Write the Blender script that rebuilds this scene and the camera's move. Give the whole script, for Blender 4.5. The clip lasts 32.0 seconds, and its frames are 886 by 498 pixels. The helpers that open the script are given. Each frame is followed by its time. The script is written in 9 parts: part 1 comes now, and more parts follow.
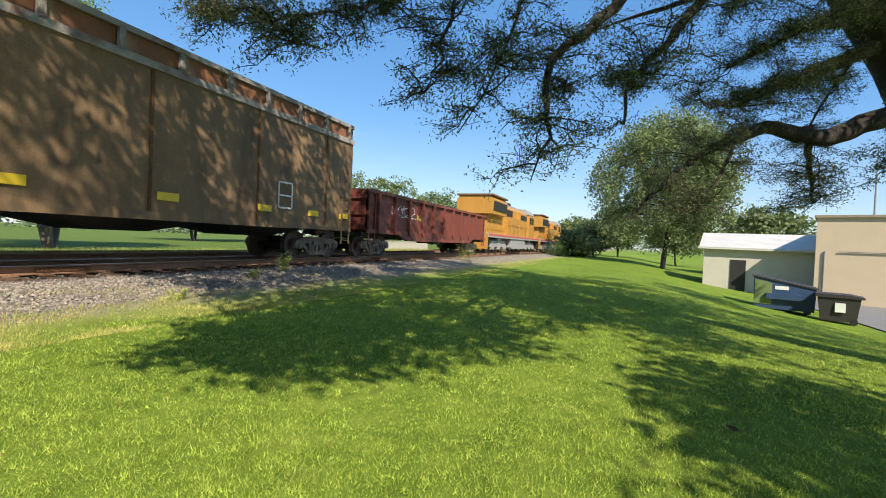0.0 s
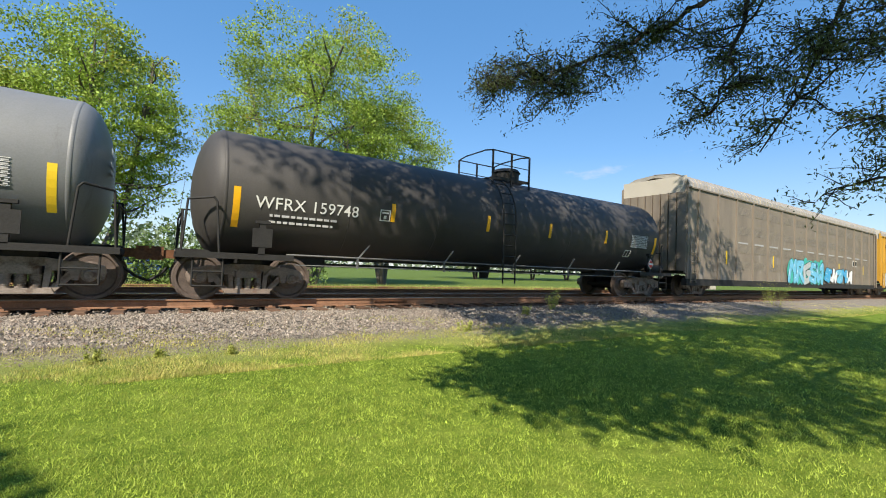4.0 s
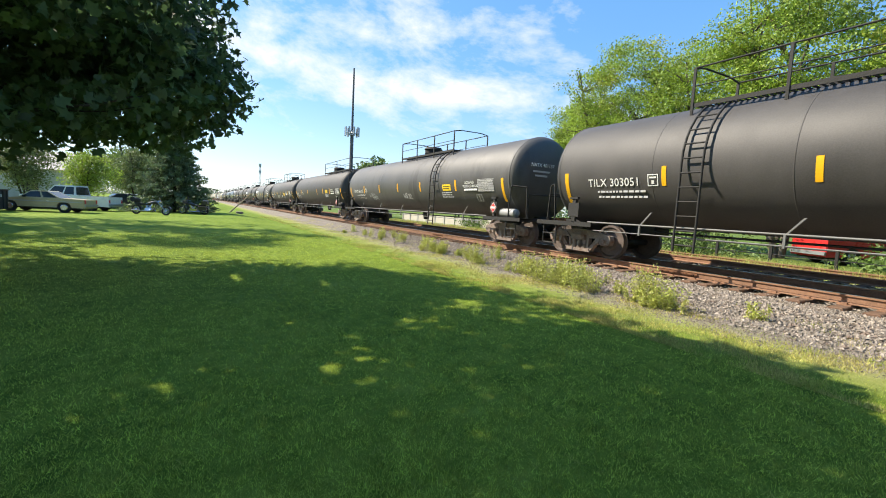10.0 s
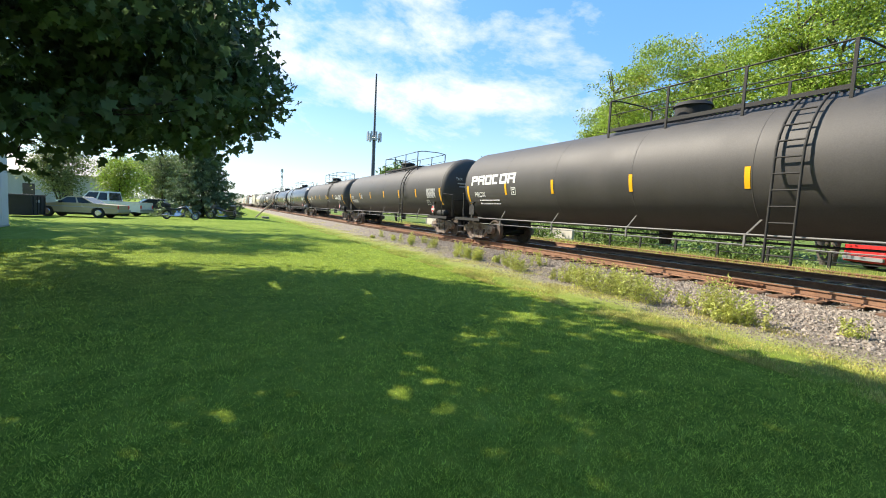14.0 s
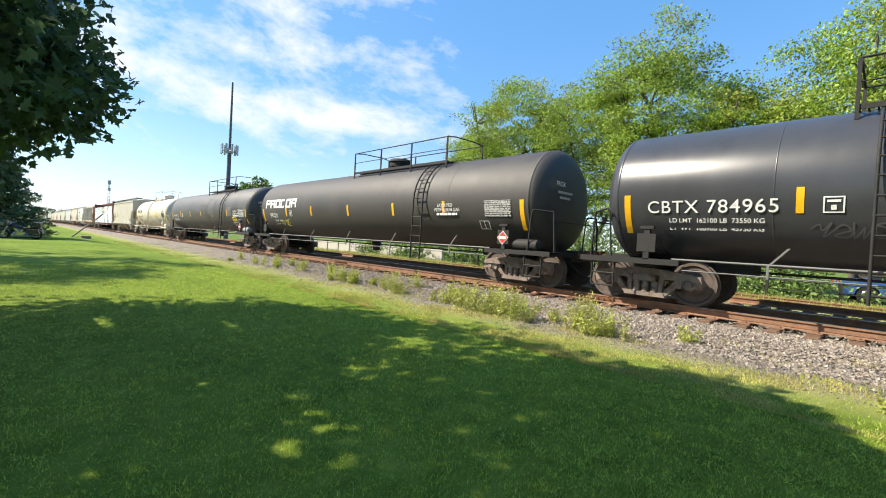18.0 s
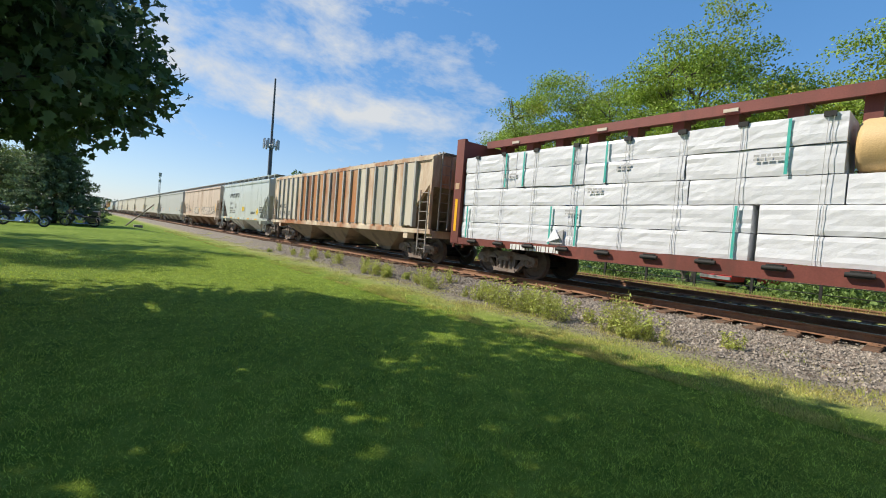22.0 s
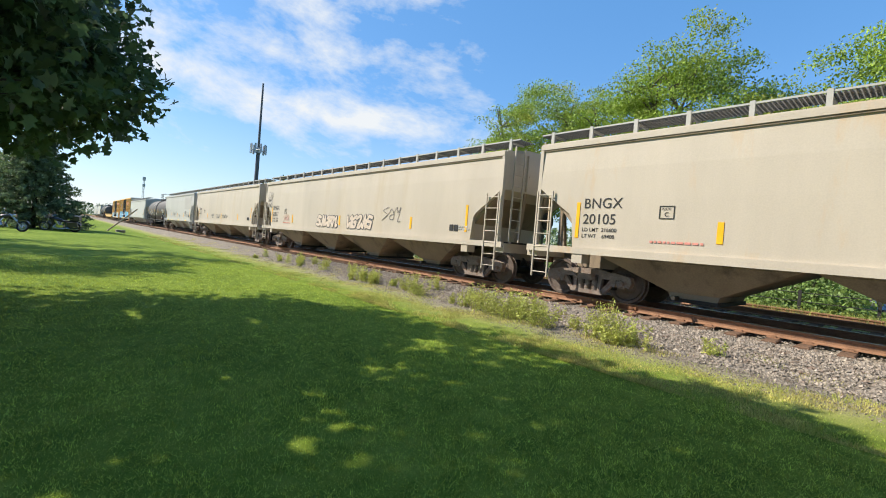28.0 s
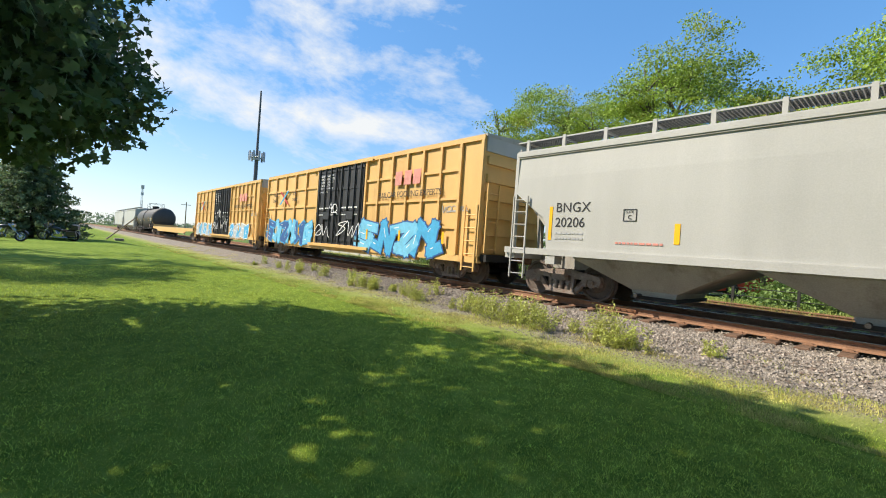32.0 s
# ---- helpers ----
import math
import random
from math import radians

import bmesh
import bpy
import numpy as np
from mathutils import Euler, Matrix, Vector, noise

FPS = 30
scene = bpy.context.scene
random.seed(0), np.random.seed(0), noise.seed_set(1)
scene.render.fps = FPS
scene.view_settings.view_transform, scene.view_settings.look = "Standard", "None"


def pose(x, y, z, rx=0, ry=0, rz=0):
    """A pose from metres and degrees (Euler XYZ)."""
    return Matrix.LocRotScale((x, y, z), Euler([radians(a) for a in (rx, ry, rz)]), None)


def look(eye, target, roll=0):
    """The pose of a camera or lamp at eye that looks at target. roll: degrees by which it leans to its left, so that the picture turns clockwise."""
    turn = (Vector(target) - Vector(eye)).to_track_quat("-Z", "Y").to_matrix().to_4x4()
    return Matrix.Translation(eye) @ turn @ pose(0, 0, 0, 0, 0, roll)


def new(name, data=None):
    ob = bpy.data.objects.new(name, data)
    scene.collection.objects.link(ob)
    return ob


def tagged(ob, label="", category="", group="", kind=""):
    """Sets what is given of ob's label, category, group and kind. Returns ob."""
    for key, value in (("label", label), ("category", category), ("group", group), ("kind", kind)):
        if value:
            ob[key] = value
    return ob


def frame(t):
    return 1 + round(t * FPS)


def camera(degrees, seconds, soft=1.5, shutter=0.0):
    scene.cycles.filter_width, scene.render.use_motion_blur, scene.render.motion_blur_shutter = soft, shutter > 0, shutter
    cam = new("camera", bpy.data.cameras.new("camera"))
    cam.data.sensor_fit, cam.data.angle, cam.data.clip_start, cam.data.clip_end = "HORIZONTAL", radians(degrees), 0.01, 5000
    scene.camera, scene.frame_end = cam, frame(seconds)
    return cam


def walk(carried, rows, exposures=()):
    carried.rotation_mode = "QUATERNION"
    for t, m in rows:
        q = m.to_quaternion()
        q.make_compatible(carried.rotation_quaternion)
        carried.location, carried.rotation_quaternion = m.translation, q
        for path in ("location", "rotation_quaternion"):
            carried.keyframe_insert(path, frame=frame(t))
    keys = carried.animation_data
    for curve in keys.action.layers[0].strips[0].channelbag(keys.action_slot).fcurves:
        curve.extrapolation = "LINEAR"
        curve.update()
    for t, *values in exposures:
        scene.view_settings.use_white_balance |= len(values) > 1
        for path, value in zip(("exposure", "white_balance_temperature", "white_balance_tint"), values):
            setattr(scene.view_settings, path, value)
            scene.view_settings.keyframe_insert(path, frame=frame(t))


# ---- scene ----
cam = camera(90.86, 32.0, 1.0)

PATH = [
    (0.0, (0.011, 0.001, 1.32), (9.244, 3.837, 1.136), 2.54),
    (0.5, (0.007, -0.007, 1.315), (9.243, 3.822, 1.146), 2.58),
    (1.0, (0.01, -0.004, 1.32), (9.256, 3.803, 1.162), 2.53),
    (1.5, (0.022, -0.015, 1.319), (9.279, 3.767, 1.216), 2.55),
    (2.0, (0.022, -0.012, 1.32), (9.281, 3.764, 1.196), 2.53),
    (2.5, (0.038, -0.008, 1.312), (9.311, 3.732, 1.178), 2.61),
    (3.0, (0.044, -0.013, 1.313), (9.319, 3.722, 1.188), 2.66),
    (3.5, (0.002, -0.005, 1.329), (8.594, 5.11, 1.466), 2.20),
    (4.0, (-0.047, 0.023, 1.334), (5.449, 8.366, 1.774), 2.21),
    (4.5, (-0.095, 0.045, 1.318), (1.139, 9.964, 1.611), 2.73),
    (6.5, (-0.439, -0.093, 1.595), (-8.242, 6.094, 0.677), 0.86),
    (7.0, (-0.438, -0.066, 1.592), (-8.471, 5.814, 0.646), 0.76),
    (7.5, (-0.496, -0.007, 1.574), (-8.421, 6.0, 0.522), 2.35),
    (8.0, (-0.619, 0.09, 1.587), (-8.431, 6.269, 0.698), 4.21),
    (8.5, (-0.676, 0.231, 1.578), (-8.673, 6.177, 0.748), 4.76),
    (9.0, (-0.707, 0.313, 1.58), (-9.106, 5.668, 0.69), 4.33),
    (9.5, (-0.66, 0.337, 1.598), (-9.232, 5.403, 0.676), 3.45),
    (10.0, (-0.629, 0.34, 1.607), (-9.308, 5.228, 0.718), 3.01),
    (10.5, (-0.609, 0.317, 1.611), (-9.464, 4.886, 0.768), 3.41),
    (11.0, (-0.61, 0.322, 1.609), (-9.583, 4.666, 0.824), 4.12),
    (11.5, (-0.593, 0.332, 1.614), (-9.642, 4.53, 0.905), 4.47),
    (12.0, (-0.594, 0.322, 1.606), (-9.67, 4.464, 0.916), 4.59),
    (12.5, (-0.617, 0.326, 1.602), (-9.745, 4.352, 0.921), 4.44),
    (13.0, (-0.746, 0.27, 1.584), (-9.913, 4.183, 0.769), 4.27),
    (13.5, (-1.036, 0.15, 1.598), (-10.024, 4.456, 0.776), 3.10),
    (15.5, (-1.754, -0.077, 1.608), (-10.475, 4.771, 0.944), 3.18),
    (16.0, (-1.782, -0.048, 1.608), (-10.027, 5.61, 1.649), 4.22),
    (16.5, (-1.756, -0.036, 1.599), (-9.062, 6.792, 1.645), 5.45),
    (17.0, (-1.736, -0.026, 1.592), (-9.062, 6.781, 1.611), 2.90),
    (17.5, (-1.734, -0.001, 1.598), (-8.95, 6.922, 1.496), 2.75),
    (18.0, (-1.763, 0.002, 1.598), (-8.942, 6.962, 1.42), 3.18),
    (18.5, (-1.779, 0.012, 1.593), (-8.892, 7.038, 1.38), 3.96),
    (19.0, (-1.798, 0.036, 1.588), (-8.836, 7.135, 1.346), 4.75),
    (19.5, (-1.772, 0.022, 1.595), (-8.803, 7.128, 1.331), 5.29),
    (20.0, (-1.79, 0.029, 1.597), (-8.921, 7.036, 1.362), 5.51),
    (20.5, (-1.792, 0.021, 1.599), (-9.032, 6.915, 1.38), 5.48),
    (21.0, (-1.795, 0.018, 1.595), (-9.199, 6.736, 1.366), 5.05),
    (21.5, (-1.788, 0.014, 1.593), (-9.386, 6.51, 1.319), 4.63),
    (22.0, (-1.782, 0.01, 1.593), (-9.46, 6.409, 1.276), 4.48),
    (22.5, (-1.779, 0.013, 1.598), (-9.462, 6.404, 1.244), 4.56),
    (23.0, (-1.779, 0.01, 1.598), (-9.484, 6.373, 1.212), 4.67),
    (23.5, (-1.779, 0.003, 1.595), (-9.533, 6.305, 1.201), 4.86),
    (24.0, (-1.779, -0.001, 1.601), (-9.552, 6.278, 1.212), 5.22),
    (24.5, (-1.774, 0.005, 1.6), (-9.546, 6.287, 1.227), 5.23),
    (26.5, (-1.767, 0.007, 1.608), (-9.424, 6.431, 1.292), 5.02),
    (27.0, (-1.767, 0.01, 1.606), (-9.374, 6.496, 1.37), 4.93),
    (27.5, (-1.755, 0.013, 1.61), (-9.33, 6.538, 1.415), 4.84),
    (28.0, (-1.746, 0.01, 1.611), (-9.26, 6.607, 1.455), 4.69),
    (28.5, (-1.733, 0.007, 1.606), (-9.237, 6.616, 1.464), 4.26),
    (29.0, (-1.737, 0.002, 1.605), (-9.224, 6.63, 1.494), 4.19),
    (29.5, (-1.738, 0.007, 1.612), (-9.216, 6.645, 1.477), 4.31),
    (30.0, (-1.742, 0.006, 1.61), (-9.265, 6.592, 1.445), 4.11),
    (30.5, (-1.745, 0.009, 1.61), (-9.27, 6.593, 1.441), 3.82),
    (31.0, (-1.753, 0.006, 1.606), (-9.272, 6.597, 1.455), 4.01),
    (31.5, (-1.746, 0.005, 1.612), (-9.26, 6.604, 1.546), 4.01),
    (32.0, (-1.738, 0.005, 1.614), (-9.246, 6.611, 1.57), 4.04),
]
LIGHT = [(0, 0.60, 6750, 10), (3, 0.63, 6750, 10), (4, 0.55, 6700, 10), (7, 0.56, 6500, 10), (8, 0.70, 6700, 10), (9, 0.88, 6800, 10), (10, 0.94, 6800, 10), (11, 1.02, 6800, 10), (13, 1.08, 6800, 10), (16, 1.02, 6800, 10), (17, 1.02, 6800, 10), (18, 0.92, 6800, 10),
         (19, 0.73, 6750, 10), (20, 0.52, 6650, 10), (21, 0.33, 6550, 10), (22, 0.31, 6550, 10), (23, 0.44, 6600, 10), (24, 0.60, 6600, 10), (27, 0.67, 6600, 10), (28, 0.63, 6600, 10), (29, 0.70, 6650, 10), (31, 0.70, 6750, 10), (32, 0.66, 6700, 10)]
walk(cam, [(t, look(eye, target, roll)) for t, eye, target, roll in PATH], LIGHT)

# ---- daylight ----
SUN_EL, SUN_DIR = 43.0, Vector((-0.72, -0.69, 0)).normalized()
to_sun = Vector((SUN_DIR.x * math.cos(radians(SUN_EL)), SUN_DIR.y * math.cos(radians(SUN_EL)), math.sin(radians(SUN_EL))))
sun = new("sun", bpy.data.lights.new("sun", "SUN"))
sun.data.energy, sun.data.angle, sun.data.color = 4.9, radians(0.55), (1.0, 0.925, 0.79)
sun.matrix_world = look(to_sun * 60, (0, 0, 0))

world = bpy.data.worlds.new("sky")
scene.world = world
world.use_nodes = True
wt = world.node_tree


def wire(tree, a, b):
    tree.links.new(a, b)


def node(tree, kind, operation="", data_type=""):
    n = tree.nodes.new(kind)
    if operation:
        n.operation = operation
    if data_type:
        n.data_type = data_type
    return n


sky = node(wt, "ShaderNodeTexSky")
sky.sky_type, sky.sun_disc = "NISHITA", False
sky.sun_elevation = radians(SUN_EL)
sky.sun_rotation = math.atan2(SUN_DIR.x, SUN_DIR.y)
sky.air_density, sky.dust_density, sky.ozone_density = 1.0, 0.3, 1.4
# broken cloud over the western half: one long bright bank and thinner puffs above it
coord = node(wt, "ShaderNodeTexCoord")
split = node(wt, "ShaderNodeSeparateXYZ")
wire(wt, coord.outputs["Generated"], split.inputs[0])
tilt = node(wt, "ShaderNodeVectorMath", operation="DOT_PRODUCT")
tilt.inputs[1].default_value = (0.0, 0.13, 1.0)
wire(wt, coord.outputs["Generated"], tilt.inputs[0])
lie = node(wt, "ShaderNodeCombineXYZ")


def share(tree, socket, factor, offset=0.0):
    n = node(tree, "ShaderNodeMath", operation="MULTIPLY_ADD")
    n.inputs[1].default_value, n.inputs[2].default_value = factor, offset
    wire(tree, socket, n.inputs[0])
    return n.outputs[0]


wire(wt, share(wt, split.outputs["Y"], 4.2), lie.inputs[0])
wire(wt, share(wt, tilt.outputs["Value"], 7.5), lie.inputs[1])
wire(wt, share(wt, split.outputs["X"], 1.2), lie.inputs[2])
cn = node(wt, "ShaderNodeTexNoise")
cn.inputs["Scale"].default_value, cn.inputs["Detail"].default_value, cn.inputs["Roughness"].default_value = 1.7, 9, 0.62
cn.inputs["Distortion"].default_value = 0.15
wire(wt, lie.outputs[0], cn.inputs["Vector"])
bank = node(wt, "ShaderNodeMapRange")
bank.interpolation_type = "SMOOTHSTEP"
away = node(wt, "ShaderNodeMath", operation="ABSOLUTE")
wire(wt, share(wt, tilt.outputs["Value"], 1.0, -0.305), away.inputs[0])
wire(wt, away.outputs[0], bank.inputs["Value"])
bank.inputs["From Min"].default_value, bank.inputs["From Max"].default_value = 0.0, 0.055
bank.inputs["To Min"].default_value, bank.inputs["To Max"].default_value = 0.13, 0.0
west = node(wt, "ShaderNodeMapRange")
west.inputs["From Min"].default_value, west.inputs["From Max"].default_value = -0.45, -0.80
west.inputs["To Min"].default_value, west.inputs["To Max"].default_value = -0.30, 0.03
wire(wt, split.outputs["X"], west.inputs["Value"])
lowsky = node(wt, "ShaderNodeMapRange")
lowsky.inputs["From Min"].default_value, lowsky.inputs["From Max"].default_value = 0.14, 0.26
lowsky.inputs["To Min"].default_value, lowsky.inputs["To Max"].default_value = -0.20, 0.0
wire(wt, tilt.outputs["Value"], lowsky.inputs["Value"])
add = node(wt, "ShaderNodeMath", operation="ADD")
wire(wt, cn.outputs[0], add.inputs[0])
wire(wt, bank.outputs[0], add.inputs[1])
add2 = node(wt, "ShaderNodeMath", operation="ADD")
wire(wt, add.outputs[0], add2.inputs[0])
wire(wt, west.outputs[0], add2.inputs[1])
add3 = node(wt, "ShaderNodeMath", operation="ADD")
wire(wt, add2.outputs[0], add3.inputs[0])
wire(wt, lowsky.outputs[0], add3.inputs[1])
cr = node(wt, "ShaderNodeValToRGB")
cr.color_ramp.elements[0].position, cr.color_ramp.elements[1].position = 0.45, 0.74
wire(wt, add3.outputs[0], cr.inputs[0])
haze = node(wt, "ShaderNodeMapRange")
haze.inputs["From Min"].default_value, haze.inputs["From Max"].default_value = 0.0, 0.25
haze.inputs["To Min"].default_value, haze.inputs["To Max"].default_value = 0.30, 0.0
wire(wt, split.outputs["Z"], haze.inputs["Value"])
most = node(wt, "ShaderNodeMath", operation="MAXIMUM")
wire(wt, cr.outputs[0], most.inputs[0])
wire(wt, haze.outputs[0], most.inputs[1])
hue = node(wt, "ShaderNodeHueSaturation")
hue.inputs["Saturation"].default_value, hue.inputs["Value"].default_value = 1.15, 1.4
wire(wt, sky.outputs[0], hue.inputs["Color"])
mix = node(wt, "ShaderNodeMix", data_type="RGBA")
wire(wt, most.outputs[0], mix.inputs[0])
blue = node(wt, "ShaderNodeMix", data_type="RGBA")
blue.inputs[0].default_value = 0.58
wire(wt, hue.outputs[0], blue.inputs[6])
blue.inputs[7].default_value = (0.44, 1.72, 4.0, 1)
wire(wt, blue.outputs[2], mix.inputs[6])
mix.inputs[7].default_value = (4.6, 4.85, 5.1, 1)
bg = wt.nodes["Background"]
wire(wt, mix.outputs[2], bg.inputs[0])
bg.inputs[1].default_value = 0.122


# ---- materials ----
def paint(name, color, rough=0.5, metal=0.0, vary=0.25, scale=3.0, grain=40.0, bump=0.08, stain=None, amount=0.0, streak=False, leaf=0.0, world_space=False, spec=0.5, island=0.0):
    """A surface with broad stains, fine grain and a little relief, in the thing's own space."""
    m = bpy.data.materials.new(name)
    m.use_nodes = True
    t = m.node_tree
    b = t.nodes["Principled BSDF"]
    c = node(t, "ShaderNodeTexCoord")
    src = c.outputs["Object"]
    if world_space:
        src = node(t, "ShaderNodeNewGeometry").outputs["Position"]
    mp = node(t, "ShaderNodeMapping")
    mp.inputs["Scale"].default_value = (1.0, 1.0, 0.22) if streak else (1, 1, 1)
    wire(t, src, mp.inputs[0])
    big = node(t, "ShaderNodeTexNoise")
    big.inputs["Scale"].default_value, big.inputs["Detail"].default_value, big.inputs["Roughness"].default_value = scale, 6, 0.6
    wire(t, mp.outputs[0], big.inputs["Vector"])
    fine = node(t, "ShaderNodeTexNoise")
    fine.inputs["Scale"].default_value, fine.inputs["Detail"].default_value = grain, 4
    wire(t, src, fine.inputs["Vector"])
    total = node(t, "ShaderNodeMath", operation="MULTIPLY_ADD")
    total.inputs[1].default_value, total.inputs[2].default_value = 0.6, 0.0
    wire(t, big.outputs[0], total.inputs[0])
    both = node(t, "ShaderNodeMath", operation="MULTIPLY_ADD")
    both.inputs[1].default_value = 0.4
    wire(t, fine.outputs[0], both.inputs[0])
    wire(t, total.outputs[0], both.inputs[2])
    val = node(t, "ShaderNodeMapRange")
    val.inputs["From Min"].default_value, val.inputs["From Max"].default_value = 0.3, 0.7
    val.inputs["To Min"].default_value, val.inputs["To Max"].default_value = 1 - vary, 1 + vary
    wire(t, both.outputs[0], val.inputs["Value"])
    mul = node(t, "ShaderNodeVectorMath", operation="SCALE")
    mul.inputs[0].default_value = color
    shade = val.outputs[0]
    if island:
        each = node(t, "ShaderNodeMapRange")
        each.inputs["To Min"].default_value, each.inputs["To Max"].default_value = 1 - island, 1 + island
        wire(t, node(t, "ShaderNodeNewGeometry").outputs["Random Per Island"], each.inputs["Value"])
        prod = node(t, "ShaderNodeMath", operation="MULTIPLY")
        wire(t, shade, prod.inputs[0])
        wire(t, each.outputs[0], prod.inputs[1])
        shade = prod.outputs[0]
    wire(t, shade, mul.inputs["Scale"])
    out = mul.outputs[0]
    if stain:
        sn = node(t, "ShaderNodeTexNoise")
        sn.inputs["Scale"].default_value, sn.inputs["Detail"].default_value, sn.inputs["Roughness"].default_value = scale * 0.7, 8, 0.68
        off = node(t, "ShaderNodeVectorMath", operation="ADD")
        off.inputs[1].default_value = (7.3, 2.1, 4.4)
        wire(t, mp.outputs[0], off.inputs[0])
        wire(t, off.outputs[0], sn.inputs["Vector"])
        sr = node(t, "ShaderNodeMapRange")
        sr.inputs["From Min"].default_value, sr.inputs["From Max"].default_value = 0.62 - 0.3 * amount, 0.80 - 0.3 * amount
        wire(t, sn.outputs[0], sr.inputs["Value"])
        sm = node(t, "ShaderNodeMix", data_type="RGBA")
        wire(t, sr.outputs[0], sm.inputs[0])
        wire(t, out, sm.inputs[6])
        sm.inputs[7].default_value = (*stain, 1)
        out = sm.outputs[2]
    wire(t, out, b.inputs["Base Color"])
    rr = node(t, "ShaderNodeMapRange")
    rr.inputs["To Min"].default_value, rr.inputs["To Max"].default_value = max(0.02, rough - 0.12), min(1, rough + 0.12)
    wire(t, big.outputs[0], rr.inputs["Value"])
    wire(t, rr.outputs[0], b.inputs["Roughness"])
    b.inputs["Metallic"].default_value = metal
    b.inputs["Specular IOR Level"].default_value = spec
    if bump:
        bp = node(t, "ShaderNodeBump")
        bp.inputs["Strength"].default_value, bp.inputs["Distance"].default_value = bump * 4, 0.02
        wire(t, both.outputs[0], bp.inputs["Height"])
        wire(t, bp.outputs[0], b.inputs["Normal"])
    if leaf:
        tr = node(t, "ShaderNodeBsdfTranslucent")
        wire(t, out, tr.inputs[0])
        ms = node(t, "ShaderNodeMixShader")
        ms.inputs[0].default_value = leaf
        wire(t, b.outputs[0], ms.inputs[1])
        wire(t, tr.outputs[0], ms.inputs[2])
        wire(t, ms.outputs[0], t.nodes["Material Output"].inputs[0])
    return m


def perforated(name, color, hole=(0.05, 0.038, 0.025)):
    """Sheet steel with rows of punched holes."""
    m = paint(name, color, 0.55, vary=0.3, scale=1.5)
    t = m.node_tree
    b = t.nodes["Principled BSDF"]
    was = b.inputs["Base Color"].links[0].from_socket
    c = node(t, "ShaderNodeTexCoord")
    sp = node(t, "ShaderNodeSeparateXYZ")
    wire(t, c.outputs["Object"], sp.inputs[0])
    cell = []
    for ax, size in (("X", 0.055), ("Z", 0.055)):
        f = node(t, "ShaderNodeMath", operation="PINGPONG")
        f.inputs[1].default_value = size / 2
        wire(t, sp.outputs[ax], f.inputs[0])
        g = node(t, "ShaderNodeMath", operation="GREATER_THAN")
        g.inputs[1].default_value = size * 0.2
        wire(t, f.outputs[0], g.inputs[0])
        cell.append(g)
    mu = node(t, "ShaderNodeMath", operation="MULTIPLY")
    wire(t, cell[0].outputs[0], mu.inputs[0])
    wire(t, cell[1].outputs[0], mu.inputs[1])
    mx = node(t, "ShaderNodeMix", data_type="RGBA")
    wire(t, mu.outputs[0], mx.inputs[0])
    wire(t, was, mx.inputs[6])
    mx.inputs[7].default_value = (*hole, 1)
    wire(t, mx.outputs[2], b.inputs["Base Color"])
    return m


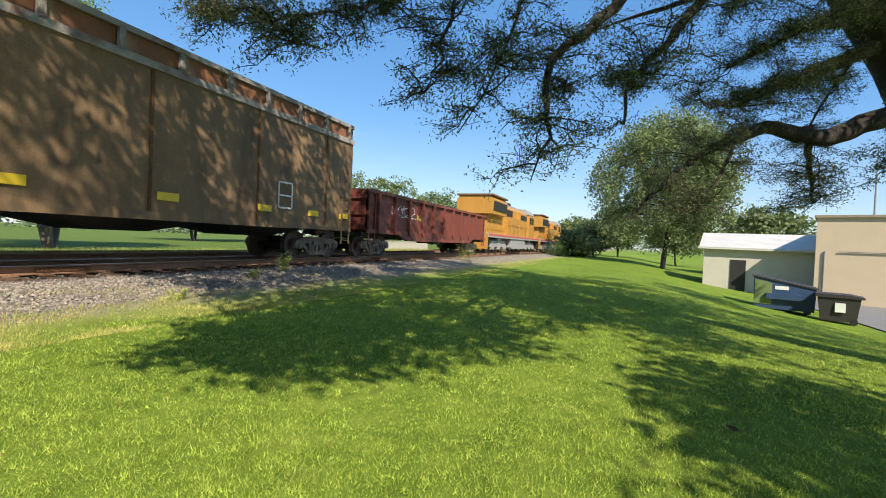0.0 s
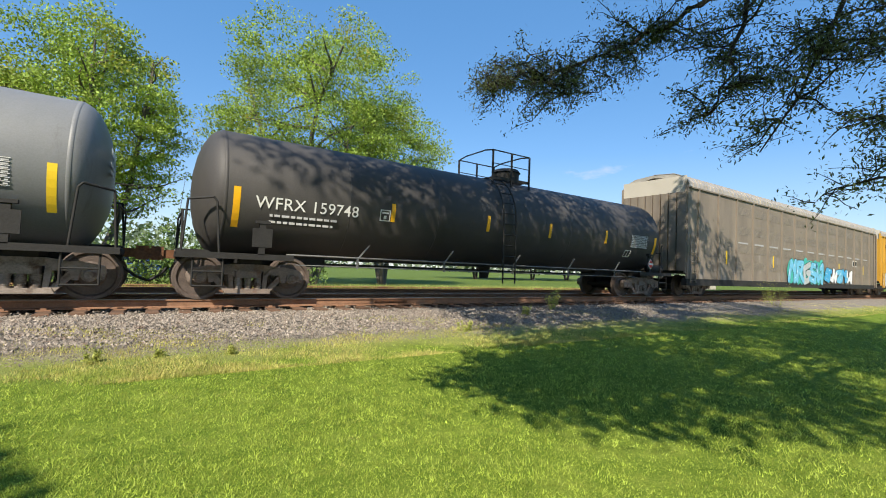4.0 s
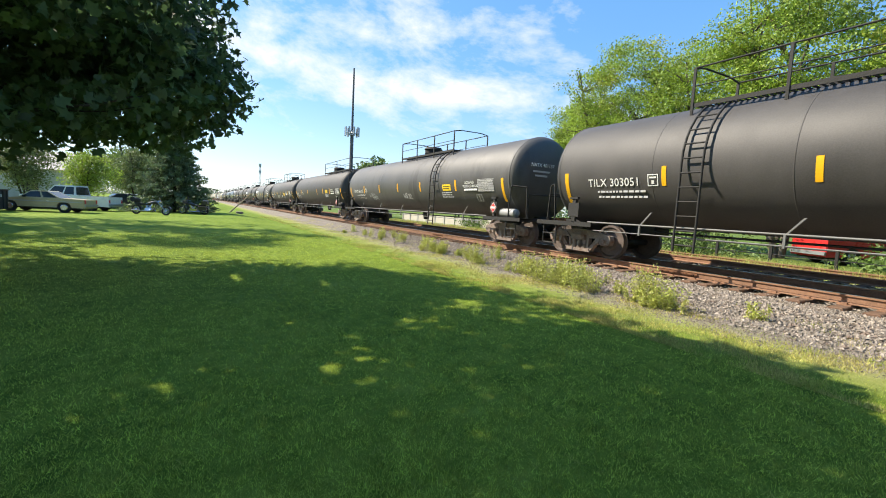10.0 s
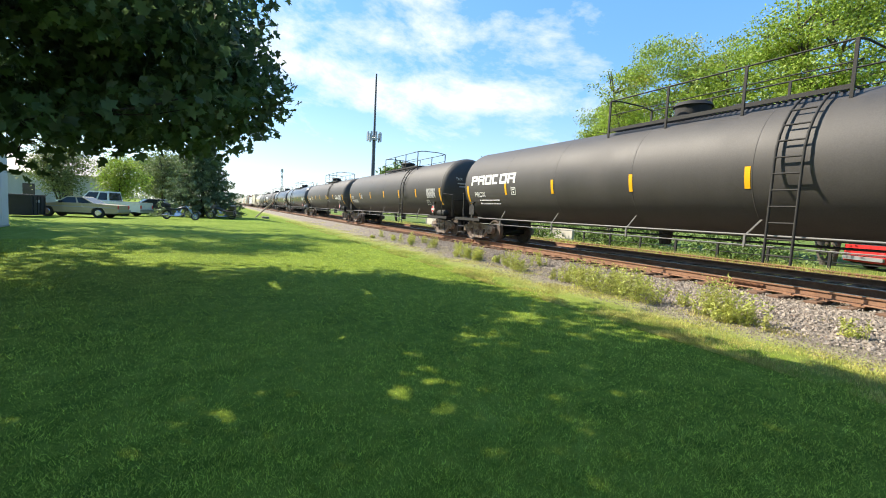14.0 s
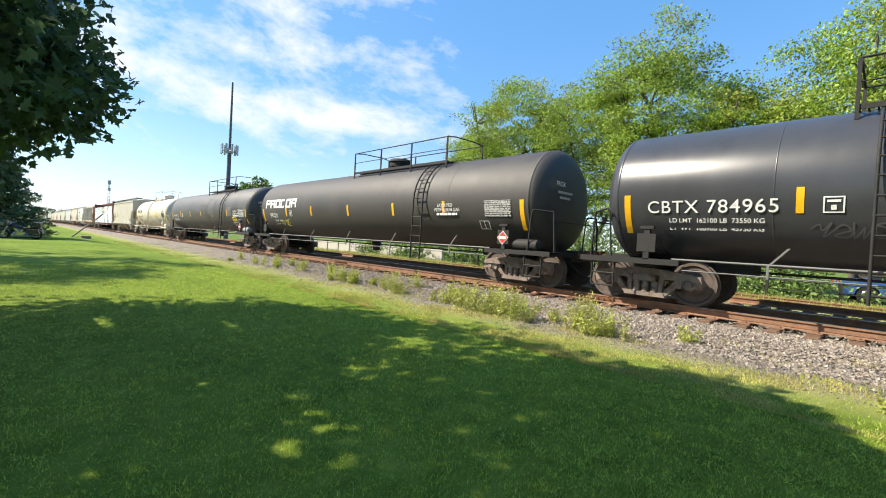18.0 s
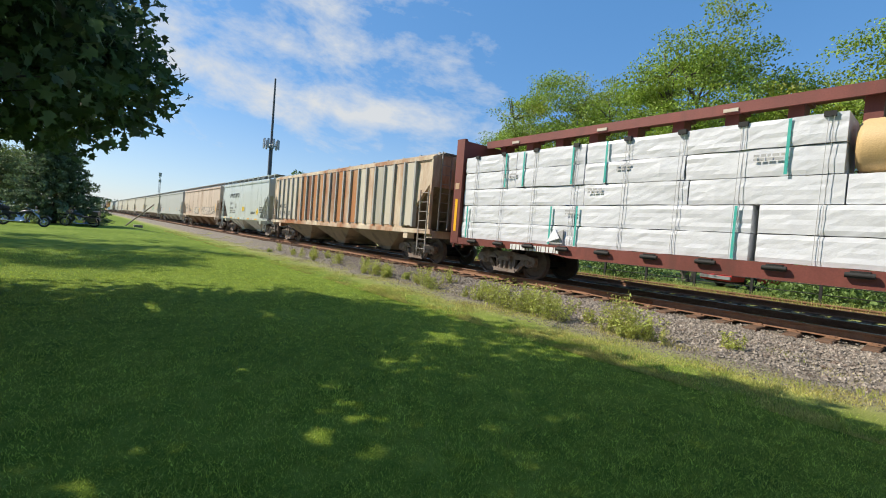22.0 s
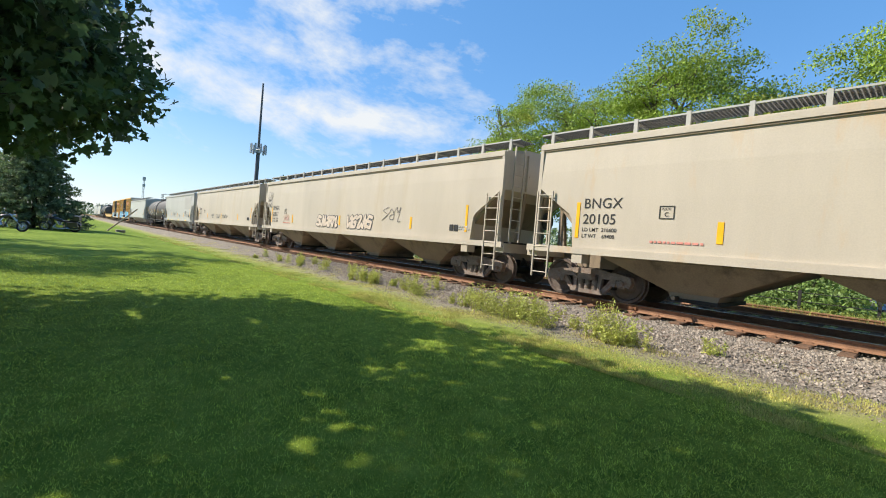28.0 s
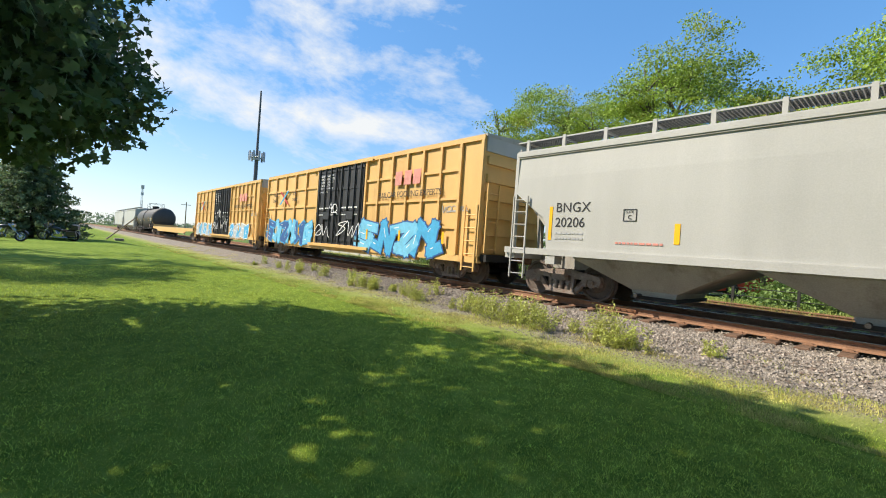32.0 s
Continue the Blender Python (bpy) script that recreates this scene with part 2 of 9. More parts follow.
def ground_material():
    """Mown lawn, fine gravel beside the track, coarse ballast and rough grass beyond, by the lie of the land."""
    m = bpy.data.materials.new("ground")
    m.use_nodes = True
    t = m.node_tree
    b = t.nodes["Principled BSDF"]
    b.inputs["Roughness"].default_value, b.inputs["Specular IOR Level"].default_value = 0.95, 0.15
    pos = node(t, "ShaderNodeNewGeometry").outputs["Position"]

    def noise_of(scale, detail=5, rough=0.6):
        n = node(t, "ShaderNodeTexNoise")
        n.inputs["Scale"].default_value, n.inputs["Detail"].default_value, n.inputs["Roughness"].default_value = scale, detail, rough
        wire(t, pos, n.inputs["Vector"])
        return n.outputs[0]

    def ramp(value, stops):
        r = node(t, "ShaderNodeValToRGB")
        e = r.color_ramp.elements
        e[0].position, e[0].color = stops[0][0], (*stops[0][1], 1)
        e[1].position, e[1].color = stops[-1][0], (*stops[-1][1], 1)
        for p, col in stops[1:-1]:
            x = e.new(p)
            x.color = (*col, 1)
        wire(t, value, r.inputs[0])
        return r.outputs[0]

    def mixed(fac, a, c):
        x = node(t, "ShaderNodeMix", data_type="RGBA")
        wire(t, fac, x.inputs[0])
        wire(t, a, x.inputs[6])
        wire(t, c, x.inputs[7])
        return x.outputs[2]

    n1, n2, n3 = noise_of(0.35), noise_of(3.2), noise_of(60, 4)
    sm = node(t, "ShaderNodeMath", operation="MULTIPLY_ADD")
    sm.inputs[1].default_value = 0.5
    wire(t, n3, sm.inputs[0])
    h = node(t, "ShaderNodeMath", operation="MULTIPLY")
    h.inputs[1].default_value = 0.5
    wire(t, n2, h.inputs[0])
    wire(t, h.outputs[0], sm.inputs[2])
    far = node(t, "ShaderNodeMath", operation="MULTIPLY_ADD")
    far.inputs[1].default_value = 0.35
    wire(t, n1, far.inputs[0])
    wire(t, sm.outputs[0], far.inputs[2])
    lawn = ramp(far.outputs[0], [(0.48, (0.06, 0.11, 0.010)), (0.67, (0.15, 0.225, 0.024)), (0.86, (0.27, 0.33, 0.055))])
    dry = ramp(n3, [(0.3, (0.22, 0.23, 0.06)), (0.7, (0.44, 0.42, 0.17))])
    gravel = ramp(noise_of(38, 6, 0.75), [(0.3, (0.11, 0.096, 0.08)), (0.5, (0.25, 0.218, 0.18)), (0.72, (0.42, 0.37, 0.31))])
    sp = node(t, "ShaderNodeSeparateXYZ")
    wire(t, pos, sp.inputs[0])
    wob = node(t, "ShaderNodeMath", operation="MULTIPLY_ADD")
    wob.inputs[1].default_value = 2.4
    wire(t, noise_of(0.9, 6, 0.65), wob.inputs[0])
    wire(t, sp.outputs["Y"], wob.inputs[2])

    def step(lo, hi):
        r = node(t, "ShaderNodeMapRange")
        r.inputs["From Min"].default_value, r.inputs["From Max"].default_value = lo, hi
        wire(t, wob.outputs[0], r.inputs["Value"])
        return r.outputs[0]

    c = mixed(step(6.9, 8.3), lawn, dry)
    c = mixed(step(7.9, 8.7), c, gravel)
    c = mixed(step(15.5, 16.0), c, dry)
    rough_grass = ramp(n2, [(0.3, (0.05, 0.10, 0.015)), (0.7, (0.17, 0.22, 0.05))])
    c = mixed(step(16.4, 18.0), c, rough_grass)
    wire(t, c, b.inputs["Base Color"])
    bp = node(t, "ShaderNodeBump")
    bp.inputs["Strength"].default_value, bp.inputs["Distance"].default_value = 0.8, 0.04
    wire(t, n3, bp.inputs["Height"])
    wire(t, bp.outputs[0], b.inputs["Normal"])
    return m


BLACK = paint("black_tank_paint", (0.053, 0.049, 0.047), 0.6, vary=0.35, scale=1.2, bump=0.02, stain=(0.06, 0.055, 0.05), amount=0.25, streak=True)
GLOSS = paint("new_black_tank_paint", (0.046, 0.048, 0.054), 0.30, vary=0.2, scale=1.0, bump=0.01, stain=(0.03, 0.03, 0.03), amount=0.1, streak=True)
DARKGREY = paint("faded_grey_tank_paint", (0.082, 0.079, 0.077), 0.55, vary=0.3, scale=1.1, bump=0.02, stain=(0.03, 0.028, 0.026), amount=0.3, streak=True)
BROWNBLACK = paint("sooty_brown_tank_paint", (0.078, 0.068, 0.06), 0.6, vary=0.35, scale=1.2, bump=0.02, stain=(0.045, 0.04, 0.036), amount=0.3, streak=True)
CLOUDPATCH = paint("cloudy_grey_bloom", (0.102, 0.099, 0.097), 0.58, vary=0.35, scale=1.1, bump=0.02)
GREYPATCH = paint("grey_overpaint", (0.13, 0.128, 0.125), 0.6, vary=0.2, scale=1.4, bump=0.01)
DUSTPATCH = paint("pale_grey_overpaint", (0.25, 0.245, 0.24), 0.65, vary=0.35, scale=2.0, bump=0.01)
DARKPATCH = paint("dark_overpaint", (0.045, 0.044, 0.043), 0.55, vary=0.3, scale=1.4, bump=0.01)
GREY = paint("grey_tank_paint", (0.19, 0.196, 0.202), 0.5, vary=0.18, scale=1.1, bump=0.02, stain=(0.06, 0.05, 0.045), amount=0.15, streak=True)
CREAM = paint("cream_tank_paint", (0.60, 0.54, 0.435), 0.5, vary=0.1, scale=1.3, bump=0.02, stain=(0.42, 0.34, 0.22), amount=0.1, streak=True)
IRON = paint("truck_iron", (0.23, 0.18, 0.15), 0.8, vary=0.5, scale=6, bump=0.2, stain=(0.16, 0.075, 0.035), amount=0.35)
PALEIRON = paint("dusty_truck_iron", (0.30, 0.25, 0.215), 0.85, vary=0.4, scale=6, bump=0.2, stain=(0.09, 0.05, 0.03), amount=0.4)
STEEL = paint("worn_steel", (0.30, 0.29, 0.28), 0.32, 0.9, vary=0.25, scale=8, bump=0.03)
WHEEL = paint("wheel_iron", (0.13, 0.10, 0.085), 0.6, 0.3, vary=0.4, scale=7, bump=0.1)
DARK = paint("grimy_black_iron", (0.02, 0.019, 0.018), 0.75, vary=0.5, scale=5, bump=0.1)
RUST = paint("rust", (0.17, 0.075, 0.035), 0.9, vary=0.45, scale=5, bump=0.2, stain=(0.06, 0.03, 0.02), amount=0.4)
RUSTRAIL = paint("rusty_rail_side", (0.27, 0.145, 0.085), 0.85, vary=0.35, scale=6, bump=0.1, world_space=True)
TIE = paint("weathered_tie", (0.13, 0.075, 0.048), 0.9, vary=0.5, scale=3, grain=25, bump=0.4, stain=(0.04, 0.028, 0.02), amount=0.5)
ORANGE = paint("reflective_yellow", (0.90, 0.46, 0.015), 0.4, vary=0.12, bump=0.0)
YELLOW = paint("yellow_panel", (0.88, 0.60, 0.03), 0.45, vary=0.08, bump=0.0)
WHITE = paint("white_lettering", (0.78, 0.78, 0.76), 0.6, vary=0.15, bump=0.0)
BLACKINK = paint("black_lettering", (0.02, 0.02, 0.022), 0.6, vary=0.1, bump=0.0)
GREYINK = paint("grey_stencil", (0.42, 0.42, 0.42), 0.6, vary=0.2, bump=0.0)
REDSIGN = paint("red_placard", (0.62, 0.05, 0.05), 0.5, vary=0.1, bump=0.0)
TAN = paint("dusty_tan_hopper_paint", (0.475, 0.42, 0.35), 0.6, vary=0.14, scale=0.9, bump=0.02, stain=(0.44, 0.36, 0.25), amount=0.22, streak=True)
PALE = paint("pale_grey_hopper_paint", (0.42, 0.415, 0.39), 0.55, vary=0.14, scale=0.9, bump=0.02, stain=(0.38, 0.36, 0.32), amount=0.15, streak=True)
OLIVE = paint("greyish_beige_hopper_paint", (0.44, 0.41, 0.335), 0.6, vary=0.12, scale=0.9, bump=0.02, stain=(0.33, 0.29, 0.22), amount=0.25, streak=True)
GRATE = paint("walkway_grating", (0.17, 0.168, 0.16), 0.6, 0.3, vary=0.2, scale=4, bump=0.03)
MINT = paint("pale_green_hopper_paint", (0.50, 0.525, 0.49), 0.28, vary=0.08, scale=1, bump=0.02, stain=(0.40, 0.42, 0.36), amount=0.15, streak=True)
PINK = paint("dusty_pink_hopper_paint", (0.555, 0.44, 0.35), 0.65, vary=0.15, scale=0.8, bump=0.03, stain=(0.36, 0.24, 0.16), amount=0.35, streak=True)
RUSTY = paint("rust_streaked_hopper_paint", (0.638, 0.536, 0.399), 0.7, vary=0.2, scale=0.8, bump=0.08, stain=(0.34, 0.13, 0.05), amount=0.62, streak=True)
RUSTPALE = paint("cream_paint_with_rust_runs", (0.56, 0.49, 0.39), 0.65, vary=0.18, scale=1.1, bump=0.03, stain=(0.48, 0.25, 0.10), amount=0.36, streak=True)
RUSTDEEP = paint("deep_rust_panel", (0.24, 0.10, 0.05), 0.75, vary=0.3, scale=0.9, bump=0.08, stain=(0.55, 0.42, 0.28), amount=0.25, streak=True)
PALEBELLY = paint("dusty_grey_hopper_belly", (0.34, 0.32, 0.285), 0.75, vary=0.25, scale=1.6, bump=0.05, stain=(0.16, 0.13, 0.10), amount=0.3, streak=True)
RUSTORANGE = paint("orange_rust_panel", (0.42, 0.175, 0.065), 0.75, vary=0.3, scale=0.9, bump=0.06, stain=(0.56, 0.43, 0.28), amount=0.32, streak=True)
BELLY = paint("grimy_hopper_belly", (0.27, 0.21, 0.15), 0.75, vary=0.3, scale=1.6, bump=0.05, stain=(0.08, 0.06, 0.045), amount=0.35, streak=True)
BOXY = paint("boxcar_yellow", (0.68, 0.415, 0.145), 0.55, vary=0.14, scale=1.2, bump=0.03, stain=(0.38, 0.19, 0.06), amount=0.14, streak=True)
RACKY = paint("autorack_yellow", (0.53, 0.29, 0.035), 0.55, vary=0.2, scale=1.5, bump=0.03, stain=(0.32, 0.17, 0.05), amount=0.2, streak=True)
RACKG = paint("autorack_brown_grey", (0.215, 0.178, 0.14), 0.65, vary=0.3, scale=1.5, bump=0.03, stain=(0.34, 0.32, 0.30), amount=0.15, streak=True)
SCREENY = perforated("yellow_screen", (0.50, 0.28, 0.04), (0.14, 0.085, 0.03))
SCREENG = perforated("grey_screen", (0.25, 0.21, 0.165), (0.12, 0.10, 0.085))
ROOF = paint("galvanised_roof", (0.44, 0.40, 0.35), 0.45, 0.3, vary=0.25, scale=2, bump=0.05)
COALCAR = paint("brown_grey_hopper_steel", (0.225, 0.142, 0.074), 0.7, vary=0.4, scale=1.4, bump=0.05, stain=(0.12, 0.07, 0.04), amount=0.45, streak=True)
CHORD = paint("weathered_grey_chord", (0.33, 0.30, 0.27), 0.7, vary=0.3, scale=2, bump=0.05, stain=(0.16, 0.07, 0.04), amount=0.3)
OXIDE = paint("oxide_red_paint", (0.185, 0.05, 0.037), 0.6, vary=0.3, scale=1.5, bump=0.04, stain=(0.11, 0.04, 0.03), amount=0.3, streak=True)
GONBLACK = paint("black_gondola_paint", (0.0269, 0.0269, 0.0291), 0.55, vary=0.3, scale=1.5, bump=0.03, stain=(0.07, 0.06, 0.055), amount=0.2, streak=True)
GONRUST = paint("peeling_rusty_gondola_paint", (0.088, 0.066, 0.062), 0.75, vary=0.5, scale=1.6, bump=0.12, stain=(0.20, 0.085, 0.045), amount=0.45)
GONPANEL = paint("peeling_rusty_gondola_panel", (0.125, 0.098, 0.094), 0.8, vary=0.75, scale=4.5, grain=14, bump=0.5, stain=(0.21, 0.085, 0.05), amount=0.38)
LOCOY = paint("locomotive_yellow", (0.46, 0.23, 0.045), 0.45, vary=0.12, scale=1.5, bump=0.02, stain=(0.4, 0.2, 0.05), amount=0.15, streak=True)
LOCOG = paint("locomotive_grey", (0.30, 0.30, 0.30), 0.5, vary=0.15, scale=1.5, bump=0.02)
DULL = paint("dull_grey_patch", (0.40, 0.385, 0.36), 0.75, vary=0.12, scale=1.0, bump=0.02, stain=(0.46, 0.45, 0.43), amount=0.3, streak=True)
WRAP = paint("white_lumber_wrap", (0.684, 0.695, 0.73), 0.38, vary=0.07, scale=1.6, grain=6, bump=0.32)
KRAFT = paint("brown_wrap", (0.58, 0.40, 0.19), 0.6, vary=0.12, scale=3, bump=0.15)
GLASS = paint("dark_window_glass", (0.02, 0.024, 0.028), 0.08, vary=0.05, bump=0.0)
RUBBER = paint("tyre_rubber", (0.018, 0.018, 0.018), 0.8, vary=0.2)
BARK = paint("bark", (0.042, 0.033, 0.027), 0.95, vary=0.5, scale=4, grain=25, bump=0.6, streak=True)
PALEBARK = paint("grey_bark", (0.13, 0.11, 0.09), 0.95, vary=0.4, scale=4, grain=25, bump=0.5, streak=True)
MAPLE = paint("maple_leaf", (0.085, 0.145, 0.06), 0.5, vary=0.5, scale=0.9, grain=4, bump=0, leaf=0.5, world_space=True, island=0.4)
LOCUST = paint("locust_leaf", (0.275, 0.38, 0.052), 0.55, vary=0.5, scale=0.45, grain=3, bump=0, leaf=0.36, stain=(0.50, 0.39, 0.05), amount=0.2, world_space=True, island=0.4)
WILLOW = paint("willow_leaf", (0.125, 0.155, 0.06), 0.55, vary=0.5, scale=0.6, grain=5, bump=0, leaf=0.4, world_space=True, island=0.4)
GREENLEAF = paint("broad_leaf", (0.14, 0.215, 0.05), 0.6, vary=0.45, scale=0.3, grain=2, bump=0, leaf=0.28, world_space=True, island=0.4)
GREYLEAF = paint("grey_green_leaf", (0.165, 0.21, 0.075), 0.65, vary=0.45, scale=0.3, grain=2, bump=0, leaf=0.28, world_space=True, island=0.35)
# pale low-contrast green: distance haze put into the leaf colour
HAZELEAF = paint("haze_paled_leaf", (0.20, 0.25, 0.15), 0.8, vary=0.35, scale=0.15, grain=1, bump=0, leaf=0.2, world_space=True, island=0.2)
SPRUCE = paint("spruce_needle", (0.13, 0.185, 0.09), 0.7, vary=0.5, scale=1.0, grain=5, bump=0, leaf=0.3, world_space=True, island=0.4)
DRYGRASS = paint("dry_verge_grass", (0.52, 0.47, 0.16), 0.7, vary=0.5, scale=2.2, grain=12, bump=0, leaf=0.3, stain=(0.34, 0.42, 0.08), amount=0.45, world_space=True, spec=0.12, island=0.4)
WEED = paint("weed_leaf", (0.42, 0.45, 0.11), 0.6, vary=0.4, scale=3, grain=9, bump=0, leaf=0.35, stain=(0.45, 0.42, 0.12), amount=0.3, world_space=True, island=0.4)
BLADE = paint("grass_blade", (0.415, 0.50, 0.088), 0.5, vary=0.6, scale=7.0, grain=30, bump=0, leaf=0.40, stain=(0.48, 0.43, 0.15), amount=0.07, world_space=True, spec=0.22, island=0.4)
STONE = paint("ballast_stone", (0.235, 0.20, 0.165), 0.9, vary=0.55, scale=9, grain=26, bump=0.1, stain=(0.17, 0.11, 0.08), amount=0.3, world_space=True, island=0.6)
CREAMWALL = paint("cream_painted_wall", (0.58, 0.46, 0.32), 0.8, vary=0.07, scale=1.2, bump=0.05)
GREYWALL = paint("pale_grey_metal_wall", (0.55, 0.56, 0.56), 0.6, vary=0.08, scale=1.2, bump=0.03)
WHITEWALL = paint("white_painted_wall", (0.50, 0.46, 0.39), 0.75, vary=0.08, scale=1.5, bump=0.05)
WHITEROOF = paint("white_coated_roof", (0.52, 0.50, 0.47), 0.7, vary=0.2, scale=0.8, bump=0.05)
BLUEBIN = paint("blue_dumpster_paint", (0.035, 0.07, 0.15), 0.5, vary=0.25, scale=3, bump=0.03)
GREENBIN = paint("green_dumpster_panel", (0.16, 0.21, 0.08), 0.6, vary=0.2, scale=3)
BINGREY = paint("dark_plastic_bin", (0.04, 0.036, 0.036), 0.6, vary=0.15, scale=4)
ASPHALT = paint("asphalt", (0.17, 0.165, 0.16), 0.9, vary=0.2, scale=2, grain=60, bump=0.1)
PAINTWHITE = paint("white_car_paint", (0.75, 0.75, 0.74), 0.3, vary=0.04, bump=0)
PAINTTAN = paint("tan_car_paint", (0.40, 0.33, 0.21), 0.35, vary=0.06, bump=0)
PAINTRED = paint("red_car_paint", (0.55, 0.03, 0.03), 0.3, vary=0.05, bump=0)
PAINTBLUE = paint("blue_car_paint", (0.05, 0.12, 0.32), 0.3, vary=0.05, bump=0)
PAINTDARK = paint("black_machine_paint", (0.03, 0.03, 0.035), 0.35, vary=0.2, bump=0)
RAILGREY = paint("pale_grey_rail", (0.17, 0.17, 0.165), 0.6, vary=0.2, bump=0)
RUSTBELLY = paint("rust_brown_belly", (0.21, 0.115, 0.065), 0.8, vary=0.3, scale=1.6, bump=0.05, stain=(0.10, 0.055, 0.035), amount=0.4, streak=True)
TANDRIP = paint("dusty_tan_paint_with_rust_drips", (0.485, 0.43, 0.355), 0.6, vary=0.12, scale=1.3, bump=0.02, stain=(0.52, 0.34, 0.17), amount=0.3, streak=True)
CHROME = paint("chrome_plate", (0.42, 0.43, 0.45), 0.22, 1.0, vary=0.05, bump=0)
GALV = paint("galvanised_steel", (0.36, 0.37, 0.38), 0.45, 0.6, vary=0.15, bump=0.02)
POLE = paint("dark_tower_steel", (0.09, 0.09, 0.10), 0.6, vary=0.1, bump=0)
WOOD = paint("grey_wood", (0.30, 0.24, 0.17), 0.85, vary=0.3, scale=3, bump=0.2)
SPRAY = {k: paint("spray_paint_" + k, c, 0.5, vary=0.22, scale=5, bump=0) for k, c in {
    "white": (0.78, 0.78, 0.78), "black": (0.02, 0.02, 0.025), "blue": (0.06, 0.36, 0.62), "teal": (0.05, 0.42, 0.36), "pink": (0.62, 0.28, 0.38),
    "yellow": (0.80, 0.70, 0.12), "purple": (0.24, 0.14, 0.36), "green": (0.07, 0.26, 0.12), "silver": (0.45, 0.47, 0.48), "rose": (0.58, 0.48, 0.40), "navy": (0.03, 0.10, 0.28), "red": (0.6, 0.06, 0.05), "grey": (0.11, 0.11, 0.115), "dust": (0.40, 0.38, 0.36), "skyblue": (0.16, 0.48, 0.68), "faded_red": (0.66, 0.27, 0.22), "tan": (0.5, 0.36, 0.2), "pale_red": (0.60, 0.36, 0.30)}.items()}


# ---- shapes ----
class Shape:
    """Collects boxes, bars, prisms and lofts into one mesh."""

    def __init__(self):
        self.v, self.f, self.soft = [], [], []

    def put(self, verts, faces, smooth=False):
        n = len(self.v)
        self.v += [tuple(p) for p in verts]
        self.f += [tuple(i + n for i in q) for q in faces]
        self.soft += [smooth] * len(faces)
        return self

    def box(self, x0, x1, y0, y1, z0, z1):
        return self.put([(x, y, z) for z in (z0, z1) for y in (y0, y1) for x in (x0, x1)],
                        [(0, 2, 3, 1), (4, 5, 7, 6), (0, 1, 5, 4), (2, 6, 7, 3), (0, 4, 6, 2), (1, 3, 7, 5)])

    def tube(self, p0, p1, r0, r1=None, n=8, cap=True, smooth=True):
        r1 = r0 if r1 is None else r1
        a, b = Vector(p0), Vector(p1)
        w = (b - a).normalized()
        u = w.orthogonal().normalized()
        t = w.cross(u)
        ring = [(math.cos(2 * math.pi * k / n), math.sin(2 * math.pi * k / n)) for k in range(n)]
        self.put([a + (u * c + t * s) * r0 for c, s in ring] + [b + (u * c + t * s) * r1 for c, s in ring],
                 [(k, (k + 1) % n, n + (k + 1) % n, n + k) for k in range(n)], smooth)
        if cap:
            self.put([a + (u * c + t * s) * r0 for c, s in ring], [tuple(reversed(range(n)))])
            self.put([b + (u * c + t * s) * r1 for c, s in ring], [tuple(range(n))])
        return self

    def rod(self, points, r, n=6):
        for a, b in zip(points, points[1:]):
            self.tube(a, b, r, r, n)
        return self

    def loft(self, rings, cap=True, closed=True, smooth=False):
        n = len(rings[0])
        faces = []
        for i in range(len(rings) - 1):
            for k in range(n if closed else n - 1):
                faces.append((i * n + k, i * n + (k + 1) % n, (i + 1) * n + (k + 1) % n, (i + 1) * n + k))
        self.put([p for r in rings for p in r], faces, smooth)
        if cap:
            self.put(rings[0], [tuple(reversed(range(n)))])
            self.put(rings[-1], [tuple(range(n))])
        return self

    def slab(self, outline, y0, y1):
        """An outline in x and z, drawn out from y0 to y1."""
        return self.loft([[(x, y0, z) for x, z in outline], [(x, y1, z) for x, z in outline]])

    def run(self, outline, x0, x1, smooth=False):
        """An outline in y and z, drawn out from x0 to x1."""
        return self.loft([[(x0, y, z) for y, z in outline], [(x1, y, z) for y, z in outline]], smooth=smooth)

    def plate(self, x0, x1, z0, z1, y, thick=0.006):
        return self.box(x0, x1, y - thick, y, z0, z1)

    def mesh(self, name, material):
        me = bpy.data.meshes.new(name)
        me.from_pydata(self.v, [], self.f)
        me.polygons.foreach_set("use_smooth", self.soft)
        me.materials.append(material)
        me.validate()
        return me


def part(name, shape, material, parent, label="", at=None):
    """Links a shape, or a mesh that is shared, as one mesh object under a thing or a part."""
    me = shape.mesh(name, material) if isinstance(shape, Shape) else shape
    ob = new(name, me)
    ob.parent = parent
    if at is not None:
        ob.matrix_basis = at if isinstance(at, Matrix) else Matrix.Translation(at)
    if label:
        ob["label"] = label
    return ob


def thing(name, label, category, at=None, group="", kind=""):
    ob = tagged(new(name), label, category, group, kind)
    ob.empty_display_size = 0.3
    if at is not None:
        ob.matrix_basis = at if isinstance(at, Matrix) else Matrix.Translation(at)
    return ob


def solid(name, shape, material, label, category, at=None, group="", kind=""):
    ob = tagged(new(name, shape.mesh(name, material)), label, category, group, kind)
    if at is not None:
        ob.matrix_basis = at if isinstance(at, Matrix) else Matrix.Translation(at)
    return ob


def lettering(text, size, x, y, z, material, parent, lean=0.0, spacing=1.0):
    """Words on a side that faces -y, from their lower left corner."""
    cu = bpy.data.curves.new("lettering", "FONT")
    cu.body, cu.size, cu.extrude, cu.space_character, cu.offset = text, size, 0.001, spacing, size * 0.004
    cu.materials.append(material)
    ob = new("lettering", cu)
    ob.parent = parent
    ob.matrix_basis = pose(x, y, z, 90 + lean, 0, 0)
    return ob


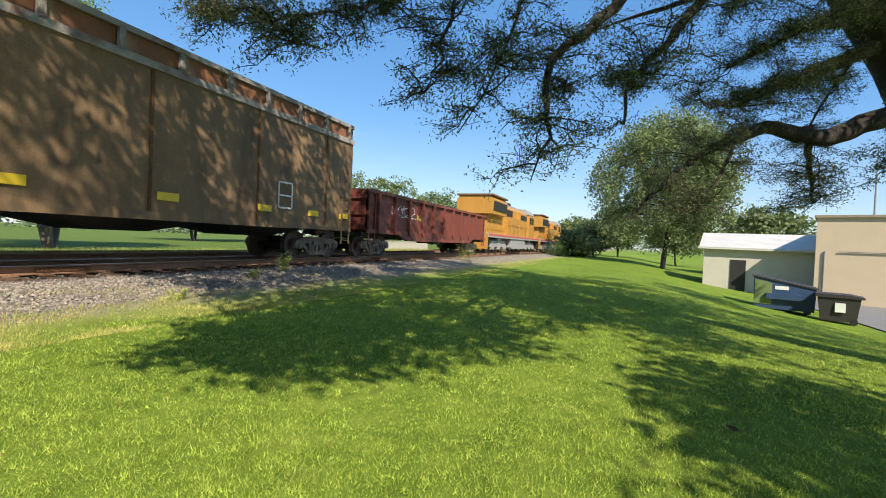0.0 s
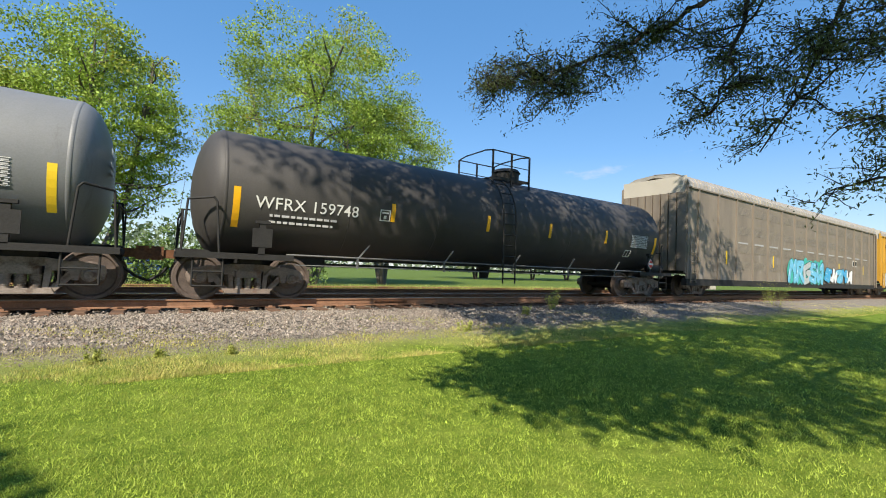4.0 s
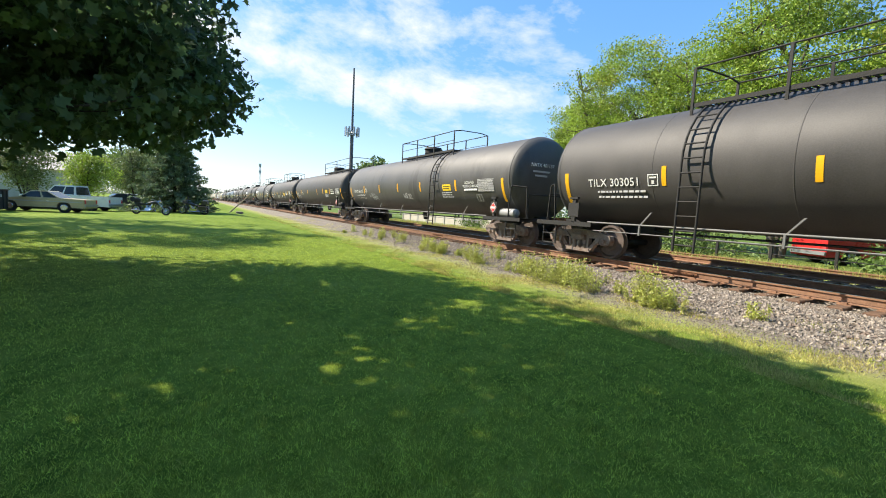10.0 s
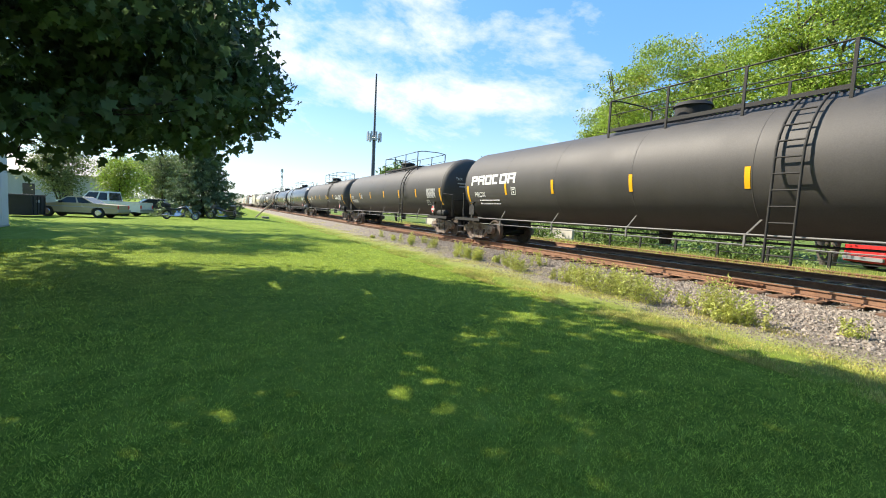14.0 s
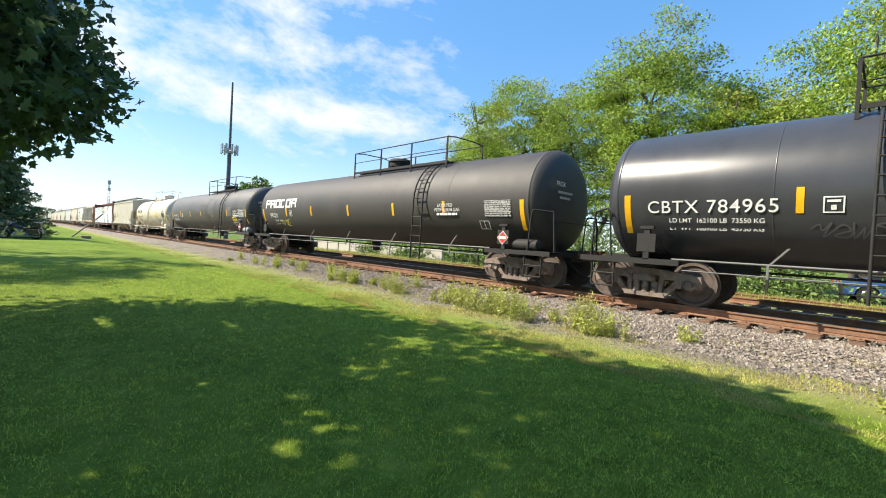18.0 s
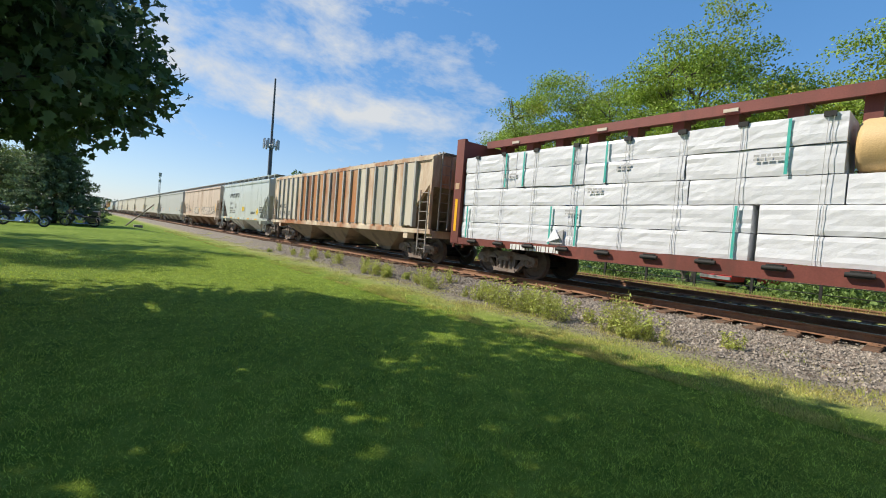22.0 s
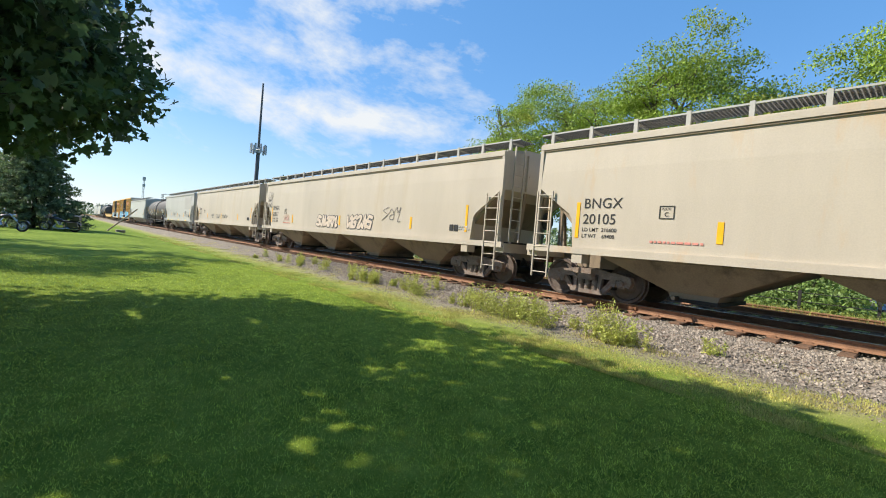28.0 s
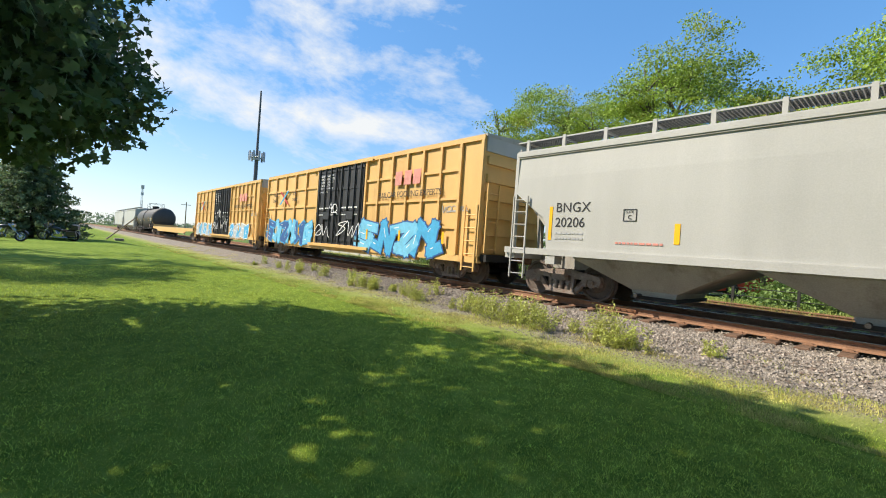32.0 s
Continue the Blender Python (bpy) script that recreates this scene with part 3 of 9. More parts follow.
def bars(x0, x1, z, rows, y, material, parent, name="stencil", height=0.05, gap=0.075, seed=1):
    """Small writing that cannot be read, as rows of plain bars."""
    rnd, g = random.Random(seed), Shape()
    for k in range(rows):
        x = x0
        while x < x1 - 0.05:
            w = min(rnd.uniform(0.04, 0.13), x1 - x)
            g.plate(x, x + w, z - k * gap, z - k * gap + height, y)
            x += w + 0.03
    return part(name, g, material, parent)


def smooth_blob(cx, cz, rx, rz, rnd, n=18, rough=0.28):
    a0 = rnd.random() * 6.28
    return [(cx + rx * math.cos(6.2832 * k / n) * (1 + rough * math.sin(3 * 6.2832 * k / n + a0) * rnd.uniform(0.4, 1)),
             cz + rz * math.sin(6.2832 * k / n) * (1 + rough * math.cos(2 * 6.2832 * k / n + a0) * rnd.uniform(0.4, 1))) for k in range(n)]


GLYPHS = ([(-0.42, 0.4), (-0.12, -0.4), (0.14, 0.3), (0.42, -0.4)], [(-0.42, -0.1), (0.0, 0.42), (0.4, 0.05), (0.05, -0.1), (-0.2, -0.42), (0.44, -0.38)], [(0.42, 0.42), (-0.36, 0.25), (0.32, -0.05), (-0.42, -0.42)],
          [(-0.42, 0.1), (-0.1, 0.42), (0.1, 0.05), (0.42, 0.42), (0.2, -0.42)], [(-0.42, 0.42), (-0.25, -0.42), (0.05, 0.1), (0.1, -0.42), (0.46, 0.3)], [(0.42, -0.1), (0.1, 0.35), (-0.4, 0.3), (-0.3, -0.25), (0.1, -0.42), (0.4, -0.34)])


def capsule(shape, a, b, c, d, r, y0, y1, n=6):
    """A stroke of spray from (a, b) to (c, d) with round ends."""
    t = math.atan2(d - b, c - a)
    ring = [(c + r * math.cos(t - 1.5708 + 3.14159 * k / n), d + r * math.sin(t - 1.5708 + 3.14159 * k / n)) for k in range(n + 1)]
    ring += [(a + r * math.cos(t + 1.5708 + 3.14159 * k / n), b + r * math.sin(t + 1.5708 + 3.14159 * k / n)) for k in range(n + 1)]
    shape.slab(ring, y0, y1)


LETTERS = ([(-0.5, -0.5), (-0.3, 0.5), (0.1, 0.1), (0.3, 0.5), (0.25, -0.5), (0.55, -0.35)], [(-0.55, 0.3), (0.1, 0.5), (0.45, 0.4), (-0.3, -0.45), (0.15, -0.5), (0.55, -0.2)], [(-0.4, -0.5), (-0.35, 0.45), (0.4, 0.5), (0.15, 0.05), (-0.1, 0.0), (0.5, -0.55)], [(0.5, 0.4), (-0.2, 0.5), (-0.45, 0.1), (0.35, -0.05), (0.2, -0.5), (-0.55, -0.35)],
           [(0.35, 0.5), (-0.45, 0.25), (-0.35, -0.5), (0.3, -0.4), (0.4, 0.05), (0.0, 0.0)], [(-0.55, -0.35), (-0.15, -0.5), (0.0, 0.5), (0.35, -0.5), (0.5, 0.15)], [(-0.5, 0.5), (-0.3, -0.45), (0.15, -0.1), (0.4, -0.5), (0.45, 0.5), (0.1, 0.3)])


def graffiti(parent, x0, x1, z0, z1, y, fills, edge="black", letters=5, seed=3, cloud="", style="wild"):
    """A sprayed piece of swollen letter shapes: a cloud behind, an outline, and the fill, a few millimetres apart."""
    rnd = random.Random(seed)
    w, h = (x1 - x0) / letters, z1 - z0
    if cloud:
        g = Shape()
        for k in range(letters * 2):
            g.slab(smooth_blob(x0 + (k + 0.5) * w / 2, (z0 + z1) / 2 + rnd.uniform(-0.08, 0.08) * h, w * 0.5, h * 0.52, rnd, 16, 0.12), y - 0.001 - 0.0002 * k, y + 0.002)
        part("graffiti_cloud", g, SPRAY[cloud], parent)
    spare = list(LETTERS)
    for k in range(letters):
        cx, cz = x0 + (k + 0.5) * w, (z0 + z1) / 2 + rnd.uniform(-0.04, 0.04) * h
        if style == "wild":
            lean, r = rnd.uniform(-0.12, 0.2), min(w, h) * rnd.uniform(0.125, 0.165)
            pts = [(cx + a * (w - r) * 1.3 + c * h * lean * 0.5, cz + c * (h - 2.2 * r) * 1.05) for a, c in rnd.choice(GLYPHS)]
        else:
            lean, r = rnd.uniform(0.0, 0.16), min(w, h) * (0.15 if style == "block" else 0.19 if letters > 5 else 0.16)
            if not spare:
                spare = list(LETTERS)
            glyph = spare.pop(rnd.randrange(len(spare)))
            pts = [(cx + a * 1.12 * (w - r) + c * h * lean + rnd.uniform(-0.04, 0.04) * w, cz + c * (h - 2.1 * r) + rnd.uniform(-0.03, 0.03) * h) for a, c in glyph]
        rim = r * 1.17 if style == "wild" else r + (0.034 if style == "bubble" else 0.055)
        line, fill, glint = Shape(), Shape(), Shape()
        for i, ((a, c), (d, e)) in enumerate(zip(pts, pts[1:])):
            if style == "block":
                t = math.atan2(e - c, d - a)
                u, v = math.cos(t), math.sin(t)
                for shape, q, deep in ((line, rim, 0.005), (fill, r, 0.009)):
                    shape.slab([(a - u * q + v * q, c - v * q - u * q), (d + u * q + v * q, e + v * q - u * q), (d + u * q * 0.8 - v * q, e + v * q * 0.8 + u * q), (a - u * q - v * q, c - v * q + u * q)], y - deep - 0.0003 * i, y + 0.002)
            else:
                capsule(line, a, c, d, e, rim, y - 0.005 - 0.0003 * i, y + 0.002)
                capsule(fill, a, c, d, e, r, y - 0.009 - 0.0003 * i, y + 0.002)
            if i % 2 == 0:
                capsule(glint, a + (d - a) * 0.2 - r * 0.35, c + (e - c) * 0.2 + r * 0.3, a + (d - a) * 0.55 - r * 0.35, c + (e - c) * 0.55 + r * 0.3, r * 0.09, y - 0.0125, y + 0.002)
        part("graffiti_outline", line, SPRAY[edge], parent)
        f = part("graffiti_letter", fill, SPRAY[fills[k % len(fills)]], parent)
        if edge != "grey":
            part("graffiti_glint", glint, SPRAY["white" if fills[k % len(fills)] not in ("white", "silver") else "dust"], f)


def scribble(parent, x0, x1, z0, z1, y, colour, seed=1, width=0.035):
    """A quick tag in one line of spray."""
    rnd, g = random.Random(seed), Shape()
    n = max(2, round((x1 - x0) / (z1 - z0) / 0.75))
    w, h, keys = (x1 - x0) / n, z1 - z0, []
    for k in range(n):
        tall = rnd.uniform(0.55, 1.0)
        for a, c in rnd.choice(GLYPHS):
            keys.append((x0 + (k + 0.5 + a * 1.15) * w + 0.12 * c * h, (z0 + z1) / 2 + c * h * tall + rnd.uniform(-0.05, 0.05) * h))
    keys = [keys[0]] + keys + [(x1, z0 + 0.1 * h), (x0 + 0.3 * (x1 - x0), z0)]
    pts = []
    for p, q, r, s in zip(keys, keys[1:], keys[2:], keys[3:]):
        for i in range(4):
            u = i / 4
            pts.append(tuple(0.5 * (2 * b + (c - a) * u + (2 * a - 5 * b + 4 * c - d) * u * u + (3 * b - a - 3 * c + d) * u ** 3) for a, b, c, d in zip(p, q, r, s)))
    for k, ((a, b), (c, d)) in enumerate(zip(pts, pts[1:])):
        capsule(g, a, b, c, d, width * 0.42, y - 0.003 - 0.0002 * (k % 5), y, 2)
    return part("spray_tag", g, SPRAY[colour], parent)


def blades(name, quads, material, label="", category="", kind="", parent=None):
    """One mesh of many loose four-cornered leaves, from an array of their corners."""
    q = np.asarray(quads, np.float32)
    n, k = q.shape[0], q.shape[1]
    me = bpy.data.meshes.new(name)
    me.vertices.add(n * k)
    me.vertices.foreach_set("co", q.reshape(-1))
    me.loops.add(n * k)
    me.loops.foreach_set("vertex_index", np.arange(n * k, dtype=np.int32))
    me.polygons.add(n)
    me.polygons.foreach_set("loop_start", np.arange(0, n * k, k, dtype=np.int32))
    me.update(calc_edges=True)
    me.materials.append(material)
    ob = new(name, me)
    if parent:
        ob.parent = parent
        if label:
            ob["label"] = label
    else:
        tagged(ob, label, category, "", kind)
    return ob


# ---- the train ----
SPEED = 22.4406
TRACK_Y, RAIL_Z = 10.97, 0.518
TRAIN = []
MADE = {}


def once(key, maker):
    """A mesh that all alike parts share."""
    if key not in MADE:
        MADE[key] = maker()
    return MADE[key]


def wheel_mesh():
    g = Shape()
    prof = [(0.0, 0.10), (0.0, 0.20), (0.03, 0.24), (0.03, 0.37), (-0.01, 0.40), (-0.01, 0.457), (0.095, 0.462), (0.10, 0.485), (0.13, 0.485), (0.13, 0.38), (0.09, 0.36), (0.09, 0.12)]
    n = 28
    g.loft([[(math.cos(6.28319 * k / n) * r, y, math.sin(6.28319 * k / n) * r) for k in range(n)] for y, r in prof], cap=True, smooth=False)
    return g.mesh("wheel", WHEEL)


def frame_mesh(iron):
    g = Shape()
    for s in (-1, 1):
        g.slab([(s * 0.30, 0.52), (s * 0.44, 0.66), (s * 0.72, 0.70), (s * 1.10, 0.62), (s * 1.14, 0.50), (s * 1.10, 0.36), (s * 0.98, 0.40), (s * 0.98, 0.52), (s * 0.78, 0.54), (s * 0.74, 0.36), (s * 0.66, 0.36), (s * 0.62, 0.52)][::s], -0.10, 0.07)
        g.slab([(s * 0.62, 0.53), (s * 0.72, 0.46), (s * 0.44, 0.16), (s * 0.34, 0.20)][::-s], -0.06, 0.06)
        g.slab([(s * 0.28, 0.20), (s * 0.36, 0.20), (s * 0.40, 0.66), (s * 0.30, 0.66)][::s], -0.06, 0.06)
        g.tube((s * 0.889, -0.10, 0.457), (s * 0.889, 0.02, 0.457), 0.12, 0.13, 12)
        g.tube((s * 0.889, -0.13, 0.457), (s * 0.889, -0.10, 0.457), 0.07, 0.09, 8)
    g.slab([(-0.45, 0.13), (0.45, 0.13), (0.40, 0.22), (-0.40, 0.22)], -0.10, 0.10)
    g.slab([(-0.46, 0.60), (0.46, 0.60), (0.60, 0.69), (0.3, 0.74), (-0.3, 0.74), (-0.60, 0.69)], -0.08, 0.08)
    g.box(-0.24, 0.24, -0.13, 0.10, 0.46, 0.60)
    return g.mesh("side_frame", iron)


def spring_mesh():
    g = Shape()
    for x in (-0.19, 0.0, 0.19):
        for k in range(6):
            g.tube((x, -0.02, 0.225 + k * 0.039), (x, -0.02, 0.248 + k * 0.039), 0.078, 0.078, 10)
        g.tube((x, -0.02, 0.22), (x, -0.02, 0.46), 0.06, 0.06, 8)
    return g.mesh("spring_nest", PALEIRON)


def truck(car, x, iron):
    """A two-axle truck: bolster, side frames, springs and wheels."""
    b = part("truck", once("bolster", lambda: Shape().box(-0.2, 0.2, -1.0, 1.0, 0.46, 0.72).tube((0, 0, 0.72), (0, 0, 0.86), 0.3, 0.3, 12)
             .tube((-0.889, -0.75, 0.457), (-0.889, 0.75, 0.457), 0.08, 0.08, 8).tube((0.889, -0.75, 0.457), (0.889, 0.75, 0.457), 0.08, 0.08, 8)
             .box(-0.66, -0.6, -0.95, 0.95, 0.28, 0.5).box(0.6, 0.66, -0.95, 0.95, 0.28, 0.5).mesh("truck", DARK)), None, car, at=(x, 0, 0))
    for s in (-1, 1):
        part("side_frame", once("frame" + iron.name, lambda: frame_mesh(iron)), None, b, at=pose(0, s * 0.99, 0, 0, 0, 0 if s < 0 else 180))
        part("spring_nest", once("spring", spring_mesh), None, b, at=pose(0, s * 0.99, 0, 0, 0, 0 if s < 0 else 180))
        for e in (-1, 1):
            w = part("wheel", once("wheel", wheel_mesh), None, b, at=pose(e * 0.889, s * 0.80, 0.457, 0, 0, 0 if s < 0 else 180))
            w["label"] = "iron wheel with a bright tread"
    return b


def coupler_mesh():
    g = Shape()
    g.box(-0.62, 0.0, -0.10, 0.10, 0.80, 0.98).box(-0.12, 0.10, -0.16, 0.14, 0.76, 1.04).box(0.06, 0.2, -0.16, -0.04, 0.78, 1.0)
    return g.mesh("coupler", RUST)


def hose_mesh():
    pts = [(-0.35, -0.35, 0.80), (-0.15, -0.33, 0.62), (0.1, -0.3, 0.42), (0.3, -0.28, 0.34), (0.48, -0.28, 0.44), (0.62, -0.3, 0.62)]
    return Shape().rod(pts, 0.028).mesh("brake_hose", DARK)


def running_gear(car, length, inset, iron):
    for s in (-1, 1):
        truck(car, s * (length / 2 - inset), iron)
        part("coupler", once("coupler", coupler_mesh), None, car, at=pose(s * (length / 2 - 0.12), 0, 0, 0, 0, 0 if s > 0 else 180))
        if s > 0:
            part("brake_hose", once("hose", hose_mesh), None, car, at=pose(s * (length / 2 - 0.3), 0, 0))


def car_thing(name, label, category, front, rear, group=""):
    car = thing(name, label, category, (0, 0, 0), group)
    TRAIN.append((car, (front + rear) / 2))
    return car, front - rear


def ladder_shape(x, y, z0, z1, width=0.42, step=0.34, r=0.018, stile=0.03):
    g = Shape()
    for s in (-0.5, 0.5):
        g.box(x + s * width - stile, x + s * width + stile, y - 0.02, y + 0.02, z0, z1)
    z = z0 + 0.12
    while z < z1:
        g.tube((x - width / 2, y, z), (x + width / 2, y, z), r, r, 6)
        z += step
    return g


def round_plate(R, zc, x0, x1, z0, z1, off=0.006, n=6):
    """A plate laid on the near flank of a round tank."""
    g = Shape()
    row = []
    for k in range(n + 1):
        z = z0 + (z1 - z0) * k / n
        y = -math.sqrt(max(0.0, R * R - (z - zc) ** 2))
        d = Vector((0, y, z - zc)).normalized() * off
        row.append((y + d.y, z + d.z))
    g.loft([[(x0, y, z) for y, z in row], [(x1, y, z) for y, z in row]], cap=False, closed=False)
    g.loft([[(x0, y + off, z) for y, z in row], [(x1, y + off, z) for y, z in row]], cap=False, closed=False)
    return g


def tank_car(front, rear, colour, label, mark="", number="", R=1.46, style="long", ladder_x=0.0, logo=0, panel=None, iron=IRON, tags=(), trim=None, placard=True, group="tank cars", gas=None, ink=WHITE, strip=None, cap=0.21, ends=None, lights=None, text_x=None, stencil_x=None, data=None, rails=None, dome=None, weights=(), patches=(), spacing=1.05, cargo=""):
    """A tank car. Along its length, from its middle: ends, lights: the yellow strips; text_x, stencil_x, gas: the marks; panel: the yellow notice, with its height;
    data: the print block; rails, dome: the walkway on top; patches: overpainted areas."""
    car, L = car_thing("tank_car", label, "tank car", front, rear, group)
    trim = trim or DARK
    strip = strip or ORANGE
    zc, half, cyl = 0.90 + R, L / 2 - 0.66, L / 2 - 1.22
    n, g = 48, Shape()
    prof = [(-half + 0.56 * (1 - math.sqrt(max(0.0, 1 - r * r))), R * r) for r in (0.02, 0.3, 0.55, 0.75, 0.88, 0.95, 0.985, 1.0)]
    xs = prof + [(-x, r) for x, r in reversed(prof)]
    g.loft([[(x, -math.cos(6.28319 * k / n) * r, zc + math.sin(6.28319 * k / n) * r) for k in range(n)] for x, r in xs], smooth=True)
    part("tank", g, colour, car)

    def hoop(x, d=0.004, w=0.03):
        return Shape().loft([[(x + e, -math.cos(6.28319 * k / n) * (R + q), zc + math.sin(6.28319 * k / n) * (R + q)) for k in range(n)] for e, q in ((-w, -0.01), (-w * 0.7, d), (w * 0.7, d), (w, -0.01))], cap=False, smooth=True)

    for x in (-cyl * 0.66, -cyl * 0.34, 0.02, cyl * 0.34, cyl * 0.66):
        part("jacket_seam", hoop(x, 0.002, 0.018), colour, car)
    for s in (-1, 1):
        part("head_flange", hoop(s * (cyl + 0.02), 0.004, 0.04), colour, car)
    # stub sills, saddles, end platforms and their rails
    for s in (-1, 1):
        x = s * (L / 2 - 1.75)
        a, b = sorted((s * (L / 2 - 0.45), s * (L / 2 - 3.6)))
        part("stub_sill", Shape().box(a, b, -0.32, 0.32, 0.72, 1.02).box(x - 0.22, x + 0.22, -1.15, 1.15, 0.76, 0.92), trim, car)
        a, b = sorted((s * (L / 2 - 0.42), s * (L / 2 - 2.55)))
        part("end_platform", Shape().box(a, b, -1.48, -1.05, 0.90, 0.94).box(a, b, 1.05, 1.48, 0.90, 0.94).box(a, b, -1.50, -1.47, 0.84, 0.96).box(*sorted((s * (L / 2 - 0.42), s * (L / 2 - 0.62))), -1.48, 1.48, 0.84, 0.95), trim, car)
        e = s * (L / 2 - 0.95)
        for y in (-1.44, 1.44):
            part("grab_rail", Shape().rod([(e - s * 0.18, y, 0.94), (e - s * 0.10, y, 1.95), (e - s * 0.04, y, 2.03), (e + s * 0.38, y * 0.8, 1.98), (e + s * 0.45, y * 0.8, 0.94)], 0.022), trim, car)
            part("step", Shape().rod([(e - 0.26, y, 0.88), (e - 0.26, y, 0.30), (e + 0.26, y, 0.30), (e + 0.26, y, 0.88)], 0.02).tube((e - 0.26, y, 0.58), (e + 0.26, y, 0.58), 0.018), trim, car)
        part("end_rail", Shape().rod([(s * (L / 2 - 0.5), -1.1, 0.94), (s * (L / 2 - 0.5), -1.1, 1.75), (s * (L / 2 - 0.5), 1.1, 1.75), (s * (L / 2 - 0.5), 1.1, 0.94)], 0.02), trim, car)
    light = RAILGREY if trim is DARK else trim
    for y in (-1.45, 1.45):
        part("side_rail", Shape().tube((-L / 2 + 2.4, y, 0.97), (L / 2 - 2.4, y, 0.97), 0.02).tube((-L / 2 + 2.6, y, 0.76), (L / 2 - 2.6, y, 0.76), 0.012), light, car)
    for k in range(5):
        x = -(L / 2 - 4.0) + (L - 8.0) * k / 4
        part("rail_brace", Shape().slab([(x - 0.02, 0.95), (x + 0.02, 0.95), (x + 0.30, 1.28), (x + 0.26, 1.28)], -1.46, -1.43).box(x - 0.02, x + 0.02, -1.47, -1.43, 0.72, 0.97), light, car)
    # brake gear under the belly
    part("brake_rod", Shape().tube((-cyl * 0.75, -0.3, 0.80), (cyl * 0.75, -0.3, 0.80), 0.025), DARK, car)
    part("bottom_valve", Shape().tube((0.1, 0, 0.55), (0.1, 0, 0.95), 0.14, 0.2, 12), DARK, car)
    # walkway, railing and housing on top
    top = zc + R
    sg = 1 if ladder_x >= 0 else -1
    far_rail = ladder_x - sg * 5.0 if style == "long" else ladder_x + 1.5
    r0, r1 = rails or (sorted((ladder_x + sg * 0.55, far_rail)) if style == "long" else (ladder_x - 1.5, far_rail))
    if dome is None:
        dome = ladder_x - sg * 3.05 if style == "long" else ladder_x
    for y in (-0.62, 0.62):
        g = Shape().box(r0, r1, y - 0.26, y - 0.23, top - 0.13, top - 0.04).box(r0, r1, y + 0.23, y + 0.26, top - 0.13, top - 0.04)
        x = r0
        while x < r1:
            g.box(x, x + 0.03, y - 0.23, y + 0.23, top - 0.09, top - 0.06)
            x += 0.12
        part("walkway", g, trim, car)
    for y in (-0.88, 0.88):
        g = Shape()
        m = 4 if style == "long" else 3
        for k in range(m):
            x = r0 + (r1 - r0) * k / (m - 1)
            g.box(x - 0.028, x + 0.028, y - 0.018, y + 0.018, top - 0.30, top + 0.74)
        g.rod([(r0, y, top + 0.74), (r1, y, top + 0.74)], 0.019)
        g.rod([(r0, y, top + 0.34), (r1, y, top + 0.34)], 0.013)
        part("railing", g, trim, car)
    for x in (r0, r1):
        part("end_railing", Shape().rod([(x, -0.88, top + 0.74), (x, -0.5, top + 0.80), (x, 0.5, top + 0.80), (x, 0.88, top + 0.74)], 0.022), trim, car)
    part("valve_housing", Shape().tube((dome, 0, top - 0.1), (dome, 0, top + 0.34), 0.43, 0.43, 20).tube((dome, 0, top + 0.34), (dome, 0, top + 0.44), 0.48, 0.40, 20), trim, car)
    if style == "wire":
        for a, b in ((-half + 0.5, r0), (r1, half - 0.5)):
            g = Shape().tube((a, -0.9, top + 0.12), (b, -0.9, top + 0.12), 0.018)
            for k in range(4):
                x = a + (b - a) * (k + 0.5) / 4
                g.tube((x, -0.9, top - 0.35), (x, -0.9, top + 0.12), 0.014)
            part("top_wire", g, trim, car)
    if style == "long":
        part("manway", Shape().tube((dome + sg * 1.3, 0, top - 0.1), (dome + sg * 1.3, 0, top + 0.14), 0.28, 0.28, 14), trim, car)
    # ladder over the near flank, or up the front head
    if style in ("end", "wire"):
        part("end_ladder", ladder_shape(0, 0, 0.95, top, 0.40, 0.33, 0.014, 0.018), trim, car, at=pose(half - 0.12 if style == "end" else L / 2 - 0.55, -0.75, 0, 0, 0, 90))
    for s in (-0.23, 0.23) if style in ("long", "short") else ():
        pts = [(ladder_x + s, -(R + 0.12), 0.45), (ladder_x + s, -(R + 0.10), zc)]
        for k in range(1, 7):
            a = radians(10 * k)
            pts.append((ladder_x + s, -math.cos(a) * (R + 0.10), zc + math.sin(a) * (R + 0.10)))
        part("ladder_stile", Shape().rod(pts, 0.026), trim, car)
    for k in range(11 if style in ("long", "short") else 0):
        z = 0.6 + k * 0.31
        y = -(R + 0.11) if z < zc else -math.sqrt(max(0.05, (R + 0.10) ** 2 - (z - zc) ** 2))
        if z < zc + R * 0.9:
            part("ladder_rung", once("rung" + trim.name, lambda: Shape().tube((-0.23, 0, 0), (0.23, 0, 0), 0.018).mesh("ladder_rung", trim)), None, car, at=(ladder_x, y, z))

    def flank(z, off=0.008):
        return -math.sqrt(max(0.0, R * R - (z - zc) ** 2)) - off

    def hug(shape, base, off):
        """Lays a flat drawing, drawn at y = base, on the curve of the flank."""
        shape.v = [(p[0], flank(p[2], off + base - p[1]), p[2]) for p in shape.v]
        return shape

    def print_rows(x0, x1, z, rows, height, gap, seed, material, name="stencil"):
        """Rows of small print laid on the flank."""
        rnd = random.Random(seed)
        for k in range(rows):
            g, x, zz = Shape(), x0, z - k * gap
            while x < x1 - 0.04:
                w = min(rnd.uniform(0.05, 0.16), x1 - x)
                g.plate(x, x + w, zz, zz + height, flank(zz + height, 0.006), 0.012)
                x += w + 0.035
            part(name, g, material, car)

    # strips, marks and panels on the near flank
    m = L / 2 - 1.4
    e0, e1 = ends or (-m, m)
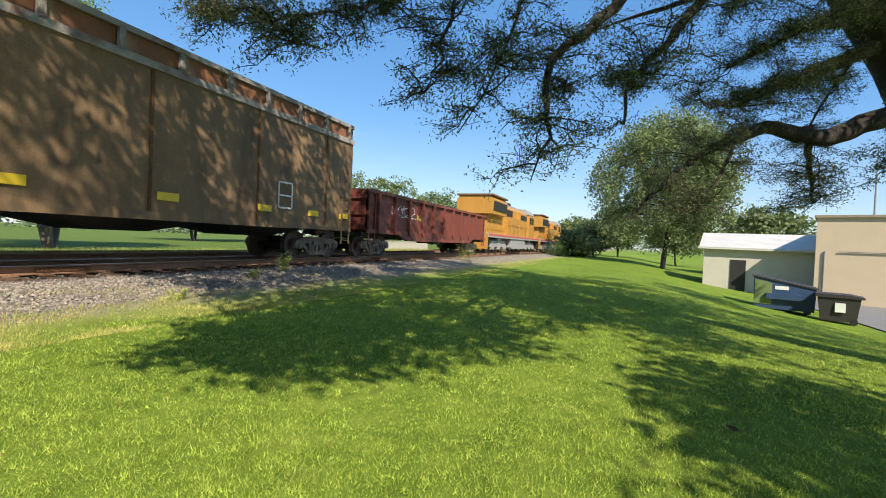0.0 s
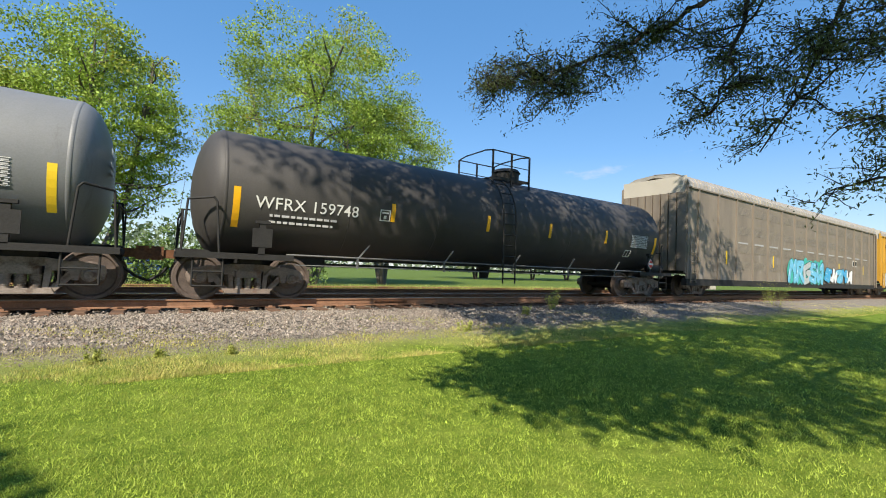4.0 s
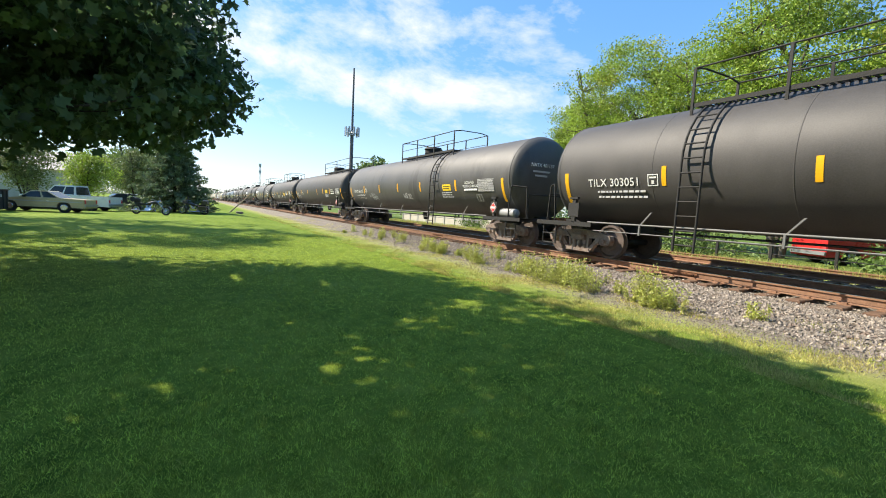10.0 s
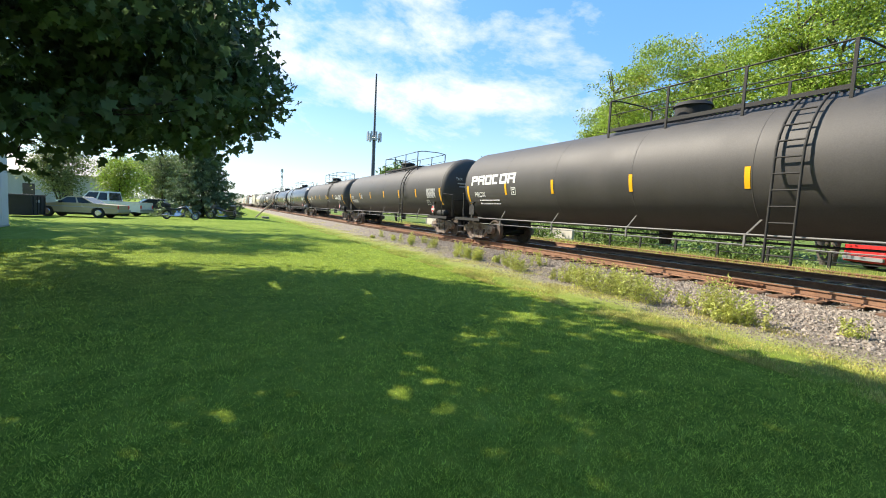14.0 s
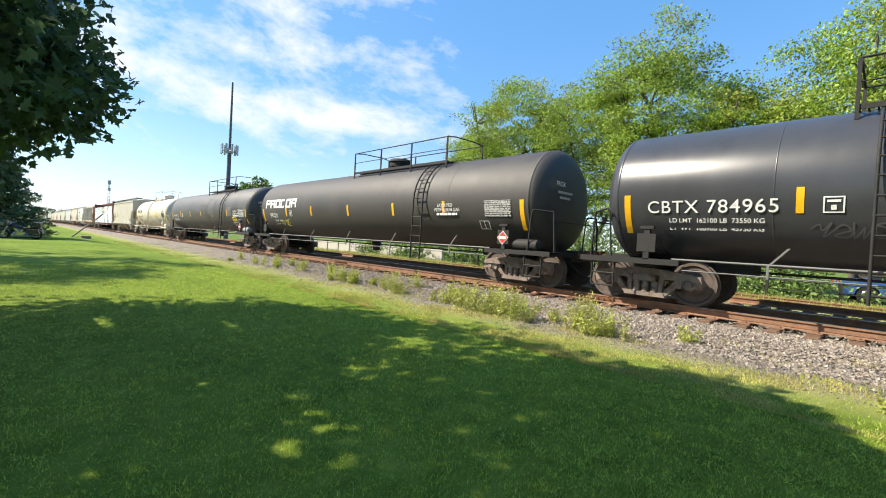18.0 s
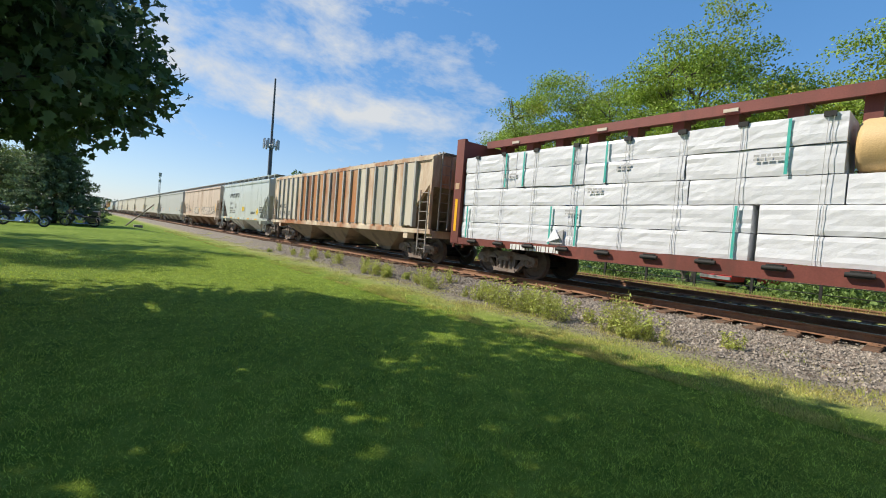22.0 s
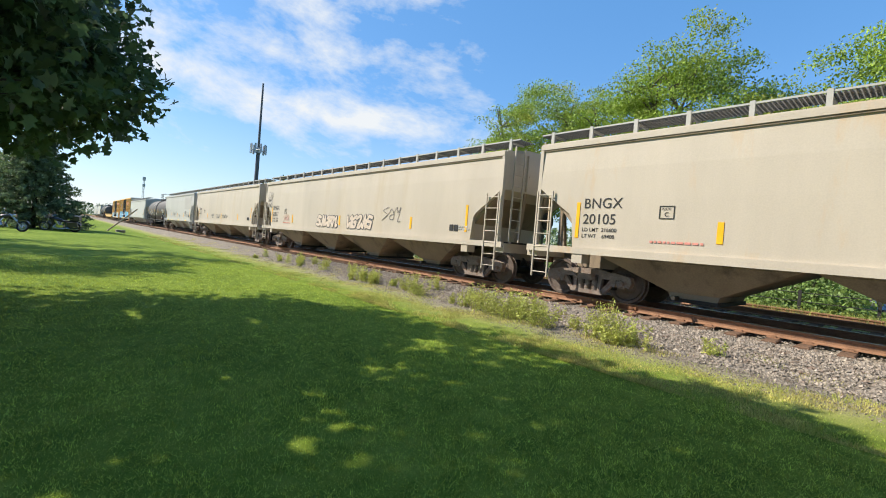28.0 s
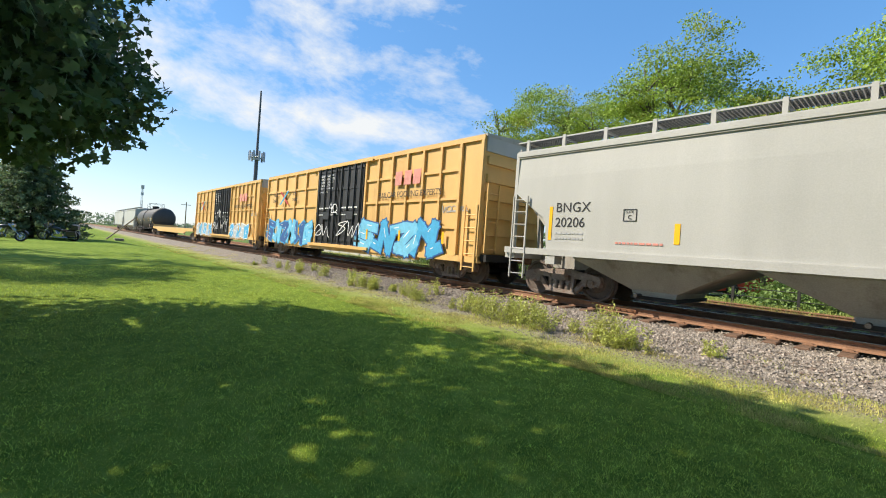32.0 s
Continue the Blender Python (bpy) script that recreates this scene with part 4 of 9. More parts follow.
    for x in (e0, e1):
        part("end_strip", round_plate(R, zc, x - 0.065, x + 0.065, 1.50, 2.30), strip, car)
    if lights is None:
        lights = (e0 + 2.8, e0 + 5.4, 0.0, e1 - 5.6, e1 - 3.0) if style != "short" else (e0 + 3.0, 0.0, e1 - 3.0)
    for x in lights:
        part("reflector", round_plate(R, zc, x - 0.055, x + 0.055, 1.90, 2.34), strip, car)
    tx = text_x if text_x is not None else e0 + 0.35 + (0.2 if logo else 0)
    if mark:
        zt = 1.92 if not logo else 1.84
        lean = math.degrees(math.asin((zc - zt - cap / 2) / R))
        lettering(mark + " " + number, cap / 0.69 * 0.98, tx, flank(zt, 0.016), zt, ink, car, lean=lean, spacing=spacing)
        if weights:
            for k, line in enumerate(weights):
                z = zt - 0.19 - 0.15 * k
                lettering(line, 0.125, tx + 0.42, flank(z, 0.012), z, ink, car, lean=lean + 4)
        else:
            print_rows(tx + 0.3, tx + 1.75, zt - 0.16, 2, 0.05, 0.13, int(-front), GREYINK if ink is WHITE else ink)
        head = lettering(mark + " " + number, 0.17, 0, 0, 0, ink, car)
        head.matrix_basis = pose(half - 0.012, -0.95, zc + 0.35, 90, 0, 90)
        for k in range(2):
            part("head_stencil", Shape().box(half - 0.02, half - 0.012, -0.85 + 0.1 * k, -0.1 - 0.12 * k, zc + 0.16 - 0.14 * k, zc + 0.22 - 0.14 * k), GREYINK, car)
    if logo:
        x, th = e0 + 0.30, 0.10 * logo
        w1, h1, z = 0.54 * logo, 0.44 * logo, 2.32
        for k in range(6):
            low, leg = 0 if k in (2, 3, 4) else h1 * 0.38, 0 if k in (1, 2, 4, 5) else h1 * 0.38
            g = round_plate(R, zc, x, x + th * 1.3, z, z + h1)
            for a, b, c, d in ((w1 - th * 1.3, w1, leg, h1), (th * 1.3, w1 - th * 1.3, h1 - th, h1), (th * 1.3, w1 - th * 1.3, low, low + th)):
                if k != 3 or a < th * 2:
                    more = round_plate(R, zc, x + a, x + b, z + c, z + d)
                    g.put(more.v, more.f)
            part("logo_shape", g, ink, car)
            x += w1 + 0.07 * logo
    x = stencil_x - 0.13 if stencil_x is not None else e0 + 3.15
    g = Shape()
    for a, b, c, d in ((0, 0.27, 1.90, 1.922), (0, 0.27, 2.148, 2.17), (0, 0.022, 1.90, 2.17), (0.248, 0.27, 1.90, 2.17), (0.05, 0.22, 2.075, 2.115), (0.1, 0.17, 1.95, 2.03)):
        for q in range(3):
            g.plate(x + a, x + b, c + (d - c) * q / 3, c + (d - c) * (q + 1) / 3, 0.0)
    part("test_stencil", hug(g, 0.0, 0.004), ink, car)
    if panel:
        x0, x1, z = panel
        yp = part("yellow_panel", round_plate(R, zc, x0, x1, z - 0.13, z + 0.13), YELLOW, car, "yellow notice panel")
        part("panel_line", round_plate(R, zc, x0 + 0.06, x1 - 0.06, z + 0.03, z + 0.06, 0.010), BLACKINK, yp)
        part("panel_line", round_plate(R, zc, x0 + 0.06, x1 - 0.14, z - 0.06, z - 0.03, 0.010), BLACKINK, yp)
        print_rows(x0 - 0.1, x1 + 0.1, z - 0.24, 3, 0.035, 0.085, int(-front) + 2, GREYINK)
    for k, (x0, x1, z0, z1, material) in enumerate(patches):
        part("paint_patch", round_plate(R, zc, x0, x1, z0, z1, 0.004 + 0.002 * k), material, car, "overpainted patch")
    if gas is not None:
        tilt = math.degrees(math.asin((zc - 2.0) / R))
        lettering("LIQUEFIED", 0.145, gas + 0.14, flank(2.16, 0.014), 2.16, ink, car, lean=tilt)
        lettering("PETROLEUM GAS", 0.145, gas, flank(2.02, 0.014), 2.02, ink, car, lean=tilt)
        print_rows(gas + 0.1, gas + 1.0, 1.90, 1, 0.07, 0.1, 5, ink)
    d0, d1 = data or (e1 - 1.55, e1 - 0.5)
    g = Shape()
    for k in range(8):
        z = 1.86 + k * 0.062
        g.plate(d0, d1, z, z + 0.008, flank(z + 0.01, 0.008), 0.010)
    part("data_frame", g, ink, car)
    if cargo:
        lettering(cargo, 0.15, d0 + 0.12, flank(2.39, 0.014), 2.39, ink, car, lean=math.degrees(math.asin((zc - 2.45) / R)), spacing=1.15)
    print_rows(d0 + 0.02, d1 - 0.02, 1.86 + 0.062 * 6 + 0.016, 7, 0.026, 0.062, int(-front) + 7, GREYINK if ink is WHITE else ink, "data_print")
    x = (d0 + d1) / 2 - 0.55
    g = Shape()
    for a, b, c, d in ((0, 0.36, 1.50, 1.515), (0, 0.36, 1.725, 1.74), (0, 0.015, 1.50, 1.74), (0.345, 0.36, 1.50, 1.74), (0.17, 0.185, 1.50, 1.74)):
        for q in range(3):
            g.plate(x - 0.18 + a, x - 0.18 + b, c + (d - c) * q / 3, c + (d - c) * (q + 1) / 3, 0.0)
    part("consolidated_stencil", hug(g, 0.0, 0.004), ink, car)
    m = L / 2 - 1.75
    # placard post and reservoir on the end platform
    for s in (-1, 1):
        x = s * (m - 0.15)
        b = part("placard_holder", Shape().box(x - 0.06, x + 0.06, -1.50, -1.42, 0.94, 1.62).box(x - 0.14, x + 0.14, -1.52, -1.42, 1.58, 1.64).box(x - 0.19, x + 0.19, -1.51, -1.48, 1.10, 1.48), trim, car)
        if placard and s > 0:
            part("placard", Shape().slab([(x, 1.08), (x + 0.19, 1.27), (x, 1.46), (x - 0.19, 1.27)], -1.525, -1.512), WHITE, b, "red and white diamond hazard placard")
            part("placard_field", Shape().slab([(x, 1.10), (x + 0.17, 1.27), (x, 1.44), (x - 0.17, 1.27)], -1.529, -1.516), REDSIGN, b)
            part("placard_band", Shape().plate(x - 0.12, x + 0.12, 1.235, 1.305, -1.531), WHITE, b)
    if placard:
        part("air_reservoir", Shape().tube((m + 0.08, -1.28, 1.10), (m + 0.86, -1.28, 1.10), 0.155, 0.155, 14).tube((m + 0.02, -1.28, 1.10), (m + 0.08, -1.28, 1.10), 0.07, 0.155, 14).tube((m + 0.86, -1.28, 1.10), (m + 0.92, -1.28, 1.10), 0.155, 0.07, 14), LOCOG if colour in (GREY, DARKGREY, GLOSS) else trim, car)
    for k, (colr, a, b, z) in enumerate(tags):
        tag = scribble(car, a * half, b * half, 1.9 + z - 0.18, 1.9 + z + 0.18, 0.0, colr, seed=k + int(front) % 17, width=0.028)
        for v in tag.data.vertices:
            v.co.y = flank(v.co.z, 0.004 - v.co.y)
    running_gear(car, L, 1.75, iron)
    return car


def hopper_outline(zb):
    """Half outline of a round-shouldered covered hopper, clipped below zb."""
    pts = [(-1.578, 1.14), (-1.58, 1.7), (-1.58, 2.4), (-1.568, 3.1), (-1.54, 3.66), (-1.50, 3.74), (-1.42, 3.84), (-1.0, 3.95), (-0.5, 4.03), (0.0, 4.05)]
    side = [(y, max(z, zb)) for y, z in pts]
    return side + [(-y, z) for y, z in reversed(side[:-1])]


def covered_hopper(front, rear, colour, label, mark="", number="", bays=3, ribs=0, panels=0, logo=False, tags=(), iron=IRON, belly=None, group="covered hoppers", ink=BLACKINK, strip=0.09, weights=()):
    car, L = car_thing("covered_hopper", label, "covered hopper", front, rear, group)
    belly = belly or (PALEBELLY if colour is PALE else BELLY)
    e = L / 2 - 0.63
    c, k1 = e - 1.75, e - 1.1
    y0 = -1.585
    if ribs or logo:
        st = [(-e, 2.95), (-e + 0.02, 2.90), (-k1 - 0.1, 1.95), (-k1 + 0.05, 1.90), (-k1 + 0.5, 1.30), (-c, 1.14)]
    else:
        st = [(-e, 2.80), (-e + 0.02, 2.74), (-e + 0.32, 2.52), (-k1 - 0.12, 2.05), (-k1 - 0.03, 1.93), (-k1, 1.70), (-k1 + 0.03, 1.40), (-k1 + 0.06, 1.14)]
    st = st + [(-x, z) for x, z in reversed(st)]
    part("body", Shape().loft([[(x, y, z) for y, z in hopper_outline(zb)] for x, zb in st], smooth=False), colour, car)
    for s in (-1, 1):
        part("eave", Shape().box(-e, e, s * 1.53 - 0.06, s * 1.53 + 0.06, 3.70, 3.82), colour, car)
        # solid strip in the belly colour, painting the shade under the eave
        part("eave_shade_strip", Shape().box(-e + 0.02, e - 0.02, s * 1.55 - 0.02, s * 1.55 + 0.02, 3.66, 3.70), belly, car)
        part("roof_edge", Shape().box(-e, e, min(s * 1.545, s * 1.5), max(s * 1.545, s * 1.5), 3.82, 3.86), colour, car)
    if ribs:
        w = (2 * c + 1.66) / (ribs - 1)
        for k in range(ribs):
            x = -c - 0.83 + w * k
            part("side_post", once("post" + colour.name, lambda: Shape().slab([(-0.045, 1.3), (0.045, 1.3), (0.045, 3.70), (-0.045, 3.70)], -1.68, -1.5).mesh("side_post", PALE)), None, car, at=(x, 0, 0))
            if k < ribs - 1:
                tint = (RUSTPALE, RUSTPALE, RUSTPALE, RUSTPALE, RUSTY, RUSTORANGE, RUSTDEEP, RUSTORANGE, RUSTORANGE, RUSTY, RUSTDEEP, RUSTORANGE, RUSTY, RUSTORANGE, CREAM, RUSTY, OLIVE, CREAM, RUSTY, CREAM)[k % 20]
                part("side_panel", Shape().box(x + 0.045, x + w - 0.045, y0 - 0.01, y0 + 0.02, 1.34, 3.66), tint, car)
    if panels:
        for k in range(1, panels):
            x = -k1 + 2 * k1 * k / panels
            part("panel_seam", once("seam" + colour.name, lambda: Shape().loft([[(-0.008, y - 0.005, z), (0.008, y - 0.005, z), (0.008, y + 0.05, z), (-0.008, y + 0.05, z)] for y, z in hopper_outline(1.26)[:5]]).mesh("panel_seam", belly)), None, car, at=(x, 0, 0))
    for s in (-1, 1):
        part("side_sill", Shape().box(-L / 2 + 0.45, L / 2 - 0.45, s * 1.59 - 0.05, s * 1.59 + 0.05, 1.08, 1.24), colour, car)
    # hopper bays
    w = 2 * c / bays
    for k in range(bays):
        x = -c + w * (k + 0.5)
        ring = lambda a, b, z: [(x - a, -b, z), (x + a, -b, z), (x + a, b, z), (x - a, b, z)]
        part("hopper_bay", Shape().loft([ring(w * 0.498, 1.48, 1.16), ring(w * 0.46, 1.45, 1.04), ring(0.5, 0.9, 0.42), ring(0.46, 0.9, 0.30)]), belly, car)
        part("outlet_gate", Shape().box(x - 0.5, x + 0.5, -0.95, 0.95, 0.23, 0.31).tube((x - 0.3, -1.15, 0.31), (x - 0.3, 1.15, 0.31), 0.045), DARK, car)
    for s in (-1, 1):
        a, b = sorted((s * (L / 2 - 0.75), s * (L / 2 - 0.42)))
        part("end_sill", Shape().box(a, b, -1.55, 1.55, 0.94, 1.20), colour, car)
        part("centre_sill", Shape().box(*sorted((s * (c - 0.6), s * (L / 2 - 0.4))), -0.3, 0.3, 0.74, 1.10), belly, car)
        part("slope_sheet", Shape().slab([(s * (c - 0.1), 1.12), (s * (c + 0.06), 1.12), (s * (e - 0.05), 2.80), (s * (e - 0.16), 2.95)][::s], -1.46, 1.46), belly, car)
        for y in (-1.53, 1.53):
            part("corner_post", Shape().box(s * (e - 0.04) - 0.05, s * (e - 0.04) + 0.05, y - 0.05, y + 0.05, 1.1, 3.80), colour, car)
        for y in (-0.5, 0.5):
            part("end_strut", Shape().slab([(s * (L / 2 - 0.9), 1.15), (s * (L / 2 - 0.78), 1.15), (s * (e + 0.05), 3.3), (s * (e - 0.05), 3.3)][::s], y - 0.06, y + 0.06), belly, car)
        part("end_sheet", Shape().box(*sorted((s * (e - 0.03), s * (e + 0.015))), -1.48, 1.48, 2.75, 3.88), colour, car)
        for q in (-0.55, 0.55):
            part("end_stiffener", Shape().box(*sorted((s * (e + 0.015), s * (e + 0.09))), q - 0.04, q + 0.04, 2.8, 3.86), colour, car)
        part("side_ladder", ladder_shape(s * (e - 0.28), -1.64, 0.42, 2.62, 0.46, 0.33, 0.013, 0.016), CHORD if ribs else colour, car)
        part("end_ladder", ladder_shape(0, 0, 1.1, 4.0, 0.42, 0.33, 0.013, 0.018), CHORD if ribs else colour, car, at=pose(s * (L / 2 - 0.50), -1.05, 0, 0, 0, 90))
        part("end_platform", Shape().box(*sorted((s * (L / 2 - 0.3), s * (L / 2 - 0.80))), -1.4, 1.4, 1.20, 1.25), DARK, car)
        part("jacking_pad", Shape().box(s * (L / 2 - 1.95) - 0.14, s * (L / 2 - 1.95) + 0.14, -1.62, -1.3, 0.86, 1.10), colour, car)
    part("brake_wheel", Shape().tube((L / 2 - 0.5, 0.5, 2.0), (L / 2 - 0.46, 0.5, 2.0), 0.28, 0.28, 16), DARK, car)
    # roof walk of steel grating on brackets
    steps = max(8, round(2 * e / 1.15))
    bracket = once("walkpost" + colour.name, lambda: Shape().box(-0.045, 0.045, -1.27, -1.21, 3.84, 4.24).box(-0.03, 0.03, -1.25, -0.68, 4.12, 4.16).mesh("walk_bracket", PALE if colour is not MINT else colour))
    for k in range(steps + 1):
        for s in (0, 180):
            part("walk_bracket", bracket, None, car, at=pose(-e + 0.1 + (2 * e - 0.2) * k / steps, 0, -0.24 if ribs else 0, 0, 0, s))
    for s in (-1, 1):
        g = Shape()
        for q in (0.70, 0.80, 0.90, 1.0, 1.1):
            g.box(-e - 0.25, e + 0.25, s * q - 0.008, s * q + 0.008, 4.15, 4.20)
        x = -e - 0.25
        while x < e + 0.25:
            g.box(x, x + 0.03, min(s * 0.68, s * 1.24), max(s * 0.68, s * 1.24), 4.16, 4.20)
            x += 0.075
        b = part("roof_walk", g, GRATE, car, at=(0, 0, -0.24 if ribs else 0))
        part("walk_edge", Shape().box(-e - 0.25, e + 0.25, min(s * 1.235, s * 1.26), max(s * 1.235, s * 1.26), 4.175, 4.21), PALE if colour is not MINT else colour, b)
    part("hatch_cover", Shape().slab([(-e + 0.8, 4.03), (e - 0.8, 4.03), (e - 0.8, 4.14), (e - 0.9, 4.18), (-e + 0.9, 4.18), (-e + 0.8, 4.14)], -0.34, 0.34), colour, car)
    # marks
    if mark and ribs:
        w = (2 * c + 1.66) / (ribs - 1)
        for row, z in ((mark, 1.97), (number, 1.56)):
            for k, word in enumerate(row.split()):
                x = -c - 0.83 + w * k + 0.06
                if row is number:
                    part("number_field", Shape().plate(x + 0.04, x + w - 0.14, z - 0.05, z + 0.28, y0 - 0.012), TANDRIP, car)
                lettering(word, 0.31, x + w * 0.11, y0 - 0.022, z, ink, car)
        for k in (0, 4):
            x = -c - 0.83 + w * k
            part("orange_strip", Shape().plate(x - 0.16, x - 0.04, 1.4, 2.05, y0 - 0.012), ORANGE, car)
    elif mark:
        x = -k1 + (1.25 if logo else 0.28)
        zt = 2.22 if logo else 2.18
        size = 0.24 if logo else 0.335
        lettering(mark, size, x, y0 - 0.002, zt, ink, car, spacing=1.2 if logo else 1.05)
        lettering(number, size, x, y0 - 0.002, zt - 0.37, ink, car, spacing=1.2 if logo else 1.0)
        if weights:
            for k, line in enumerate(weights):
                lettering(line, 0.125, x, y0 - 0.002, zt - 0.55 - 0.15 * k, ink, car)
        else:
            for k in range(2):
                bars(x, x + 0.8, zt - 0.55 - 0.13 * k, 1, y0, GREYINK, car, height=0.045, seed=int(-front) + k)
        if not logo:
            part("orange_strip", Shape().plate(x - 0.18, x - 0.18 + strip, 1.47, 2.32, y0), ORANGE, car)
        else:
            for q in (-k1 - 0.2, -3.0, -0.9, 1.6, 3.4):
                part("sill_reflector", Shape().plate(q, q + 0.5, 1.11, 1.19, -1.642), ORANGE, car)
            for q in (-k1 + 1.0, 2.6):
                part("red_tab", Shape().plate(q, q + 0.13, 1.11, 1.19, -1.642), SPRAY["faded_red"], car)
    if not ribs and not logo:
        for k in range(3):
            x = -k1 + 3.15 + k * (2 * k1 - 6.3) / 2
            part("reflector", Shape().plate(x, x + 0.11, 1.48, 1.90, y0), ORANGE, car)
        part("orange_strip", Shape().plate(k1 - 0.30, k1 - 0.30 + strip, 1.47, 2.30, y0), ORANGE, car)
        part("data_plate", Shape().plate(k1 - 1.0, k1 - 0.82, 1.48, 1.68, y0 - 0.004).plate(k1 - 0.78, k1 - 0.60, 1.48, 1.68, y0 - 0.004), BLACKINK, car)
        bars(k1 - 0.58, k1 - 0.1, 1.6, 2, y0 - 0.002, GREYINK, car, height=0.04, gap=0.07, seed=9)
        bars(-k1 + 1.9, -k1 + 3.0, 1.44, 1, y0 - 0.002, SPRAY["faded_red"] if bays == 4 else GREYINK, car, height=0.045, gap=0.07, seed=4)
    if mark and not ribs:
        x = -k1 + (2.9 if logo else 2.05)
        g = Shape()
        for a, b, p, q in ((0, 0.30, 1.95, 1.965), (0, 0.30, 2.205, 2.22), (0, 0.015, 1.965, 2.205), (0.285, 0.30, 1.965, 2.205)):
            g.plate(x + a, x + b, p, q, y0 - 0.002)
        part("stencil_frame", g, ink, car)
        lettering("PLATE", 0.065, x + 0.045, y0 - 0.006, 2.135, ink, car)
        lettering("C", 0.13, x + 0.105, y0 - 0.006, 2.0, ink, car)
    if logo:
        x = -k1 + 1.25
        for k in range(6):
            g = Shape().plate(x, x + 0.06, 2.78, 3.08, y0 - 0.004).plate(x + 0.30, x + 0.36, 2.78 if k % 2 else 2.9, 3.08, y0 - 0.004)
            g.plate(x + 0.06, x + 0.30, 3.02, 3.08, y0 - 0.004).plate(x + 0.06, x + 0.30, 2.78 if k > 1 else 2.9, 2.84 if k > 1 else 2.96, y0 - 0.004)
            part("logo_shape", g, BLACKINK, car)
            x += 0.44
        p = part("yellow_panel", Shape().plate(0.0, 0.62, 1.70, 2.02, y0 - 0.012), YELLOW, car)
        bars(0.05, 0.58, 1.91, 2, y0 - 0.02, BLACKINK, p, height=0.05, gap=0.15, seed=8)
        bars(k1 - 2.6, k1 - 1.6, 1.62, 2, y0 - 0.004, BLACKINK, car, height=0.05, gap=0.1, seed=5)
        bars(k1 - 0.7, k1 + 0.1, 1.95, 4, y0 - 0.004, BLACKINK, car, height=0.055, gap=0.11, seed=6)
        d = part("placard", Shape().slab([(k1 - 1.1, 1.42), (k1 - 0.84, 1.68), (k1 - 1.1, 1.94), (k1 - 1.36, 1.68)], y0 - 0.012, y0), YELLOW, car)
        part("placard_figure", Shape().slab([(k1 - 1.1, 1.55), (k1 - 1.02, 1.68), (k1 - 1.1, 1.82), (k1 - 1.18, 1.68)], y0 - 0.016, y0), BLACKINK, d)
    for k, (colr, a, b, za, zb, fills) in enumerate(tags):
        if fills:
            graffiti(car, a * c, b * c, za, zb, y0 - 0.004, fills, colr, letters=5, seed=k + int(-front) % 13, style="bubble")
        else:
            scribble(car, a * c, b * c, za, zb, y0 - 0.008, colr, seed=k + int(-front) % 23, width=0.022)
    running_gear(car, L, 1.95, iron)
    return car


